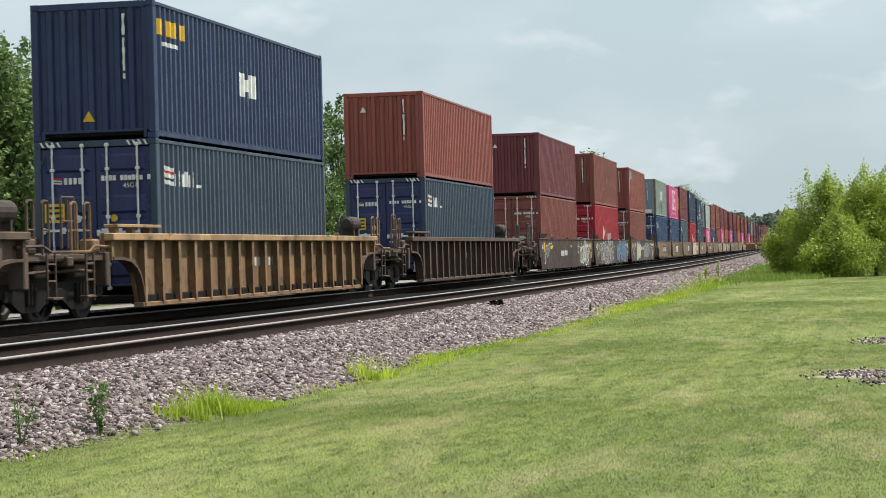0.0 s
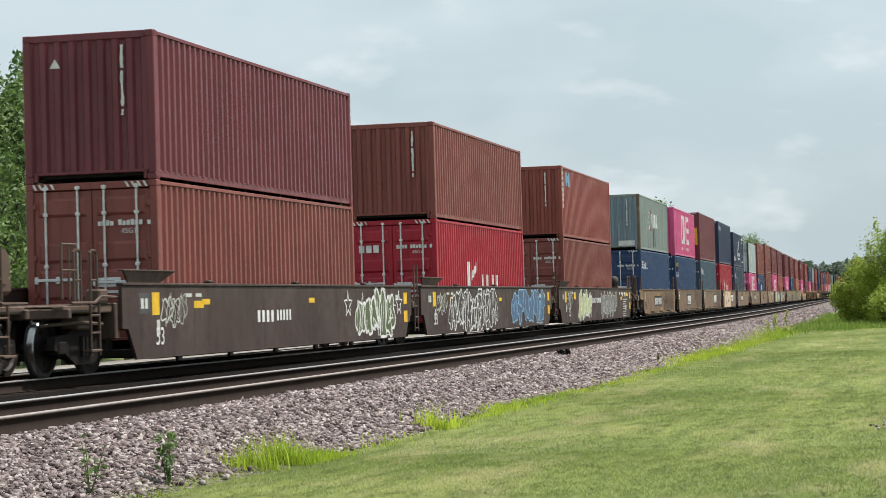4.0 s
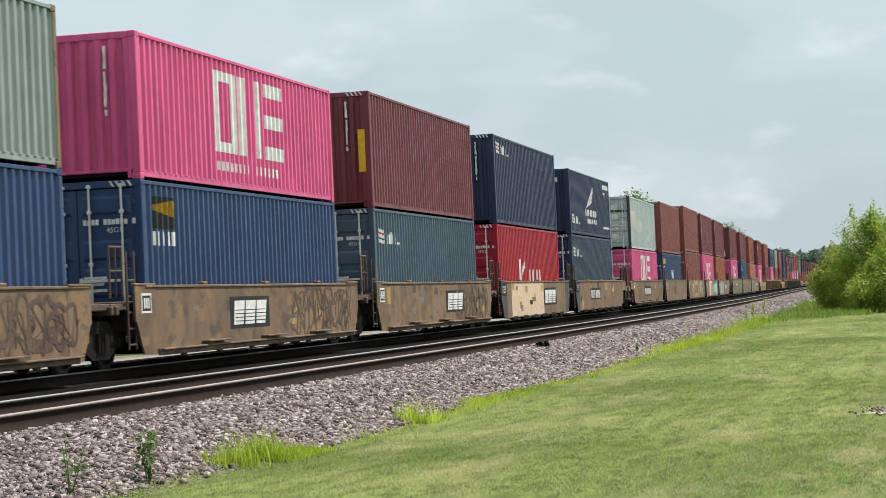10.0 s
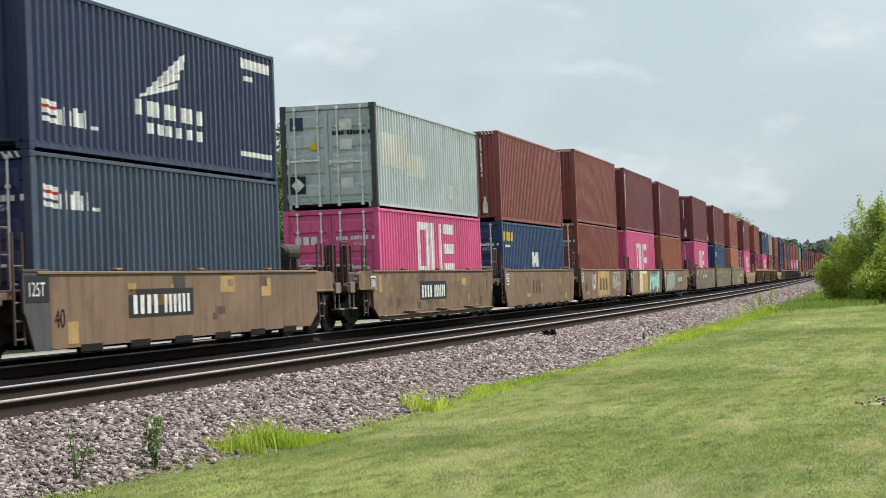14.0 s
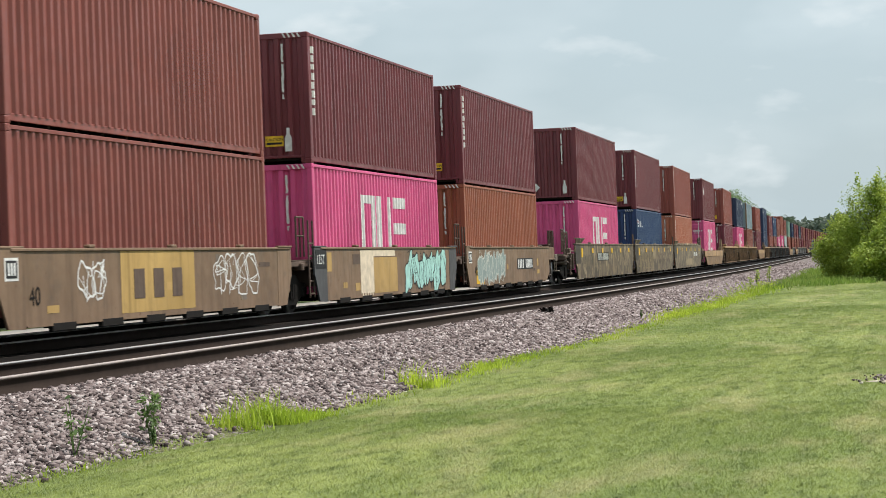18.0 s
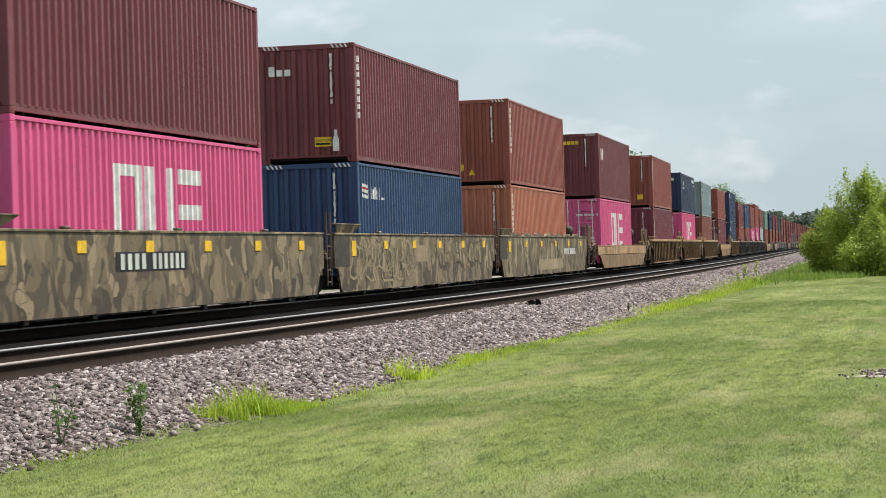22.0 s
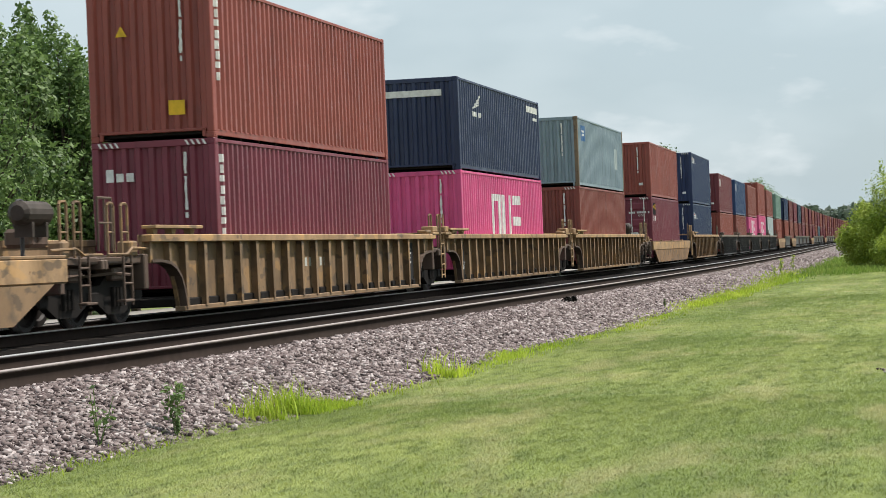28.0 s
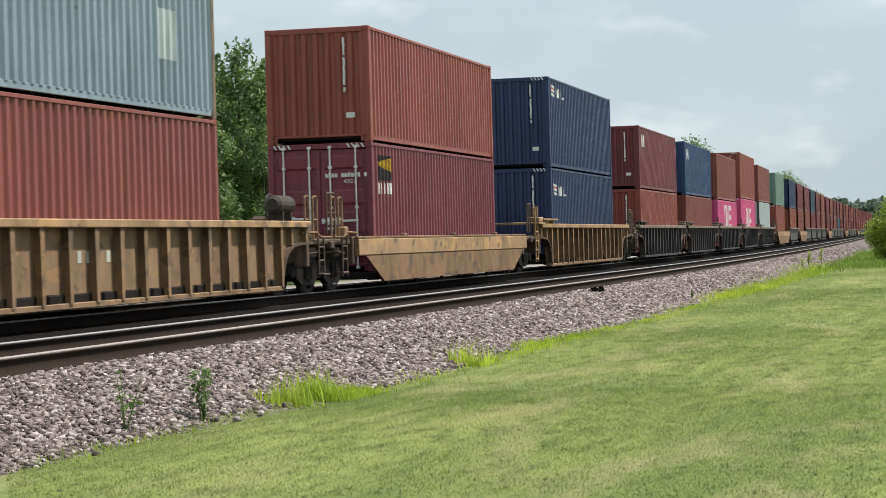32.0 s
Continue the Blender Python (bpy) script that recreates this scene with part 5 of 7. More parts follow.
# ---- well cars ----
def wheel(bm, y, r=0.46):
    """A flanged wheel with a dished disc."""
    n = 22
    s = 1 if y > 0 else -1
    prof = ((0.0, 0.03), (0.10, 0.045), (0.14, 0.02), (r - 0.10, 0.0), (r - 0.07, 0.06), (r - 0.012, 0.065), (r, 0.05), (r, -0.04), (r + 0.028, -0.055), (r + 0.028, -0.075), (r - 0.07, -0.075), (r - 0.10, -0.03), (0.1, -0.04), (0.0, -0.04))
    rings = []
    for rad, d in prof:
        rings.append([bm.verts.new((rad * math.cos(k * math.tau / n), y + s * d, rad * math.sin(k * math.tau / n))) for k in range(n)] if rad else [bm.verts.new((0, y + s * d, 0))])
    for a, b in zip(rings, rings[1:]):
        for k in range(n):
            if len(a) == 1:
                bm.faces.new((a[0], b[k], b[(k + 1) % n]))
            elif len(b) == 1:
                bm.faces.new((a[k], a[(k + 1) % n], b[0]))
            else:
                bm.faces.new((a[k], a[(k + 1) % n], b[(k + 1) % n], b[k]))
    # lightening marks on the disc, so that the turning shows
    for k in range(4):
        a = k * math.tau / 4
        rod(bm, (0.24 * math.cos(a), y + s * 0.0, 0.24 * math.sin(a)), (0.24 * math.cos(a), y + s * 0.03, 0.24 * math.sin(a)), 0.035, 6)


def wheelset(bm):
    wheel(bm, -0.76)
    wheel(bm, 0.76)
    rod(bm, (0, -0.95, 0), (0, 0.95, 0), 0.075, 10)


def side_frame(bm):
    o = [(-1.15, 0.42), (-1.12, 0.62), (-0.62, 0.66), (-0.35, 0.82), (0.35, 0.82), (0.62, 0.66), (1.12, 0.62), (1.15, 0.42), (0.75, 0.36), (0.35, 0.18), (-0.35, 0.18), (-0.75, 0.36)]
    plate(bm, o, -0.07, 0.07)
    for x in (-0.89, 0.89):
        block(bm, x - 0.16, x + 0.16, -0.1, 0.1, 0.34, 0.56, 0.03)
    for k in (-0.14, 0.0, 0.14):
        rod(bm, (k, -0.08, 0.3), (k, -0.08, 0.62), 0.055, 8)


def bolster(bm):
    block(bm, -0.2, 0.2, -0.95, 0.95, 0.5, 0.78, 0.04)
    rod(bm, (0, 0, 0.78), (0, 0, 0.9), 0.25, 14)
    block(bm, -0.95, 0.95, -0.12, 0.12, 0.4, 0.55, 0.03)


WHEELS = []


def build_bogie(car, x):
    if ("wheelset", WHEEL_DARK.name) not in CACHE:
        me = cached(("wheelset",), wheelset, WHEEL_DARK)
        me.materials.append(WHEEL_TREAD)
        for f in me.polygons:
            if all(0.44 < math.hypot(me.vertices[v].co.x, me.vertices[v].co.z) < 0.463 for v in f.vertices):
                f.material_index = 1
    b = part("bogie", cached(("bogie",), bolster, STEEL_DARK), None, car, "two-axle bogie of dark oily steel", at=pose(x, 0, 0))
    for y in (-1.02, 1.02):
        part("side_frame", cached(("side_frame",), side_frame, STEEL_DARK), None, b, at=pose(0, y, 0))
    for dx in (-0.89, 0.89):
        w = part("wheelset", cached(("wheelset",), wheelset, WHEEL_DARK), None, b, at=pose(dx, 0, 0.46))
        WHEELS.append((w, dx))
    return b


def ladder(bm):
    for x in (-0.17, 0.17):
        rod(bm, (x, 0, 0.32), (x, 0, 1.98), 0.022, 6)
    for k in range(5):
        rod(bm, (-0.17, 0, 0.4 + k * 0.27), (0.17, 0, 0.4 + k * 0.27), 0.02, 6)


def handrail(bm):
    bent(bm, [(-0.28, 0, 1.2), (-0.28, 0, 2.05), (0.28, 0, 2.05), (0.28, 0, 1.2)], 0.022)
    rod(bm, (-0.28, 0, 1.65), (0.28, 0, 1.65), 0.018, 6)
    rod(bm, (0, 0, 1.2), (0, 0, 2.05), 0.018, 6)


def coupler(bm):
    block(bm, -0.55, 0.25, -0.11, 0.11, 0.72, 0.98, 0.03)
    block(bm, -0.78, -0.5, -0.17, 0.15, 0.68, 1.0, 0.06)
    bent(bm, [(-0.3, -0.3, 0.8), (-0.5, -0.32, 0.55), (-0.7, -0.3, 0.45), (-0.95, -0.25, 0.5)], 0.03)


def brake_box(bm):
    block(bm, -0.35, 0.35, -0.25, 0.25, 1.3, 1.62, 0.06)
    rod(bm, (-0.1, -0.3, 1.75), (-0.1, -0.26, 1.75), 0.28, 16)
    bent(bm, [(-0.1, -0.24, 1.4), (-0.1, -0.27, 1.75)], 0.03)


def air_tank(bm):
    rod(bm, (-0.42, 0, 1.82), (0.42, 0, 1.82), 0.19, 14)
    rod(bm, (-0.48, 0, 1.82), (-0.42, 0, 1.82), 0.12, 14, 0.19)
    rod(bm, (0.42, 0, 1.82), (0.48, 0, 1.82), 0.19, 14, 0.12)
    for x in (-0.25, 0.25):
        box(bm, x - 0.04, x + 0.04, -0.15, 0.15, 1.45, 1.68)


def hoop(bm):
    """A spoked hand-brake wheel on its stand."""
    pts = [(0.27 * math.cos(a), 0, 1.78 + 0.27 * math.sin(a)) for a in np.linspace(0, math.tau, 17)]
    bent(bm, pts, 0.02)
    for a in np.linspace(0, math.tau, 6)[:5]:
        rod(bm, (0, 0, 1.78), (0.26 * math.cos(a), 0, 1.78 + 0.26 * math.sin(a)), 0.012, 5)
    rod(bm, (0, 0.02, 1.1), (0, 0.02, 1.8), 0.035, 6)


def short_ladder(bm):
    for x in (-0.17, 0.17):
        rod(bm, (x, 0, 0.32), (x, 0, 1.12), 0.022, 6)
    for k in range(3):
        rod(bm, (-0.17, 0, 0.4 + k * 0.27), (0.17, 0, 0.4 + k * 0.27), 0.02, 6)
    block(bm, -0.2, 0.2, -0.03, 0.12, 0.37, 0.41, 0.008)


def grab_loop(bm):
    """A tall narrow hand-hold over the end deck."""
    bent(bm, [(-0.13, 0, 1.08), (-0.13, 0, 1.92), (-0.09, 0, 1.97), (0.09, 0, 1.97), (0.13, 0, 1.92), (0.13, 0, 1.08)], 0.024)
    rod(bm, (-0.13, 0, 1.5), (0.13, 0, 1.5), 0.018, 6)


def deck_pipes(r, m):
    """Air pipes, a hose and valve boxes along the edge of an end deck; m mirrors them."""
    return (("air_pipe", lambda bm: bent(bm, [(0.3, -1.34 * m, 1.22), (-r * 0.35, -1.36 * m, 1.24), (-r * 0.5, -1.38 * m, 1.14), (-r + 0.1, -1.38 * m, 1.14)], 0.024)),
            ("brake_pipe", lambda bm: bent(bm, [(0.2, -1.0 * m, 0.86), (-0.3, -1.2 * m, 0.8), (-r * 0.6, -1.25 * m, 0.84), (-r, -0.9 * m, 0.8)], 0.028)),
            ("air_hose", lambda bm: bent(bm, [(-r + 0.05, -0.4 * m, 0.95), (-r - 0.15, -0.42 * m, 0.6), (-r - 0.35, -0.38 * m, 0.52), (-r - 0.55, -0.3 * m, 0.62)], 0.03)),
            ("valve_box", lambda bm: block(bm, -r * 0.62, -r * 0.38, min(-1.22 * m, -0.9 * m), max(-1.22 * m, -0.9 * m), 0.72, 0.94, 0.03)),
            ("valve_box", lambda bm: block(bm, -r * 0.3, -r * 0.12, min(-1.3 * m, -1.05 * m), max(-1.3 * m, -1.05 * m), 1.1, 1.36, 0.03)))


def arch(bm):
    """A curved lip over the wheels at the end of a car's side."""
    pts = [(0.1, 0.99), (0.55, 0.99), (0.95, 0.95), (1.22, 0.86), (1.42, 0.72), (1.55, 0.52), (1.62, 0.3), (1.66, 0.16)]
    outer = []
    for k, (x, z) in enumerate(pts):
        (xa, za), (xb, zb) = pts[max(0, k - 1)], pts[min(len(pts) - 1, k + 1)]
        n = math.hypot(xb - xa, zb - za)
        outer.append((x - (zb - za) / n * 0.05, z + (xb - xa) / n * 0.05))
    rows = [[bm.verts.new((x, y, z)) for (x, z) in line] for y in (-1.42, -1.20) for line in (pts, outer)]
    for k in range(len(pts) - 1):
        for a, b in ((0, 1), (1, 3), (3, 2), (2, 0)):
            bm.faces.new((rows[a][k], rows[a][k + 1], rows[b][k + 1], rows[b][k]))
    for k in (0, len(pts) - 1):
        bm.faces.new((rows[0][k], rows[1][k], rows[3][k], rows[2][k]))


def platform(reach):
    """Pieces of the end deck between the well and the coupler, x running away from the well."""
    return (("centre_sill", (-reach, 0.0, -0.55, 0.55, 0.92, 1.12)), ("end_beam", (-reach, -reach + 0.12, -1.38, 1.38, 0.9, 1.06)), ("bulkhead", (-0.12, 0.06, -1.36, 1.36, 0.55, 1.14)),
            ("draft_gear", (-reach * 0.92, -0.1, -0.42, 0.42, 0.46, 0.90)), ("deck_plate", (-reach * 0.9, -0.1, -1.3, -0.5, 1.075, 1.095)), ("deck_plate", (-reach * 0.9, -0.1, 0.5, 1.3, 1.075, 1.095)),
            ("side_beam", (-reach, 0.0, -1.3, -1.1, 0.98, 1.1)), ("side_beam", (-reach, 0.0, 1.1, 1.3, 0.98, 1.1)))


def side_outline(kind, L, z0, z1):
    """The side sheet seen square on, with the cut-outs over the wheels."""
    a = L / 2
    if kind == "ribbed":
        return [(-a, 0.98), (-a + 0.9, 0.98), (-a + 1.35, 0.82), (-a + 1.65, z0), (a - 1.65, z0), (a - 1.35, 0.82), (a - 0.9, 0.98), (a, 0.98), (a, z1), (-a, z1)]
    if kind == "plate":
        return [(-a, 0.72), (-a + 0.25, 0.7), (-a + 0.6, z0), (a - 0.6, z0), (a - 0.25, 0.7), (a, 0.72), (a, z1), (-a, z1)]
    if kind == "smooth":
        return [(-a, 0.5), (-a + 0.55, z0), (a - 0.55, z0), (a, 0.5), (a, z1), (-a, z1)]
    return [(-a, 0.72), (-a + 0.7, 0.72), (-a + 2.0, z0), (a - 2.0, z0), (a - 0.7, 0.72), (a, 0.72), (a, z1), (-a, z1)]


def build_car(kind, colour, L, front, rear, label, detail=2, dark_end=False, nibs=3):
    """A double-stack well car; its origin is the middle of the well, at rail height. front and rear: length of the end decks."""
    mat = CAR[colour]
    z0, z1 = {"ribbed": (0.15, 1.46), "plate": (0.2, 1.44), "smooth": (0.22, 1.38), "camo": (0.15, 1.5), "taper": (0.15, 1.13)}[kind]
    t = thing("well_car", label, "rail wagon", "well cars of the train")
    outline = side_outline({"camo": "plate"}.get(kind, kind), L, z0, z1)
    key = (kind, round(L, 2))
    a = L / 2
    recess = 0.145 if kind == "ribbed" else 0.0

    def sheet(bm):
        plate(bm, outline, -0.03, 0.03)
        if kind == "taper":
            plate(bm, [(-a + 0.5, 0.72), (-a + 1.9, z0), (a - 1.9, z0), (a - 0.5, 0.72)], -0.075, -0.031)

    def band(bm):
        block(bm, -a, a, -0.07, -0.031, 0.74, z1 - 0.04, 0.015)
    for s in (-1, 1):
        turn = pose(0, s * (1.40 - recess), 0) if s < 0 else pose(0, 1.40 - recess, 0, 0, 0, 180)
        part("side_sheet", cached(("side_sheet", *key), sheet, mat), None, t, at=turn)
        if kind == "taper":
            part("top_band", cached(("top_band", *key), band, LEDGE), None, t, "pale yellow-tan upper band", at=turn)
        if kind == "ribbed":
            def chord(bm):
                block(bm, -a, a, -0.205, 0.06, z1 - 0.13, z1, 0.015)
            part("top_chord", cached(("top_chord", *key), chord, DUSTY if colour == "coal" else mat if colour == "umber" else LEDGE), None, t, at=turn)

            def sill(bm):
                block(bm, -a + 1.6, a - 1.6, -0.15, 0.05, z0 - 0.02, z0 + 0.07, 0.012)
            part("bottom_sill", cached(("bottom_sill", *key), sill, mat), None, t, at=turn)

            def rib(bm):
                plate(bm, [(-0.02, z0 + 0.05), (0.02, z0 + 0.05), (0.02, z1 - 0.13), (-0.02, z1 - 0.13)], -0.155, -0.025)
                plate(bm, [(-0.05, z0 + 0.05), (0.05, z0 + 0.05), (0.075, z1 - 0.13), (-0.075, z1 - 0.13)], -0.17, -0.155)

            def short_rib(bm):
                plate(bm, [(-0.05, 0.99), (0.05, 0.99), (0.05, z1 - 0.13), (-0.05, z1 - 0.13)], -0.14, -0.03)
            if detail:
                n = int((L - 3.3) / 0.92)
                for k in range(n + 1):
                    part("side_post", cached(("side_post",), rib, mat), None, t, at=turn @ pose(-a + 1.7 + k * (L - 3.4) / n, 0, 0))
                for x in (-a + 0.12, -a + 1.0, a - 1.0, a - 0.12):
                    part("side_post", cached(("short_post",), short_rib, mat), None, t, at=turn @ pose(x, 0, 0))
        else:
            def cap(bm):
                block(bm, -a, a, -0.055, 0.075, z1 - 0.03, z1 + 0.02, 0.01)
                if kind == "smooth" and colour != "taupe":
                    block(bm, -a + 0.5, a - 0.5, -0.16, -0.03, z0 + 0.05, z0 + 0.085, 0.008)
                    block(bm, -a + 0.5, a - 0.5, -0.09, -0.03, z0 - 0.04, z0 + 0.05, 0.01)
            part("edge_rail", cached(("edge_rail", *key, colour == "taupe"), cap, mat), None, t, at=turn)
            if detail:
                def foot(bm):
                    w = 0.45 if colour == "taupe" else 0.09
                    block(bm, -w, w, -0.02 if w < 0.1 else -0.034, 0.05, z0 - 0.09, z0 + (0.02 if w < 0.1 else 0.05), 0.015)
                m = 6
                for k in range(m):
                    part("cross_bearer", cached(("cross_bearer", kind, colour == "taupe"), foot, mat if kind == "smooth" and colour != "taupe" else STEEL_DARK), None, t, at=turn @ pose(-a * 0.72 + k * a * 1.44 / (m - 1), 0, 0))
                def nib(bm):
                    if nibs > 3:
                        plate(bm, [(-0.72, z1 + 0.02), (0.72, z1 + 0.02), (0.52, z1 + 0.11), (-0.52, z1 + 0.11)], -0.06, 0.03)
                    else:
                        block(bm, -0.12, 0.12, -0.05, 0.06, z1 + 0.02, z1 + 0.075, 0.02)
                for x in np.linspace(-a * (0.55 if nibs == 3 else 0.7), a * (0.55 if nibs == 3 else 0.7), nibs):
                    part("guide_nib", cached(("guide_nib", kind, nibs), nib, mat), None, t, at=turn @ pose(float(x), 0, 0))
                if kind == "smooth" and colour != "taupe":
                    def step(bm):
                        block(bm, -0.65, 0.65, -0.2, -0.04, z0 + 0.13, z0 + 0.16, 0.006)
                    for x in (-a * 0.5, a * 0.02, a * 0.52):
                        part("walk_step", cached(("walk_step",), step, mat), None, t, at=turn @ pose(x, 0, 0))

    def floor(bm):
        for k in range(9):
            x = -a + 2.0 + k * (L - 4.0) / 8
            block(bm, x - 0.12, x + 0.12, -1.36, 1.36, 0.2, 0.355, 0.02)
        for y in (-1.2, 1.2):
            block(bm, -a + 1.8, a - 1.8, y - 0.12, y + 0.12, 0.18, 0.35, 0.02)
    part("well_floor", cached(("well_floor", round(L, 2)), floor, STEEL_DARK), None, t)
    for s, reach in ((-1, front), (1, rear)):
        turn = pose(s * a, 0, 0) if s < 0 else pose(a, 0, 0, 0, 0, 180)
        for k, (piece, size) in enumerate(platform(reach)):
            if detail or k in (0, 2):
                part(piece, cached((piece, k, round(reach, 2)), lambda bm: block(bm, *size, 0.02), STEEL_DARK if piece == "draft_gear" else CAR["umber"]), None, t, at=turn)
        if detail:
            if kind in ("ribbed", "camo", "plate"):
                def guide(bm):
                    if kind != "ribbed":
                        # a flared deflector plate with a folded top edge
                        vs = [[bm.verts.new((x, y + dy, z)) for x, y, z in ((0.35, -1.40, z1 + 0.02), (1.75, -1.40, z1 + 0.02), (2.3, -1.47, z1 + 0.21), (0.0, -1.47, z1 + 0.21))] for dy in (0.0, 0.03)]
                        bm.faces.new(vs[0])
                        bm.faces.new(vs[1][::-1])
                        for q in range(4):
                            bm.faces.new((vs[0][q], vs[1][q], vs[1][(q + 1) % 4], vs[0][(q + 1) % 4]))
                        block(bm, 0.0, 2.3, -1.475, -1.36, z1 + 0.205, z1 + 0.235, 0.008)
                        return
                    for x in (0.25, 1.1, 2.0):
                        plate(bm, [(x, z1 + 0.005), (x + 0.14, z1 + 0.005), (x + 0.2, z1 + 0.11), (x - 0.06, z1 + 0.11)], -1.40, -1.28)
                    block(bm, 0.1, 2.35, -1.50, -1.24, z1 + 0.095, z1 + 0.155, 0.01)
                part("guide_plate", cached(("guide_plate", kind), guide, LEDGE if colour in ("tan", "ochre") else mat), None, t, at=turn)
            part("coupler", cached(("coupler",), coupler, STEEL_DARK), None, t, at=turn @ pose(-reach, 0, 0))
            fit = mat if colour in ("tan", "ochre", "taupe", "drab") else CAR["umber"]
            if reach > 1.4 and kind != "smooth":
                near = -1.0 if s < 0 else 1.0
                part("ladder", cached(("short_ladder",), short_ladder, CAR["umber"]), None, t, at=turn @ pose(-reach * 0.5, 1.38 * near, 0))
                for x in (-reach * 0.62, -reach * 0.3):
                    part("grab_loop", cached(("grab_loop",), grab_loop, fit), None, t, at=turn @ pose(x, 1.2 * near, 0))
                for k, (piece, draw) in enumerate(deck_pipes(reach, -s)):
                    part(piece, cached((piece, k, round(reach, 2), s), draw, fit if k in (0, 4) else CAR["umber"]), None, t, at=turn)
            elif reach > 1.4 or s < 0:
                part("ladder", cached(("ladder",), ladder, LEDGE if kind == "ribbed" and colour in ("tan", "ochre") else CAR["umber"]), None, t, at=turn @ pose(-min(0.5, reach * 0.5), -1.36 if s < 0 else 1.36, 0))
            if kind == "ribbed" and reach < 1.4:
                part("connector_cover", cached(("connector_cover", round(reach, 2)), lambda bm: (block(bm, -reach * 0.45, 0.35, -1.47, 1.47, z1 - 0.02, z1 + 0.05, 0.012), block(bm, -reach * 0.4, 0.2, -1.44, -1.12, z1 + 0.05, z1 + 0.2, 0.02), block(bm, -reach * 0.4, 0.2, 1.12, 1.44, z1 + 0.05, z1 + 0.2, 0.02), block(bm, 0.5, 0.95, -1.46, -1.2, z1 + 0.03, z1 + 0.1, 0.015), block(bm, 0.5, 0.95, 1.2, 1.46, z1 + 0.03, z1 + 0.1, 0.015)), fit if colour == "coal" else LEDGE), None, t, "stepped cover over the joint between two cars", at=turn)
            if kind == "ribbed" and 0.6 < reach < 1.4:
                part("grab_loop", cached(("grab_loop",), grab_loop, fit), None, t, at=turn @ pose(-0.25, -1.25 if s < 0 else 1.25, 0))
            if kind == "ribbed":
                part("wheel_arch", cached(("wheel_arch", s), lambda bm: (arch(bm), s > 0 and bmesh.ops.scale(bm, vec=(1, -1, 1), verts=bm.verts[:])), CAR["umber"]), None, t, "dark curved lip over the wheels", at=turn)
            if reach > 1.4 and s > 0:
                part("air_tank", cached(("air_tank",), air_tank, TANK_GREY), None, t, "dark grey-brown cylindrical air tank", at=turn @ pose(-0.75, 0.55, 0))
                part("brake_hoop", cached(("brake_hoop",), hoop, END_GREY), None, t, at=turn @ pose(-1.1, 0.2, 0))
            elif reach > 0.9 and s < 0:
                part("handrail", cached(("handrail",), handrail, CAR["umber"]), None, t, at=turn @ pose(-reach + 0.45, -1.2 if s < 0 else 1.2, 0))
                part("brake_box", cached(("brake_box",), brake_box, CAR["umber"]), None, t, at=turn @ pose(-reach + 0.75, 0.3, 0))
            if kind == "smooth" and reach > 1.9:
                near = -1.0 if s < 0 else 1.0
                for side in (-1, 1):
                    part("deck_side", cached(("deck_side",), lambda bm: (plate(bm, [(-1.25, 0.98), (-0.1, 0.96), (0.06, 0.9), (0.06, 1.38), (-1.1, 1.38), (-1.25, 1.3)], -0.02, 0.02), block(bm, -1.3, 0.1, -0.06, 0.03, 0.93, 0.985, 0.01)), mat), None, t, "side sheet carried on over the bogie", at=turn @ pose(0, 1.405 * side, 0))
                    part("corner_post", cached(("deck_post",), lambda bm: block(bm, -0.07, 0.07, -0.09, 0.09, 0.86, 1.98, 0.015), MAROON_STEEL), None, t, "dark maroon upright at the end deck", at=turn @ pose(-1.75, 1.22 * side, 0))
                part("gear_box", cached(("gear_box",), lambda bm: block(bm, -1.72, -1.3, -0.2, 0.2, 0.92, 1.36, 0.03), CAR["umber"]), None, t, at=turn @ pose(0, 1.12 * near, 0))
                part("cross_beam", cached(("cross_beam",), lambda bm: block(bm, -1.66, -1.56, -1.2, 1.2, 1.36, 1.5, 0.02), MAROON_STEEL), None, t, at=turn)
                part("end_step", cached(("end_step",), lambda bm: (block(bm, -1.95, -1.55, -0.05, 0.05, 0.88, 1.12, 0.01), block(bm, -1.95, -1.55, -0.08, 0.12, 0.5, 0.54, 0.008), rod(bm, (-1.93, 0.0, 0.52), (-1.93, 0.0, 0.9), 0.018, 6), rod(bm, (-1.57, 0.0, 0.52), (-1.57, 0.0, 0.9), 0.018, 6)), DUSTY), None, t, "pale step hung below the end deck", at=turn @ pose(0, 1.36 * near, 0))
                for x in (-1.45, -1.95):
                    part("grab_loop", cached(("grab_loop",), grab_loop, MAROON_STEEL), None, t, at=turn @ pose(x, 1.26 * near, 0))
                part("slanted_rod", cached(("slanted_rod",), lambda bm: bent(bm, [(-0.1, 0, 1.42), (-1.0, 0, 1.46), (-1.9, 0, 1.3)], 0.022), CAR["umber"]), None, t, at=turn @ pose(0, 1.0 * near, 0))
            elif kind == "smooth":
                w0, w1 = (-0.50, 0.46) if s < 0 else (-0.12, 0.80)

                def end_plate(bm):
                    plate(bm, [(w0, 0.80), (w0 + 0.06, 0.76), (w0 + 0.36, 0.22), (w1, 0.20), (w1, 1.39), (w0, 1.39)], -0.02, 0.02)
                    block(bm, w0, w1, -0.03, 0.05, 1.39, 1.43, 0.008)
                part("end_plate", cached(("end_plate", s), end_plate, END_GREY if dark_end else mat), None, t, "dark grey cut-away end plate" if dark_end else "cut-away end plate", at=turn @ pose(0, -1.416 if s < 0 else 1.416, 0))
    return t


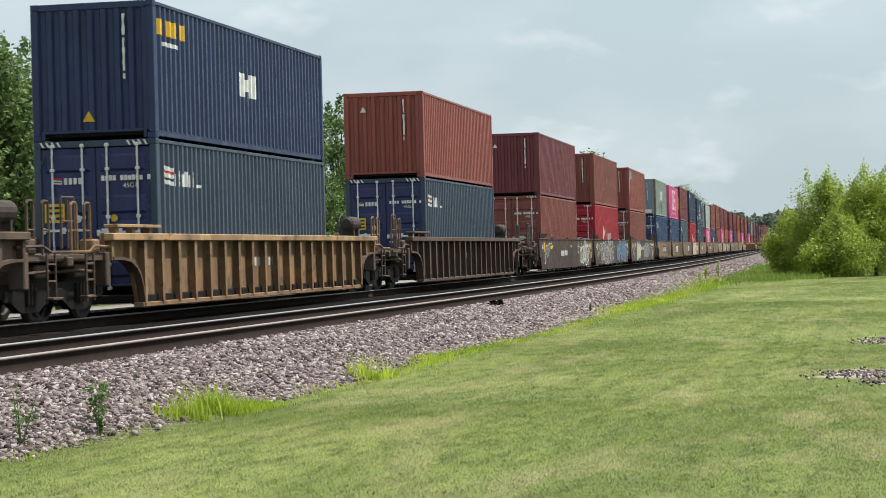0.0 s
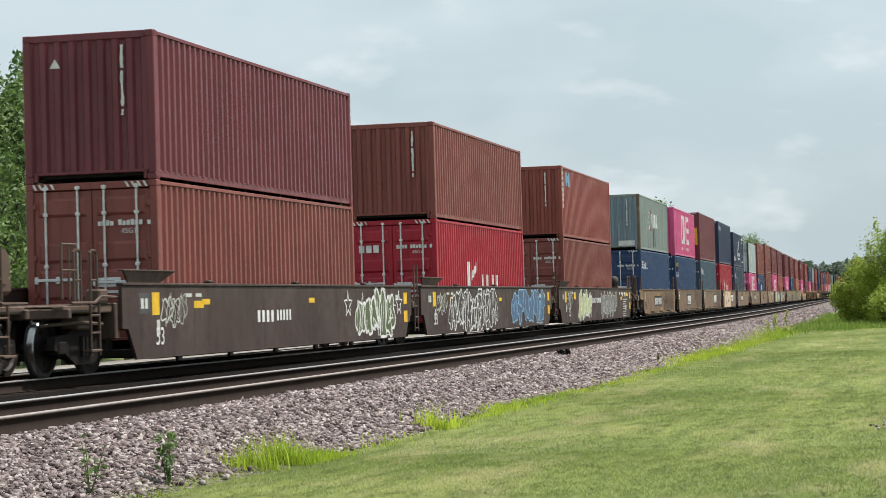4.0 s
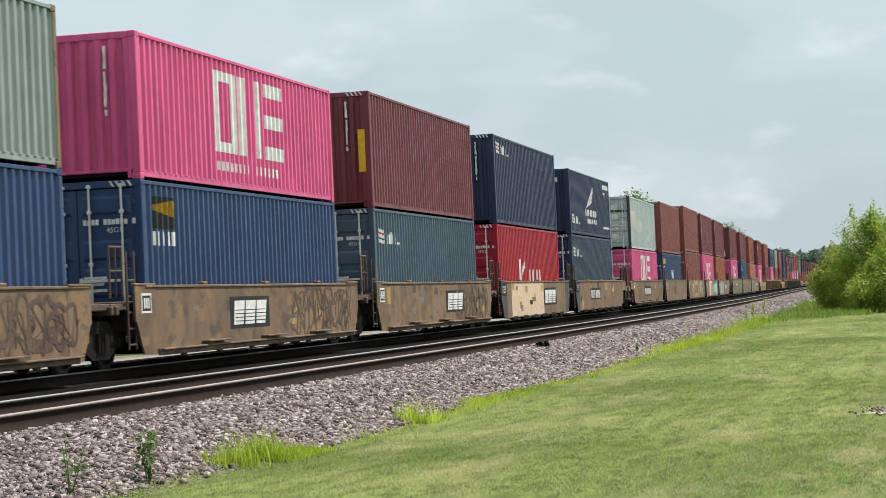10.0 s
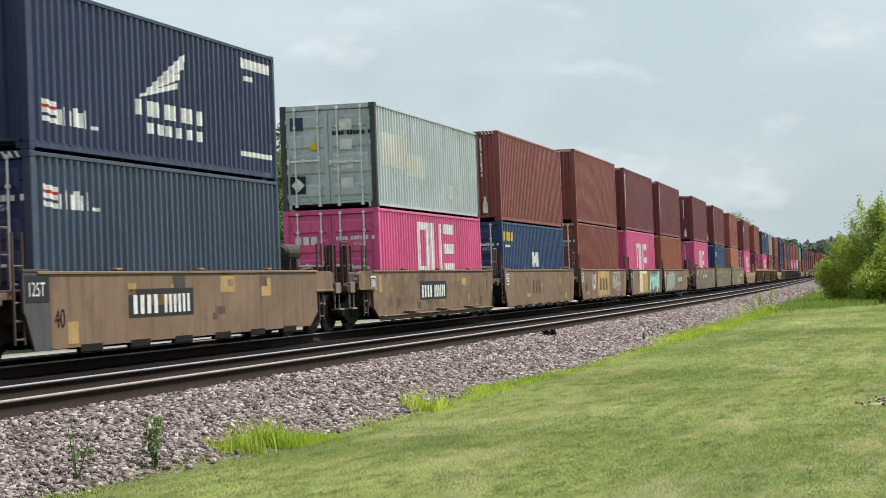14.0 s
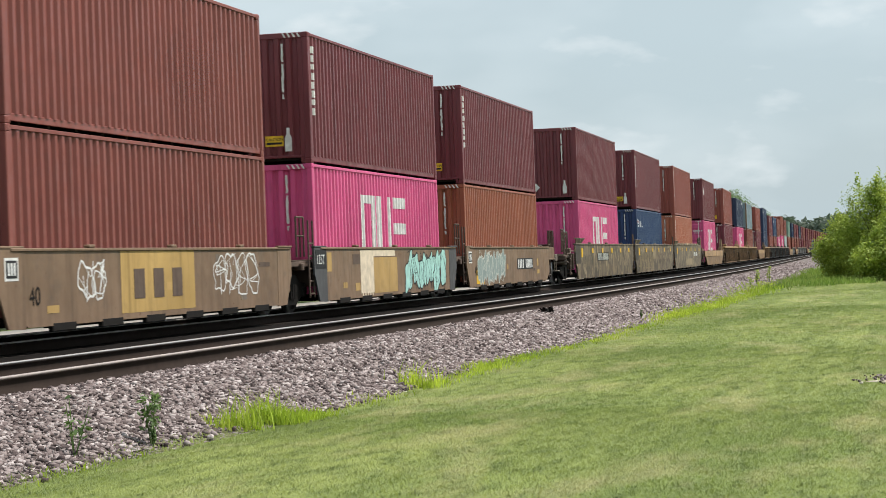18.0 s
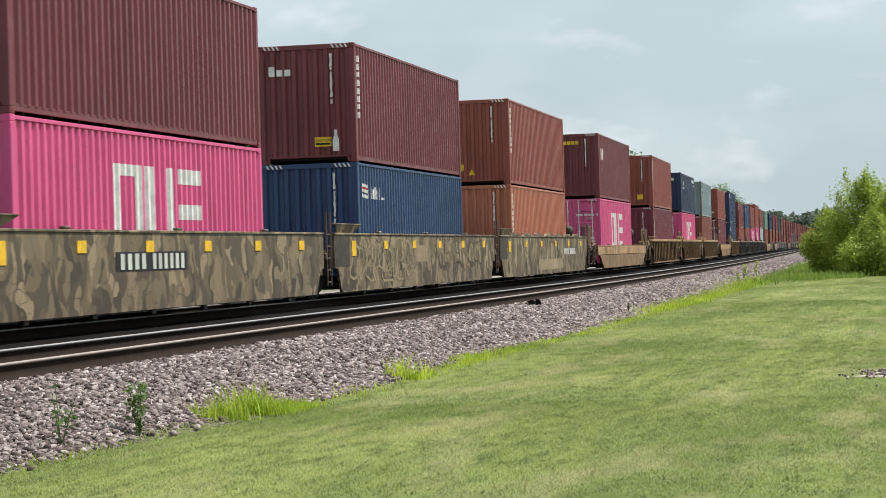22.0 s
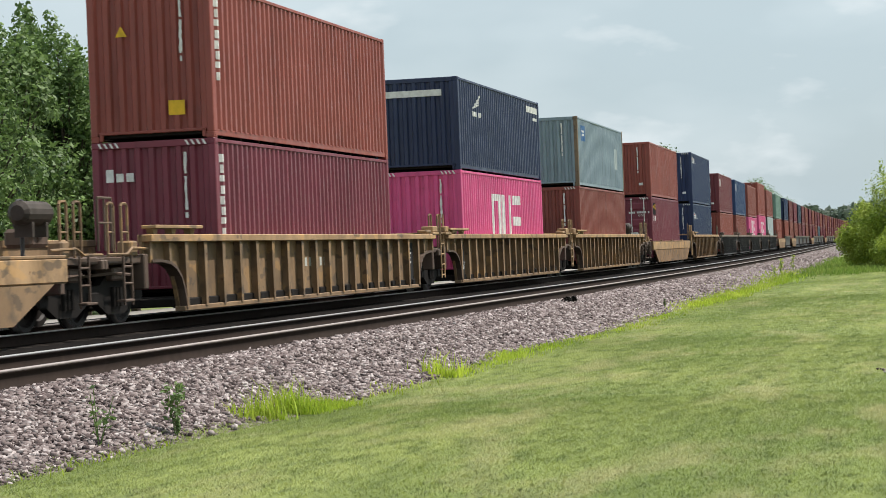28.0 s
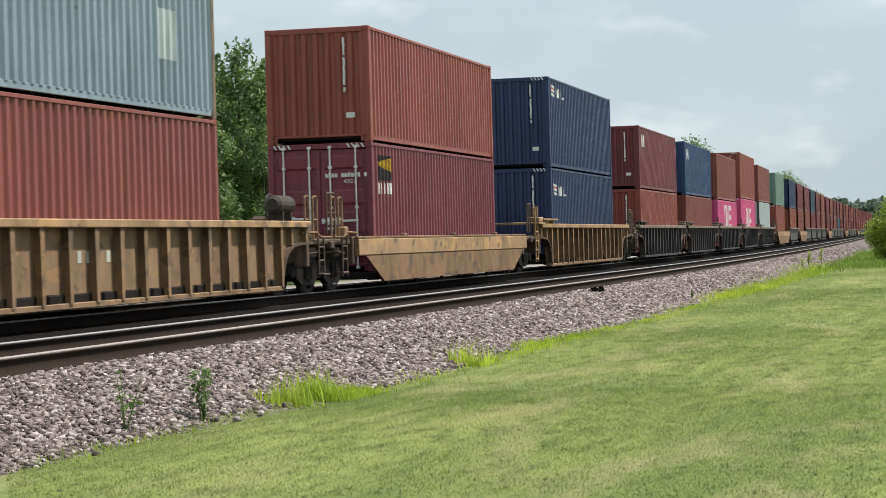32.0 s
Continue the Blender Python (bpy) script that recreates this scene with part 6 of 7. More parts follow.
def stroke(bm, pts, w, y):
    """A painted brush line on a car's side: a flat ribbon."""
    pv = None
    for i, (x, z) in enumerate(pts):
        p, q = pts[max(0, i - 1)], pts[min(len(pts) - 1, i + 1)]
        dx, dz = q[0] - p[0], q[1] - p[1]
        n = math.hypot(dx, dz) or 1
        a = (bm.verts.new((x - dz / n * w, y, z + dx / n * w)), bm.verts.new((x + dz / n * w, y, z - dx / n * w)))
        if pv:
            bm.faces.new((pv[0], pv[1], a[1], a[0]))
        pv = a


def curl(rng, x0, x1, z0, z1, n):
    """A loose hand-drawn line through n random places."""
    p = [(rng.uniform(x0, x1), rng.uniform(z0, z1)) for _ in range(n)]
    out = []
    for k in range(len(p) - 1):
        a, b, c, d = p[max(0, k - 1)], p[k], p[k + 1], p[min(len(p) - 1, k + 2)]
        for q in range(6):
            u = q / 6
            w = (-0.5 * u + u * u - 0.5 * u ** 3, 1 - 2.5 * u * u + 1.5 * u ** 3, 0.5 * u + 2 * u * u - 1.5 * u ** 3, -0.5 * u * u + 0.5 * u ** 3)
            out.append((sum(f * e[0] for f, e in zip(w, (a, b, c, d))), min(z1, max(z0, sum(f * e[1] for f, e in zip(w, (a, b, c, d)))))))
    return out + [p[-1]]


def graffiti(car, x0, x1, z0, z1, mat, seed, n=9, w=0.025, label="", depth=0.0, line=None):
    """A row of sprayed letter-like shapes on the near side sheet: mat fills them, line (or mat alone) draws outlines, curls and drips."""
    rng = random.Random(seed)
    step = (x1 - x0) / n
    for k in range(n):
        cx, m = x0 + (k + 0.5) * step, 34
        cz, rz, lean = (z0 + z1) / 2 + rng.uniform(-0.1, 0.1) * (z1 - z0), (z1 - z0) * rng.uniform(0.36, 0.5), rng.uniform(-0.1, 0.5)
        a1, a2, a3, p1, p2 = rng.uniform(0.1, 0.3), rng.uniform(0.08, 0.22), rng.uniform(0.02, 0.10), rng.uniform(0, 6), rng.uniform(0, 6)
        pts = []
        for i in range(m):
            a = i * math.tau / m
            r = 1 + a1 * math.sin(2 * a + p1) + a2 * math.sin(5 * a + p2) + a3 * math.sin(9 * a + p1)
            x, z = math.cos(a) * step * 0.56 * r, math.sin(a) * rz * r
            pts.append((cx + x + z * lean, min(z1, max(z0, cz + z))))
        y = -1.4345 - depth - 0.0007 * k
        if line is not None:
            bm = bmesh.new()
            c = bm.verts.new((cx, y, cz))
            ring = [bm.verts.new((x, y, z)) for x, z in pts]
            for i in range(m):
                bm.faces.new((ring[i], ring[(i + 1) % m], c))
            part("graffiti", bm, mat, car, label or "sprayed bulging graffiti")
        bm = bmesh.new()
        stroke(bm, pts + pts[:2], w * rng.uniform(0.6, 1.0), y - 0.0004)
        for q in range(1 if line else 2):
            stroke(bm, curl(rng, cx - step * 0.6, cx + step * 0.6, z0 + 0.1, z1, rng.randint(4, 6)), w * rng.uniform(0.25, 0.6), y - 0.0005)
        if rng.random() < 0.75:
            x = cx + rng.uniform(-0.25, 0.25) * step
            stroke(bm, [(x, cz + rz * 0.5), (x + rng.uniform(-0.1, 0.1), cz), (x + rng.uniform(-0.2, 0.1), z0 + rng.uniform(0, 0.15))], w * 0.7, y - 0.0005)
        part("graffiti", bm, line or mat, car)


def stencils(car, L):
    """Small stencilled data blocks and reflectors near the ends of a flat car side."""
    r = L / 2
    for x, z, w, h, mat in ((r - 0.75, 1.0, 0.34, 0.28, YELLOW_MARK), (r - 0.75, 0.56, 0.34, 0.28, YELLOW_MARK), (r - 3.5, 0.95, 0.4, 0.13, YELLOW_MARK), (-r + 1.3, 0.92, 0.34, 0.38, YELLOW_MARK), (-r + 3.3, 1.02, 0.5, 0.13, YELLOW_MARK),
                            (-r + 0.72, 0.95, 0.5, 0.34, END_GREY), (-r + 1.5, 0.58, 0.14, 0.26, CREAM)):
        panel(car, x, x + w, z, z + h, mat, "reflector" if mat is YELLOW_MARK else "stencil_block", "", 0.003)
    for k in range(3):
        panel(car, r - 3.0 + k * 0.75, r - 2.72 + k * 0.75, 1.1, 1.23, CREAM, "lettering_bar", "", 0.003)
        panel(car, r - 2.9, r - 1.8 - 0.2 * (k % 2), 0.45 - 0.09 * k, 0.475 - 0.09 * k, CREAM, "lettering_bar", "", 0.003)
    for k in range(5):
        panel(car, r - 2.8, r - 1.5 - 0.25 * (k % 3), 0.96 - 0.1 * k, 0.995 - 0.1 * k, CREAM, "lettering_bar", "", 0.003)
    for k in range(2):
        panel(car, -r + 0.8 + k * 0.18, -r + 0.92 + k * 0.18, 1.03, 1.2, CREAM, "number_bar", "", 0.006)
        panel(car, -r + 2.9 + 0.5 * k, -r + 3.2 + 0.5 * k, 1.22, 1.28, CREAM, "lettering_bar", "", 0.003)
    graffiti(car, -r + 1.8, -r + 2.9, 0.7, 1.3, CREAM, int(L * 7), 3, 0.016, "thin pale sprayed scribble")


def panel(car, x0, x1, z0, z1, mat, name="sign_panel", label="", proud=0.004):
    bm = bmesh.new()
    box(bm, x0, x1, -1.43 - proud, -1.429, z0, z1)
    part(name, bm, mat, car, label)


def bars(car, x0, x1, z0, z1, n, mat=None, proud=0.008):
    w = (x1 - x0) / n
    for k in range(n):
        bm = bmesh.new()
        box(bm, x0 + k * w + w * 0.18, x0 + k * w + w * 0.72, -1.43 - proud, -1.429, z0, z1)
        part("lettering_bar", bm, mat or WHITE_MARK, car)


def lettering(car, text, x, z, size, mat=None, y=-1.438):
    """Readable words on a car's near side."""
    cu = bpy.data.curves.new("lettering", "FONT")
    cu.body, cu.size = text, size
    ob = bpy.data.objects.new("lettering_source", cu)
    scene.collection.objects.link(ob)
    me = bpy.data.meshes.new_from_object(ob.evaluated_get(bpy.context.evaluated_depsgraph_get()))
    bpy.data.objects.remove(ob)
    me.materials.clear()
    me.materials.append(mat or WHITE_MARK)
    part("lettering", me, None, car, at=pose(x, y, z, 90, 0, 0))


# ---- the train ----
# near end of the containers at 0 s; upper colour, height, end, marks; lower likewise; car kind, colour, sill from, sill to
B, S = HIGH, STD
UNITS = [
    (14.9, ("navy", S, "b", ()), ("slate", B, "d", ()), "ribbed", "umber", 11.8, 30.4, 1.6, 1.9),
    (36.94, ("navy", S, "b", ("yellow_logo", "square", "tri_low")), ("slate", B, "d", ("stripes", "flag_end")), "ribbed", "ochre", 33.95, 53.5, 1.9, 1.8),
    (60.98, ("brick", S, "b", ("wtri",)), ("slate", B, "d", ("stripes", "flag_end")), "ribbed", "umber", 57.85, 77.6, 1.8, 1.8),
    (84.95, ("maroon", S, "b", ("wtri",)), ("brown", B, "d", ()), "plate", "smoke", 82.75, 101.4, 2.0, 0.5),
    (105.2, ("brown", S, "b", ()), ("red", B, "d", ("kay",)), "plate", "smoke", 102.4, 121.1, 0.5, 0.6),
    (125.2, ("brick", S, "b", ("square_top", "vertical", "tri")), ("brown", B, "d", ()), "plate", "smoke", 122.6, 141.8, 0.6, 2.0),
    (147.5, ("grey", S, "b", ("ring",)), ("blue", B, "d", ("stripes",)), "smooth", "drab", 146.3, 160.0, 2.2, 1.2),
    (163.05, ("pink", S, "b", ("three", "caption")), ("blue", B, "d", ("flag",)), "smooth", "drab", 162.5, 176.0, 1.2, 1.25),
    (178.75, ("maroon", B, "b", ("tall",)), ("teal", B, "d", ("stripes",)), "smooth", "drab", 178.4, 191.9, 1.25, 1.2),
    (194.6, ("ink", B, "b", ("stripes_top",)), ("red", B, "d", ("kay",)), "smooth", "taupe", 194.2, 207.6, 1.2, 1.2),
    (210.4, ("ink", S, "b", ("wing", "stripes_low")), ("slate", B, "d", ("stripes",)), "smooth", "taupe", 210.0, 224.4, 1.2, 2.1),
    (230.65, ("silver", S, "d", ("patches",)), ("pink", S, "d", ("three_low",)), "smooth", "drab", 229.1, 243.2, 2.1, 1.3),
    (246.3, ("brown", B, "b", ("bottle", "vertical_end")), ("blue", S, "d", ("yellow_logo", "square")), "smooth", "taupe", 245.8, 259.2, 1.3, 1.3),
    (262.15, ("brown", B, "b", ("yel_low",)), ("brown", B, "d", ()), "smooth", "taupe", 261.7, 275.1, 1.3, 1.2),
    (277.7, ("maroon", B, "b", ("bottle", "wide", "vertical")), ("pink", B, "b", ("three",)), "smooth", "taupe", 277.4, 290.9, 1.2, 1.1),
    (293.4, ("maroon", B, "b", ("wide", "vertical")), ("rust", B, "b", ()), "smooth", "taupe", 292.9, 306.6, 1.1, 2.2),
    (315.55, ("maroon", B, "b", ("bottle", "diamond")), ("pink", B, "b", ("three",)), "camo", "olive", 312.9, 331.4, 2.2, 0.5),
    (335.35, ("maroon", B, "b", ("bottle", "wide", "tex", "vertical")), ("blue", B, "b", ("stripes",)), "camo", "olive", 332.3, 351.3, 0.5, 0.5),
    (355.75, ("brick", B, "b", ("yel_low", "tri_low", "vertical")), ("salmon", B, "b", ("wtri", "vertical")), "camo", "olive", 352.3, 372.1, 0.5, 1.8),
    (378.7, ("maroon", B, "b", ("ylogo", "yplate", "square_white")), ("pink", B, "d", ("three",)), "taper", "tan", 375.6, 395.4, 1.7, 1.6),
    (402.7, ("brick", B, "b", ("yel", "tri", "vertical")), ("wine", B, "b", ("tex", "vertical")), "ribbed", "tan", 398.8, 418.4, 1.8, 0.7),
    (422.65, ("ink", S, "b", ("wing_small",)), ("pink", B, "b", ("three",)), "ribbed", "tan", 419.8, 438.2, 0.7, 0.9),
    (442.75, ("steel", S, "b", ("square_blue", "patch")), ("brown", B, "b", ("tri",)), "ribbed", "tan", 440.0, 459.4, 0.9, 1.6),
    (464.6, ("brick", S, "b", ("white_low",)), ("wine", B, "d", ("flag",)), "taper", "ochre", 462.6, 479.8, 1.6, 1.2),
    (485.1, ("navy", B, "b", ("stripes_top", "white_low")), ("navy", B, "b", ("stripes",)), "ribbed", "tan", 482.3, 499.7, 1.3, 1.4),
    (504.7, ("maroon", S, "b", ("square_white", "white_low")), ("brick", S, "b", ()), "ribbed", "coal", 502.6, 518.2, 1.5, 0.5),
    (520.6, ("blue", S, "b", ("square_white",)), ("brown", S, "b", ()), "ribbed", "coal", 519.2, 533.8, 0.5, 0.5),
    (536.3, ("brown", S, "b", ()), ("pink", S, "b", ("three_low",)), "ribbed", "coal", 534.8, 549.4, 0.5, 0.5),
    (552.0, ("brick", B, "b", ()), ("pink", B, "b", ("three",)), "ribbed", "coal", 550.4, 565.2, 0.5, 0.5),
    (568.0, ("brown", S, "b", ()), ("silver", B, "b", ()), "ribbed", "coal", 566.2, 582.5, 0.5, 1.3),
    (588.5, ("green", S, "b", ()), ("brick", B, "b", ()), "taper", "ochre", 586.0, 603.5, 1.3, 1.3),
    (609.5, ("navy", S, "b", ()), ("brick", B, "b", ()), "ribbed", "coal", 607.0, 623.2, 1.3, 0.5),
]
# upper and lower colours; muted reds and browns stand in for distance haze
FAR_HAZED_COLOURS = (("maroon", "brown"), ("wine", "brown"), ("slate", "maroon"), ("maroon", "wine"), ("brown", "brown"), ("wine", "maroon"), ("brown", "wine"), ("maroon", "brown"), ("wine", "teal"), ("brown", "maroon"), ("maroon", "wine"),
               ("brown", "brown"), ("wine", "maroon"), ("brown", "maroon"), ("maroon", "wine"), ("brown", "wine"), ("maroon", "brown"), ("maroon", "brown"), ("wine", "brown"), ("maroon", "wine"), ("brown", "maroon"), ("wine", "brown"), ("brown", "maroon"))
WORDS = {"navy": "dark navy blue", "ink": "blackish navy blue", "slate": "slate blue-grey", "brick": "brick red", "maroon": "dark maroon", "brown": "reddish brown", "red": "bright red", "grey": "weathered grey", "blue": "deep blue", "pink": "magenta pink", "teal": "dark teal-blue",
         "silver": "pale silver-grey", "rust": "orange-brown", "salmon": "pale orange", "wine": "wine red", "steel": "pale steel-blue", "green": "pale green"}
CAR_WORDS = {"ribbed": "ribbed-sided", "plate": "smooth-sided graffiti-covered", "smooth": "flat-sided weathered", "camo": "patchwork-painted", "taper": "tapered-sided"}
CAR_COLOURS = {"ochre": "ochre yellow", "umber": "dark brown", "smoke": "sooty brown", "tan": "dirty tan", "drab": "rust-stained brown", "taupe": "dusty taupe-brown", "olive": "olive and grey patched", "coal": "black"}
MOVERS = []


def build_train():
    units = list(UNITS)
    s = 625.3
    for k, (u, w) in enumerate(FAR_HAZED_COLOURS):
        units.append((s, (u, S, "b", ()), (w, B, "b", ()), "ribbed" if k % 5 else "taper", "coal" if k % 5 else "ochre", s - 1.3, s + 13.4, 0.6, 0.6))
        s += 15.9 if (k + 1) % 5 else 19.5
    for i, (s0, up, low, kind, colour, a, b, front, rear) in enumerate(units):
        detail = 2 if s0 < 600 else 0
        label = "%s %s well car loaded with stacked containers" % (CAR_COLOURS[colour], CAR_WORDS[kind])
        car = build_car(kind, colour, b - a, front, rear, label, detail, i in (9, 10, 14), 7 if i == 18 else 3)
        MOVERS.append((car, (a + b) / 2, 0.0))
        L = b - a
        prev_gap = a - units[i - 1][6] if i else 3
        next_gap = units[i + 1][5] - b if i + 1 < len(units) else 3
        build_bogie(car, -L / 2 - (prev_gap / 2 if prev_gap < 2.9 else 0.75))
        if next_gap >= 2.9:
            build_bogie(car, L / 2 + 0.75)
        dress_car(car, i, kind, colour, L, s0 + HALF - (a + b) / 2)
        z = 0.36
        for which, (col, h, end, marks) in (("lower", low), ("upper", up)):
            text = "%s corrugated steel shipping container, %s of a stacked pair" % (WORDS[col], which)
            if end == "d":
                text = "%s corrugated container with lock-rod doors, %s of a pair" % (WORDS[col], which)
            c = build_container(col, h, end, text, 1 if detail else 0, i * 2 + (which == "upper"), marks)
            MOVERS.append((c, s0 + HALF, z))
            z += h


OCHRE_PATCH = paint("faded_ochre_patch", (0.34, 0.22, 0.08), 0.1, 0.3, 0.5, 0.7)
GREY_SPRAY = plain("grey_sprayed_paint", (0.06, 0.055, 0.05), 0.7)


def dress_car(car, i, kind, colour, L, shift):
    """Signs, numbers, patches and sprayed paint of single cars; shift: the containers' middle on the car."""
    if i >= len(UNITS):
        return
    near = UNITS[i][0]
    f = lambda s: s - near - HALF + shift
    if kind == "plate":
        stencils(car, L)
    if i == 3:
        graffiti(car, 4.4, 7.6, 0.25, 1.4, plain("olive_graffiti_paint", (0.10, 0.13, 0.06), 0.7), 31, 5, 0.04, "bold white-outlined olive graffiti", line=WHITE_MARK)
        for x in (3.7, 8.1):
            star = [(x + 0.32 * (1 if k % 2 else 0.4) * math.sin(k * math.pi / 5), 1.02 - 0.3 * (1 if k % 2 else 0.4) * math.cos(k * math.pi / 5)) for k in range(10)]
            bm = bmesh.new()
            stroke(bm, star + star[:2], 0.028, -1.437)
            part("graffiti", bm, WHITE_MARK, car, "white sprayed star")
        bars(car, -2.6, -1.5, 0.72, 0.95, 4)
        bars(car, -1.4, -0.4, 0.74, 0.95, 5)
        panel(car, -5.6, -5.2, 1.08, 1.18, YELLOW_MARK)
        panel(car, 0.8, 1.2, 1.08, 1.18, YELLOW_MARK)
        lettering(car, "53", -7.9, 0.42, 0.42)
    elif i == 4:
        graffiti(car, f(105.6), f(111.9), 0.22, 1.38, GREY_SPRAY, 7, 11, 0.03, line=WHITE_MARK)
        graffiti(car, f(114.2), f(119.7), 0.25, 1.36, plain("blue_graffiti_paint", (0.075, 0.13, 0.21), 0.6), 12, 6, 0.022, "faded blue sprayed graffiti", line=BLUE_MARK)
        panel(car, f(112.2), f(112.6), 1.02, 1.12, YELLOW_MARK)
        lettering(car, "53", -8.0, 0.45, 0.42)
    elif i == 5:
        graffiti(car, f(127.0), f(130.0), 0.25, 1.36, plain("lime_graffiti_paint", (0.42, 0.46, 0.22), 0.6), 17, 4, 0.03, "pale yellow sprayed graffiti", line=WHITE_MARK)
        graffiti(car, f(132.6), f(137.0), 0.25, 1.3, plain("grey_graffiti_paint", (0.17, 0.165, 0.16), 0.6), 18, 6, 0.022, "grey sprayed graffiti", line=CREAM)
        lettering(car, "53", f(124.7), 0.42, 0.42)
        bars(car, f(130.1), f(131.2), 0.86, 1.06, 4)
        bars(car, f(131.4), f(132.6), 0.86, 1.06, 5)
        panel(car, f(139.9), f(140.3), 1.12, 1.26, YELLOW_MARK)
        panel(car, f(125.9), f(126.3), 1.1, 1.24, YELLOW_MARK)
        for k in range(4):
            panel(car, f(138.0) + k * 0.5, f(138.2) + k * 0.5, 1.18, 1.27, WHITE_MARK, "lettering_bar")
        for k in range(6):
            panel(car, f(139.6) + 0.25 * (k // 3), f(139.8) + 0.25 * (k // 3), 0.5 + 0.1 * (k % 3), 0.54 + 0.1 * (k % 3), CREAM, "lettering_bar")
    elif kind == "smooth":
        end = -L / 2
        if i in (9, 10, 14):
            panel(car, end - 0.42, end + 0.42, 0.94, 1.34, BLACK_MARK, "sign_panel", "black plate with white figures", 0.012)
            lettering(car, "125T", end - 0.36, 1.03, 0.3, y=-1.444)
        elif i != 6:
            panel(car, end - 0.22, end + 0.24, 0.92, 1.26, WHITE_MARK, "sign_panel", "small white-framed black plate", 0.010)
            panel(car, end - 0.18, end + 0.20, 0.96, 1.22, BLACK_MARK, "sign_panel", "", 0.013)
            for k in range(3):
                panel(car, end - 0.12 + k * 0.1, end - 0.06 + k * 0.1, 1.0, 1.18, WHITE_MARK, "number_bar", "", 0.016)
        if i in (6, 8, 11, 14):
            panel(car, end + 0.50, end + 0.86, 0.86, 1.28, OCHRE_PATCH, "paint_patch", "faded orange-yellow patch", 0.003)
        # stray touch-up patches, chalked lines and a lifting hole
        rng = random.Random(300 + i)
        for k in range(7):
            x, z, w, q = rng.uniform(1.2, L - 1.4), rng.uniform(0.35, 1.15), rng.uniform(0.15, 0.75), rng.uniform(0.08, 0.24)
            panel(car, end + x, end + x + w, z, min(1.33, z + q), rng.choice((OCHRE_PATCH, OCHRE_PATCH, CAR["umber"], DUSTY)), "paint_patch", "", 0.0022 + 0.0002 * k)
        if i in (6, 10, 13, 15):
            lettering(car, "40", end + 0.6, 0.55, 0.4, STEEL_DARK)
        if i == 10:
            for x0, x1, z0, z1 in ((1.1, 1.5, 0.28, 0.62), (3.6, 3.95, 1.0, 1.2), (4.6, 6.0, 0.82, 1.0), (8.2, 9.0, 1.0, 1.3), (10.6, 11.2, 0.9, 1.25)):
                panel(car, end + x0, end + x1, z0, z1, OCHRE_PATCH, "paint_patch", "faded ochre patch", 0.003)
            panel(car, end + 5.7, end + 6.3, 1.1, 1.33, GREY_SPRAY, "paint_patch", "", 0.003)
        if i in (7, 8, 9):
            u = {7: (166.9, 169.35), 8: (185.6, 188.0), 9: (201.85, 204.6)}[i]
            panel(car, f(u[0]), f(u[1]), 0.55, 1.16, BLACK_MARK, "emblem_panel", "black panel with a white block emblem")
            x0, x1 = f(u[0]) + 0.2, f(u[1]) - 0.2
            w = (x1 - x0) / 3
            for k in range(3):
                bm = bmesh.new()
                plate(bm, [(x0 + k * w, 0.62), (x0 + (k + 1) * w - 0.12, 0.62), (x0 + (k + 1) * w + 0.02, 1.08), (x0 + k * w + 0.08, 1.08)], -1.438, -1.429)
                part("emblem", bm, WHITE_MARK, car, "white slanted block emblem")
            for k in range(4):
                bm = bmesh.new()
                box(bm, x0 + 0.1, x1 - 0.1, -1.4405, -1.4382, 0.68 + 0.07 * k, 0.695 + 0.07 * k)
                part("emblem_line", bm, BLACK_MARK, car)
        if i == 9:
            panel(car, f(195.5), f(201.8), 0.24, 1.36, plain("cream_overpaint", (0.62, 0.47, 0.33), 0.7), "paint_patch", "cream overpainted patch", 0.0025)
            for k, (x, z, mm) in enumerate(((196.3, 1.1, DUSTY), (198.0, 1.02, OCHRE_PATCH), (199.4, 0.7, CAR["tan"]), (197.0, 0.5, CAR["tan"]), (198.9, 0.6, BLACK_MARK), (201.2, 1.05, OCHRE_PATCH))):
                panel(car, f(x), f(x) + 0.35 + 0.2 * (k % 3), z, z + 0.15 + 0.07 * (k % 2), mm, "paint_patch")
        if i in (6, 10, 11):
            panel(car, f(near + 3.2), f(near + 6.3), 0.62, 1.1, BLACK_MARK, "number_panel", "black panel with white number bars", 0.003)
            bars(car, f(near + 3.35), f(near + 4.6), 0.68, 1.0, 4)
            bars(car, f(near + 4.8), f(near + 6.15), 0.68, 1.0, 6)
        if i in (6, 7, 8):
            graffiti(car, -L / 2 + 8.5, L / 2 - 0.6, 0.3, 1.3, CAR["umber"], 40 + i, 6, 0.045, "dark faded graffiti")
        if i == 14:
            cream = plain("cream_patch_paint", (0.66, 0.56, 0.42), 0.7)
            panel(car, f(280.7), f(281.9), 0.32, 1.33, cream, "paint_patch", "cream overpainted patch", 0.0031)
            panel(car, f(281.9), f(284.0), 1.18, 1.33, cream, "paint_patch", "", 0.0031)
            panel(car, f(281.9), f(284.2), 0.3, 1.15, OCHRE_PATCH, "paint_patch", "ochre repainted field", 0.0029)
            for k in range(5):
                bm = bmesh.new()
                x = f(280.85) + k * 0.22
                stroke(bm, [(x, 0.34), (x + 0.02, 0.30), (x, 0.24 + 0.02 * (k % 3))], 0.05, -1.4335)
                part("paint_drip", bm, cream, car)
            graffiti(car, f(285.1), f(289.7), 0.22, 1.34, TEAL_MARK, 25, 6, 0.025, "mint green sprayed graffiti", line=BLACK_MARK)
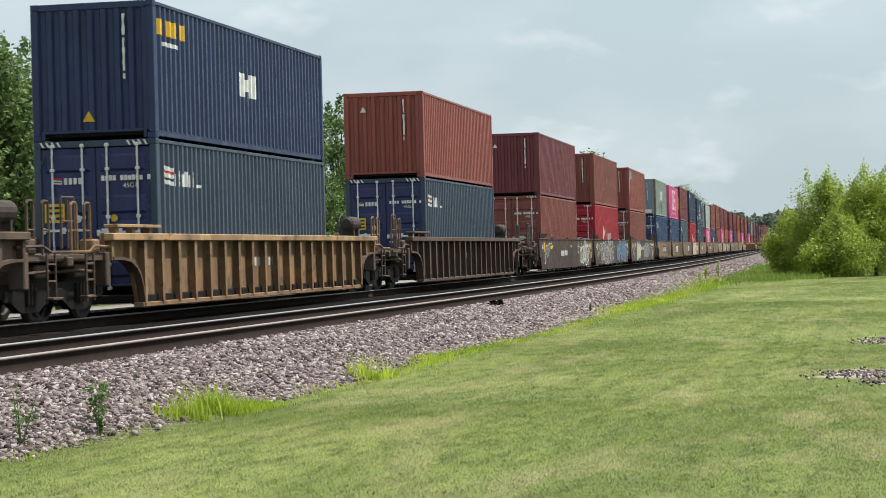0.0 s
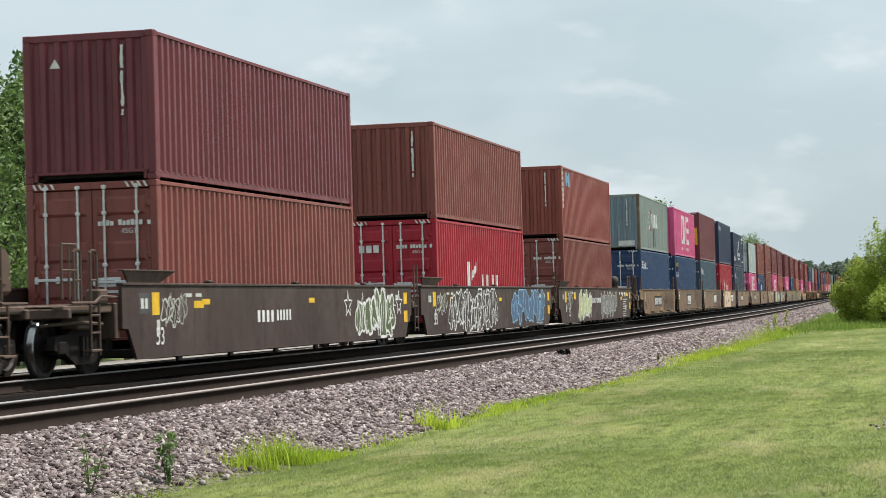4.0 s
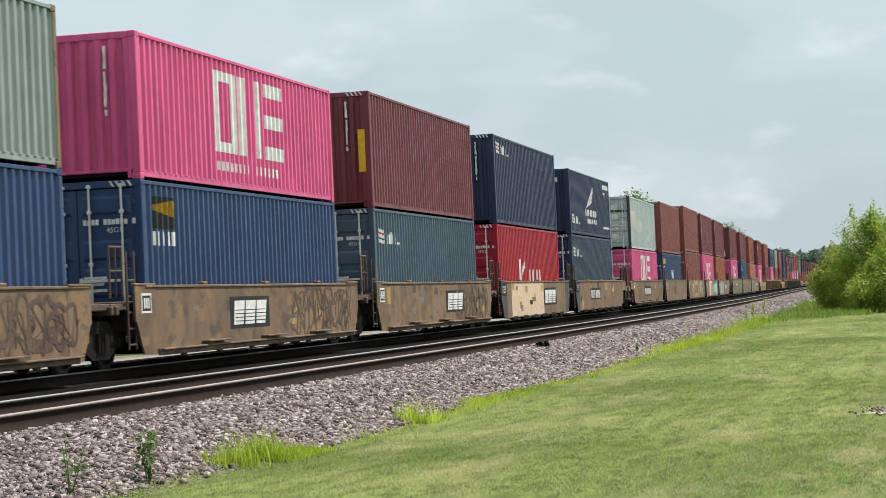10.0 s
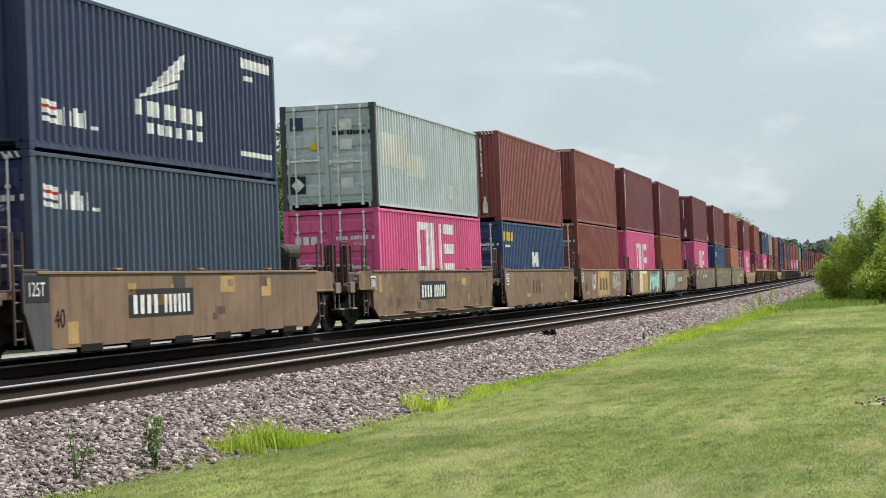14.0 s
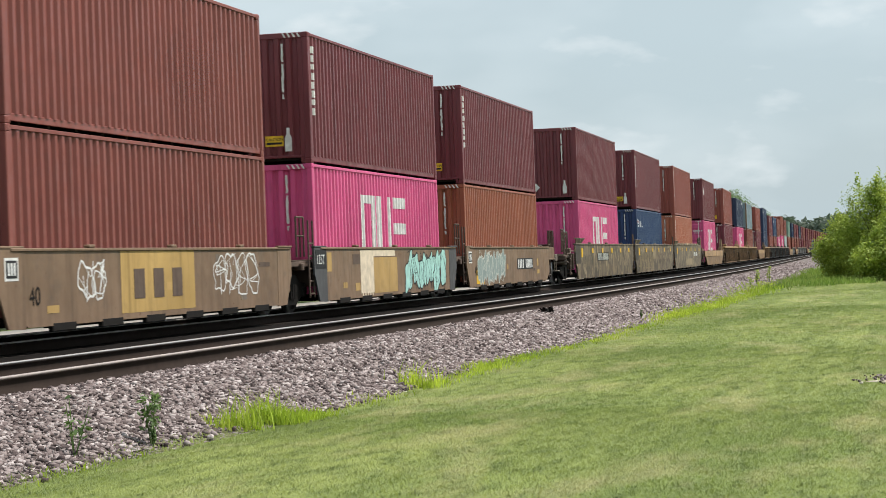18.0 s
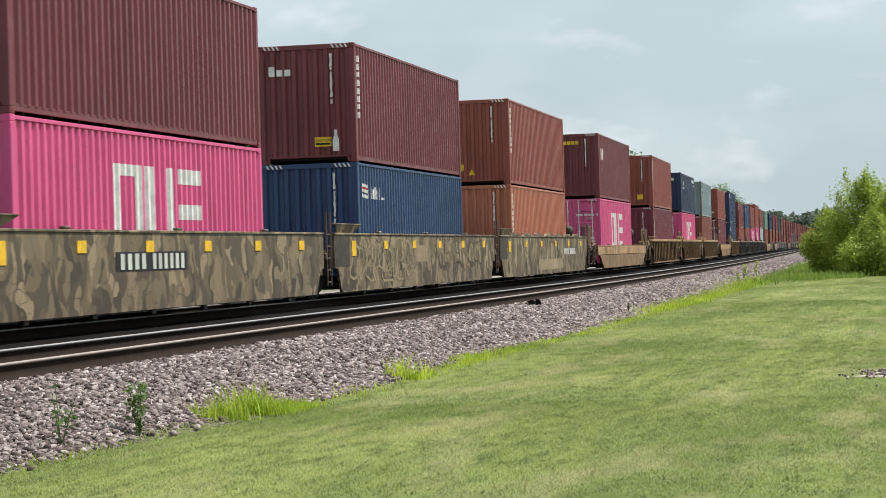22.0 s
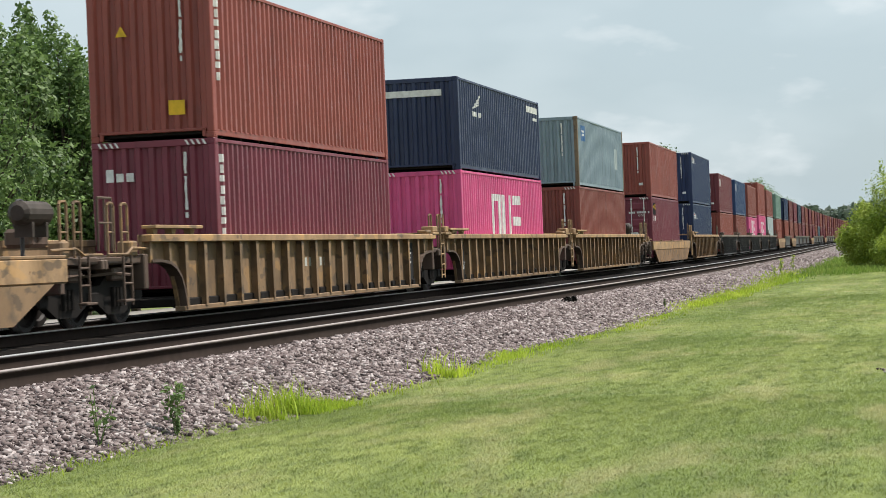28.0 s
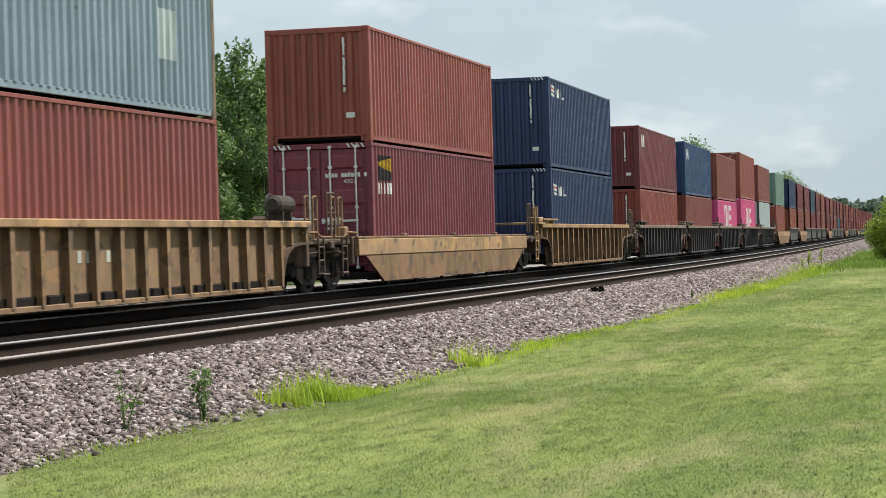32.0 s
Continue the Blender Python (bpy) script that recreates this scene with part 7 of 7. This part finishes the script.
        if i == 15:
            panel(car, f(293.75), f(294.9), 0.3, 0.72, YELLOW_MARK, "paint_patch", "", 0.003)
            graffiti(car, f(294.0), f(298.3), 0.25, 1.36, plain("grey_blue_graffiti_paint", (0.26, 0.32, 0.30), 0.6), 28, 6, 0.03, "faded grey-blue sprayed letters with pale outlines", line=CREAM)
            panel(car, f(300.4), f(303.3), 0.66, 1.02, BLACK_MARK, "number_panel", "black panel with white number bars", 0.003)
            bars(car, f(300.5), f(301.6), 0.7, 0.98, 4)
            bars(car, f(301.9), f(303.2), 0.7, 0.98, 6)
        if i == 13:
            graffiti(car, f(270.5), f(273.0), 0.5, 1.3, WHITE_MARK, 29, 4, 0.022)
            panel(car, f(265.9), f(269.4), 0.32, 1.35, paint("ochre_patch_paint", (0.36, 0.235, 0.08), 0.1, 0.3, 0.5, 0.7), "paint_patch", "ochre repainted field with dark bars", 0.0025)
            bars(car, f(266.3), f(269.0), 0.55, 1.05, 3, CAR["umber"])
            graffiti(car, f(264.2), f(265.2), 0.5, 1.25, WHITE_MARK, 30, 2, 0.02)
        if i == 12:
            bars(car, f(250.3), f(252.0), 0.6, 1.05, 3, CAR["umber"])
    elif kind == "camo":
        sand = paint("sand_sprayed_paint", (0.245, 0.195, 0.120), 0.1, 0.3, 0.7, 0.7)
        if i == 17:
            graffiti(car, -L / 2 + 1.6, -L / 2 + 8.0, 0.35, 1.44, sand, 95 + i, 5, 0.045, "sand-coloured sprayed swirls", 0.001)
        if i == 18:
            bars(car, L / 2 - 6.2, L / 2 - 5.0, 0.82, 1.06, 4)
            bars(car, L / 2 - 4.7, L / 2 - 3.2, 0.82, 1.06, 6)
            panel(car, -L / 2 + 7.6, L / 2 - 6.6, 0.3, 0.68, sand, "paint_patch", "tan repainted field", 0.003)
        panel(car, -L / 2 + 0.05, -L / 2 + 1.3, 0.74, 1.46, TANK_GREY, "paint_patch", "dull grey-brown end field", 0.0045)
        if i == 17:
            graffiti(car, -L / 2 + 10.6, L / 2 - 1.8, 0.5, 1.44, CAR["olive"], 60 + i, 6, 0.02, "patchy sprayed letters with brown outlines", 0.004, line=CAR["umber"])
            panel(car, -L / 2 + 7.9, -L / 2 + 9.4, 0.78, 1.22, sand, "paint_patch", "sand-coloured sprayed field", 0.003)
        for k in range(6):
            panel(car, -L / 2 + 1.5 + k * (L - 3.4) / 5, -L / 2 + 1.88 + k * (L - 3.4) / 5, 1.14 - 0.16 * (k == 0), 1.34, YELLOW_MARK, "reflector", "", 0.014)
        if i == 16:
            panel(car, f(319.05), f(322.5), 0.82, 1.15, BLACK_MARK, "number_panel", "black panel with pale number bars", 0.006)
            bars(car, f(319.2), f(320.5), 0.85, 1.12, 4, CREAM, 0.013)
            bars(car, f(320.7), f(322.4), 0.85, 1.12, 6, CREAM, 0.013)
    elif kind == "ribbed" and colour in ("tan", "ochre", "umber"):
        for x0, n in ((-0.9, 2), (0.15, 2)):
            for k in range(n):
                bm = bmesh.new()
                box(bm, x0 + k * 0.3, x0 + k * 0.3 + 0.13, -1.293, -1.2845, 0.8, 0.98)
                part("number_bar", bm, CREAM, car)
        if i in (21, 22):
            bm = bmesh.new()
            box(bm, -L / 2 + 1.78, -L / 2 + 2.5, -1.294, -1.2845, 0.3, 1.25)
            part("sign_panel", bm, BLACK_MARK, car, "black panel with white figures")
            lettering(car, "25T", -L / 2 + 2.12, 0.5, 0.3, y=-1.298)
        if i == 21:
            lettering(car, "53", L / 2 - 3.2, 0.52, 0.36, CAR["umber"], y=-1.288)
        if i in (20, 21):
            bm = bmesh.new()
            box(bm, L / 2 - 2.5, L / 2 - 1.8, -1.294, -1.2845, 0.3, 1.25)
            part("sign_panel", bm, BLACK_MARK, car, "black panel with white lines")
            for k in range(4):
                bm = bmesh.new()
                box(bm, L / 2 - 2.4, L / 2 - 2.0 - 0.06 * (k % 2), -1.298, -1.2942, 0.75 + k * 0.11, 0.79 + k * 0.11)
                part("lettering_bar", bm, WHITE_MARK, car)
    elif kind == "taper":
        panel(car, -2.6, -1.8, 0.83, 0.98, BLACK_MARK)
        bars(car, -2.5, -1.9, 0.86, 0.95, 3)
        panel(car, 2.5, 3.2, 0.8, 0.98, WHITE_MARK)


build_ground()
track_bed = build_track()
build_lawn()
build_trees()
build_bushes()
build_small_plants()
build_train()
build_stones(track_bed)


# ---- what moves ----
def motions():
    """The train runs past at an almost steady speed; every wheelset turns with it."""
    times = [float(t) for t in range(0, 33, 2)]
    for ob, s_start, z in MOVERS:
        rows = []
        for t in times:
            x, y, h = along(s_start - SPEED * t - GAIN * t * t / 2)
            rows.append((t, pose(float(x), float(y), z, 0, 0, math.degrees(float(h)))))
        walk(ob, rows)
    # the wheelsets' turn is the same for all of them
    shared = {}
    for ob, dx in WHEELS:
        if dx not in shared:
            rows, t = [], 0.0
            while t <= 32.0 + 1e-6:
                run = SPEED * t + GAIN * t * t / 2
                rows.append((t, pose(dx, 0, 0.46, 0, -math.degrees(run / 0.46), 0)))
                t += 1.0 / 15
            walk(ob, rows)
            shared[dx] = ob.animation_data
        else:
            ob.rotation_mode = "QUATERNION"
            ob.animation_data_create()
            ob.animation_data.action = shared[dx].action
            ob.animation_data.action_slot = shared[dx].action_slot


motions()
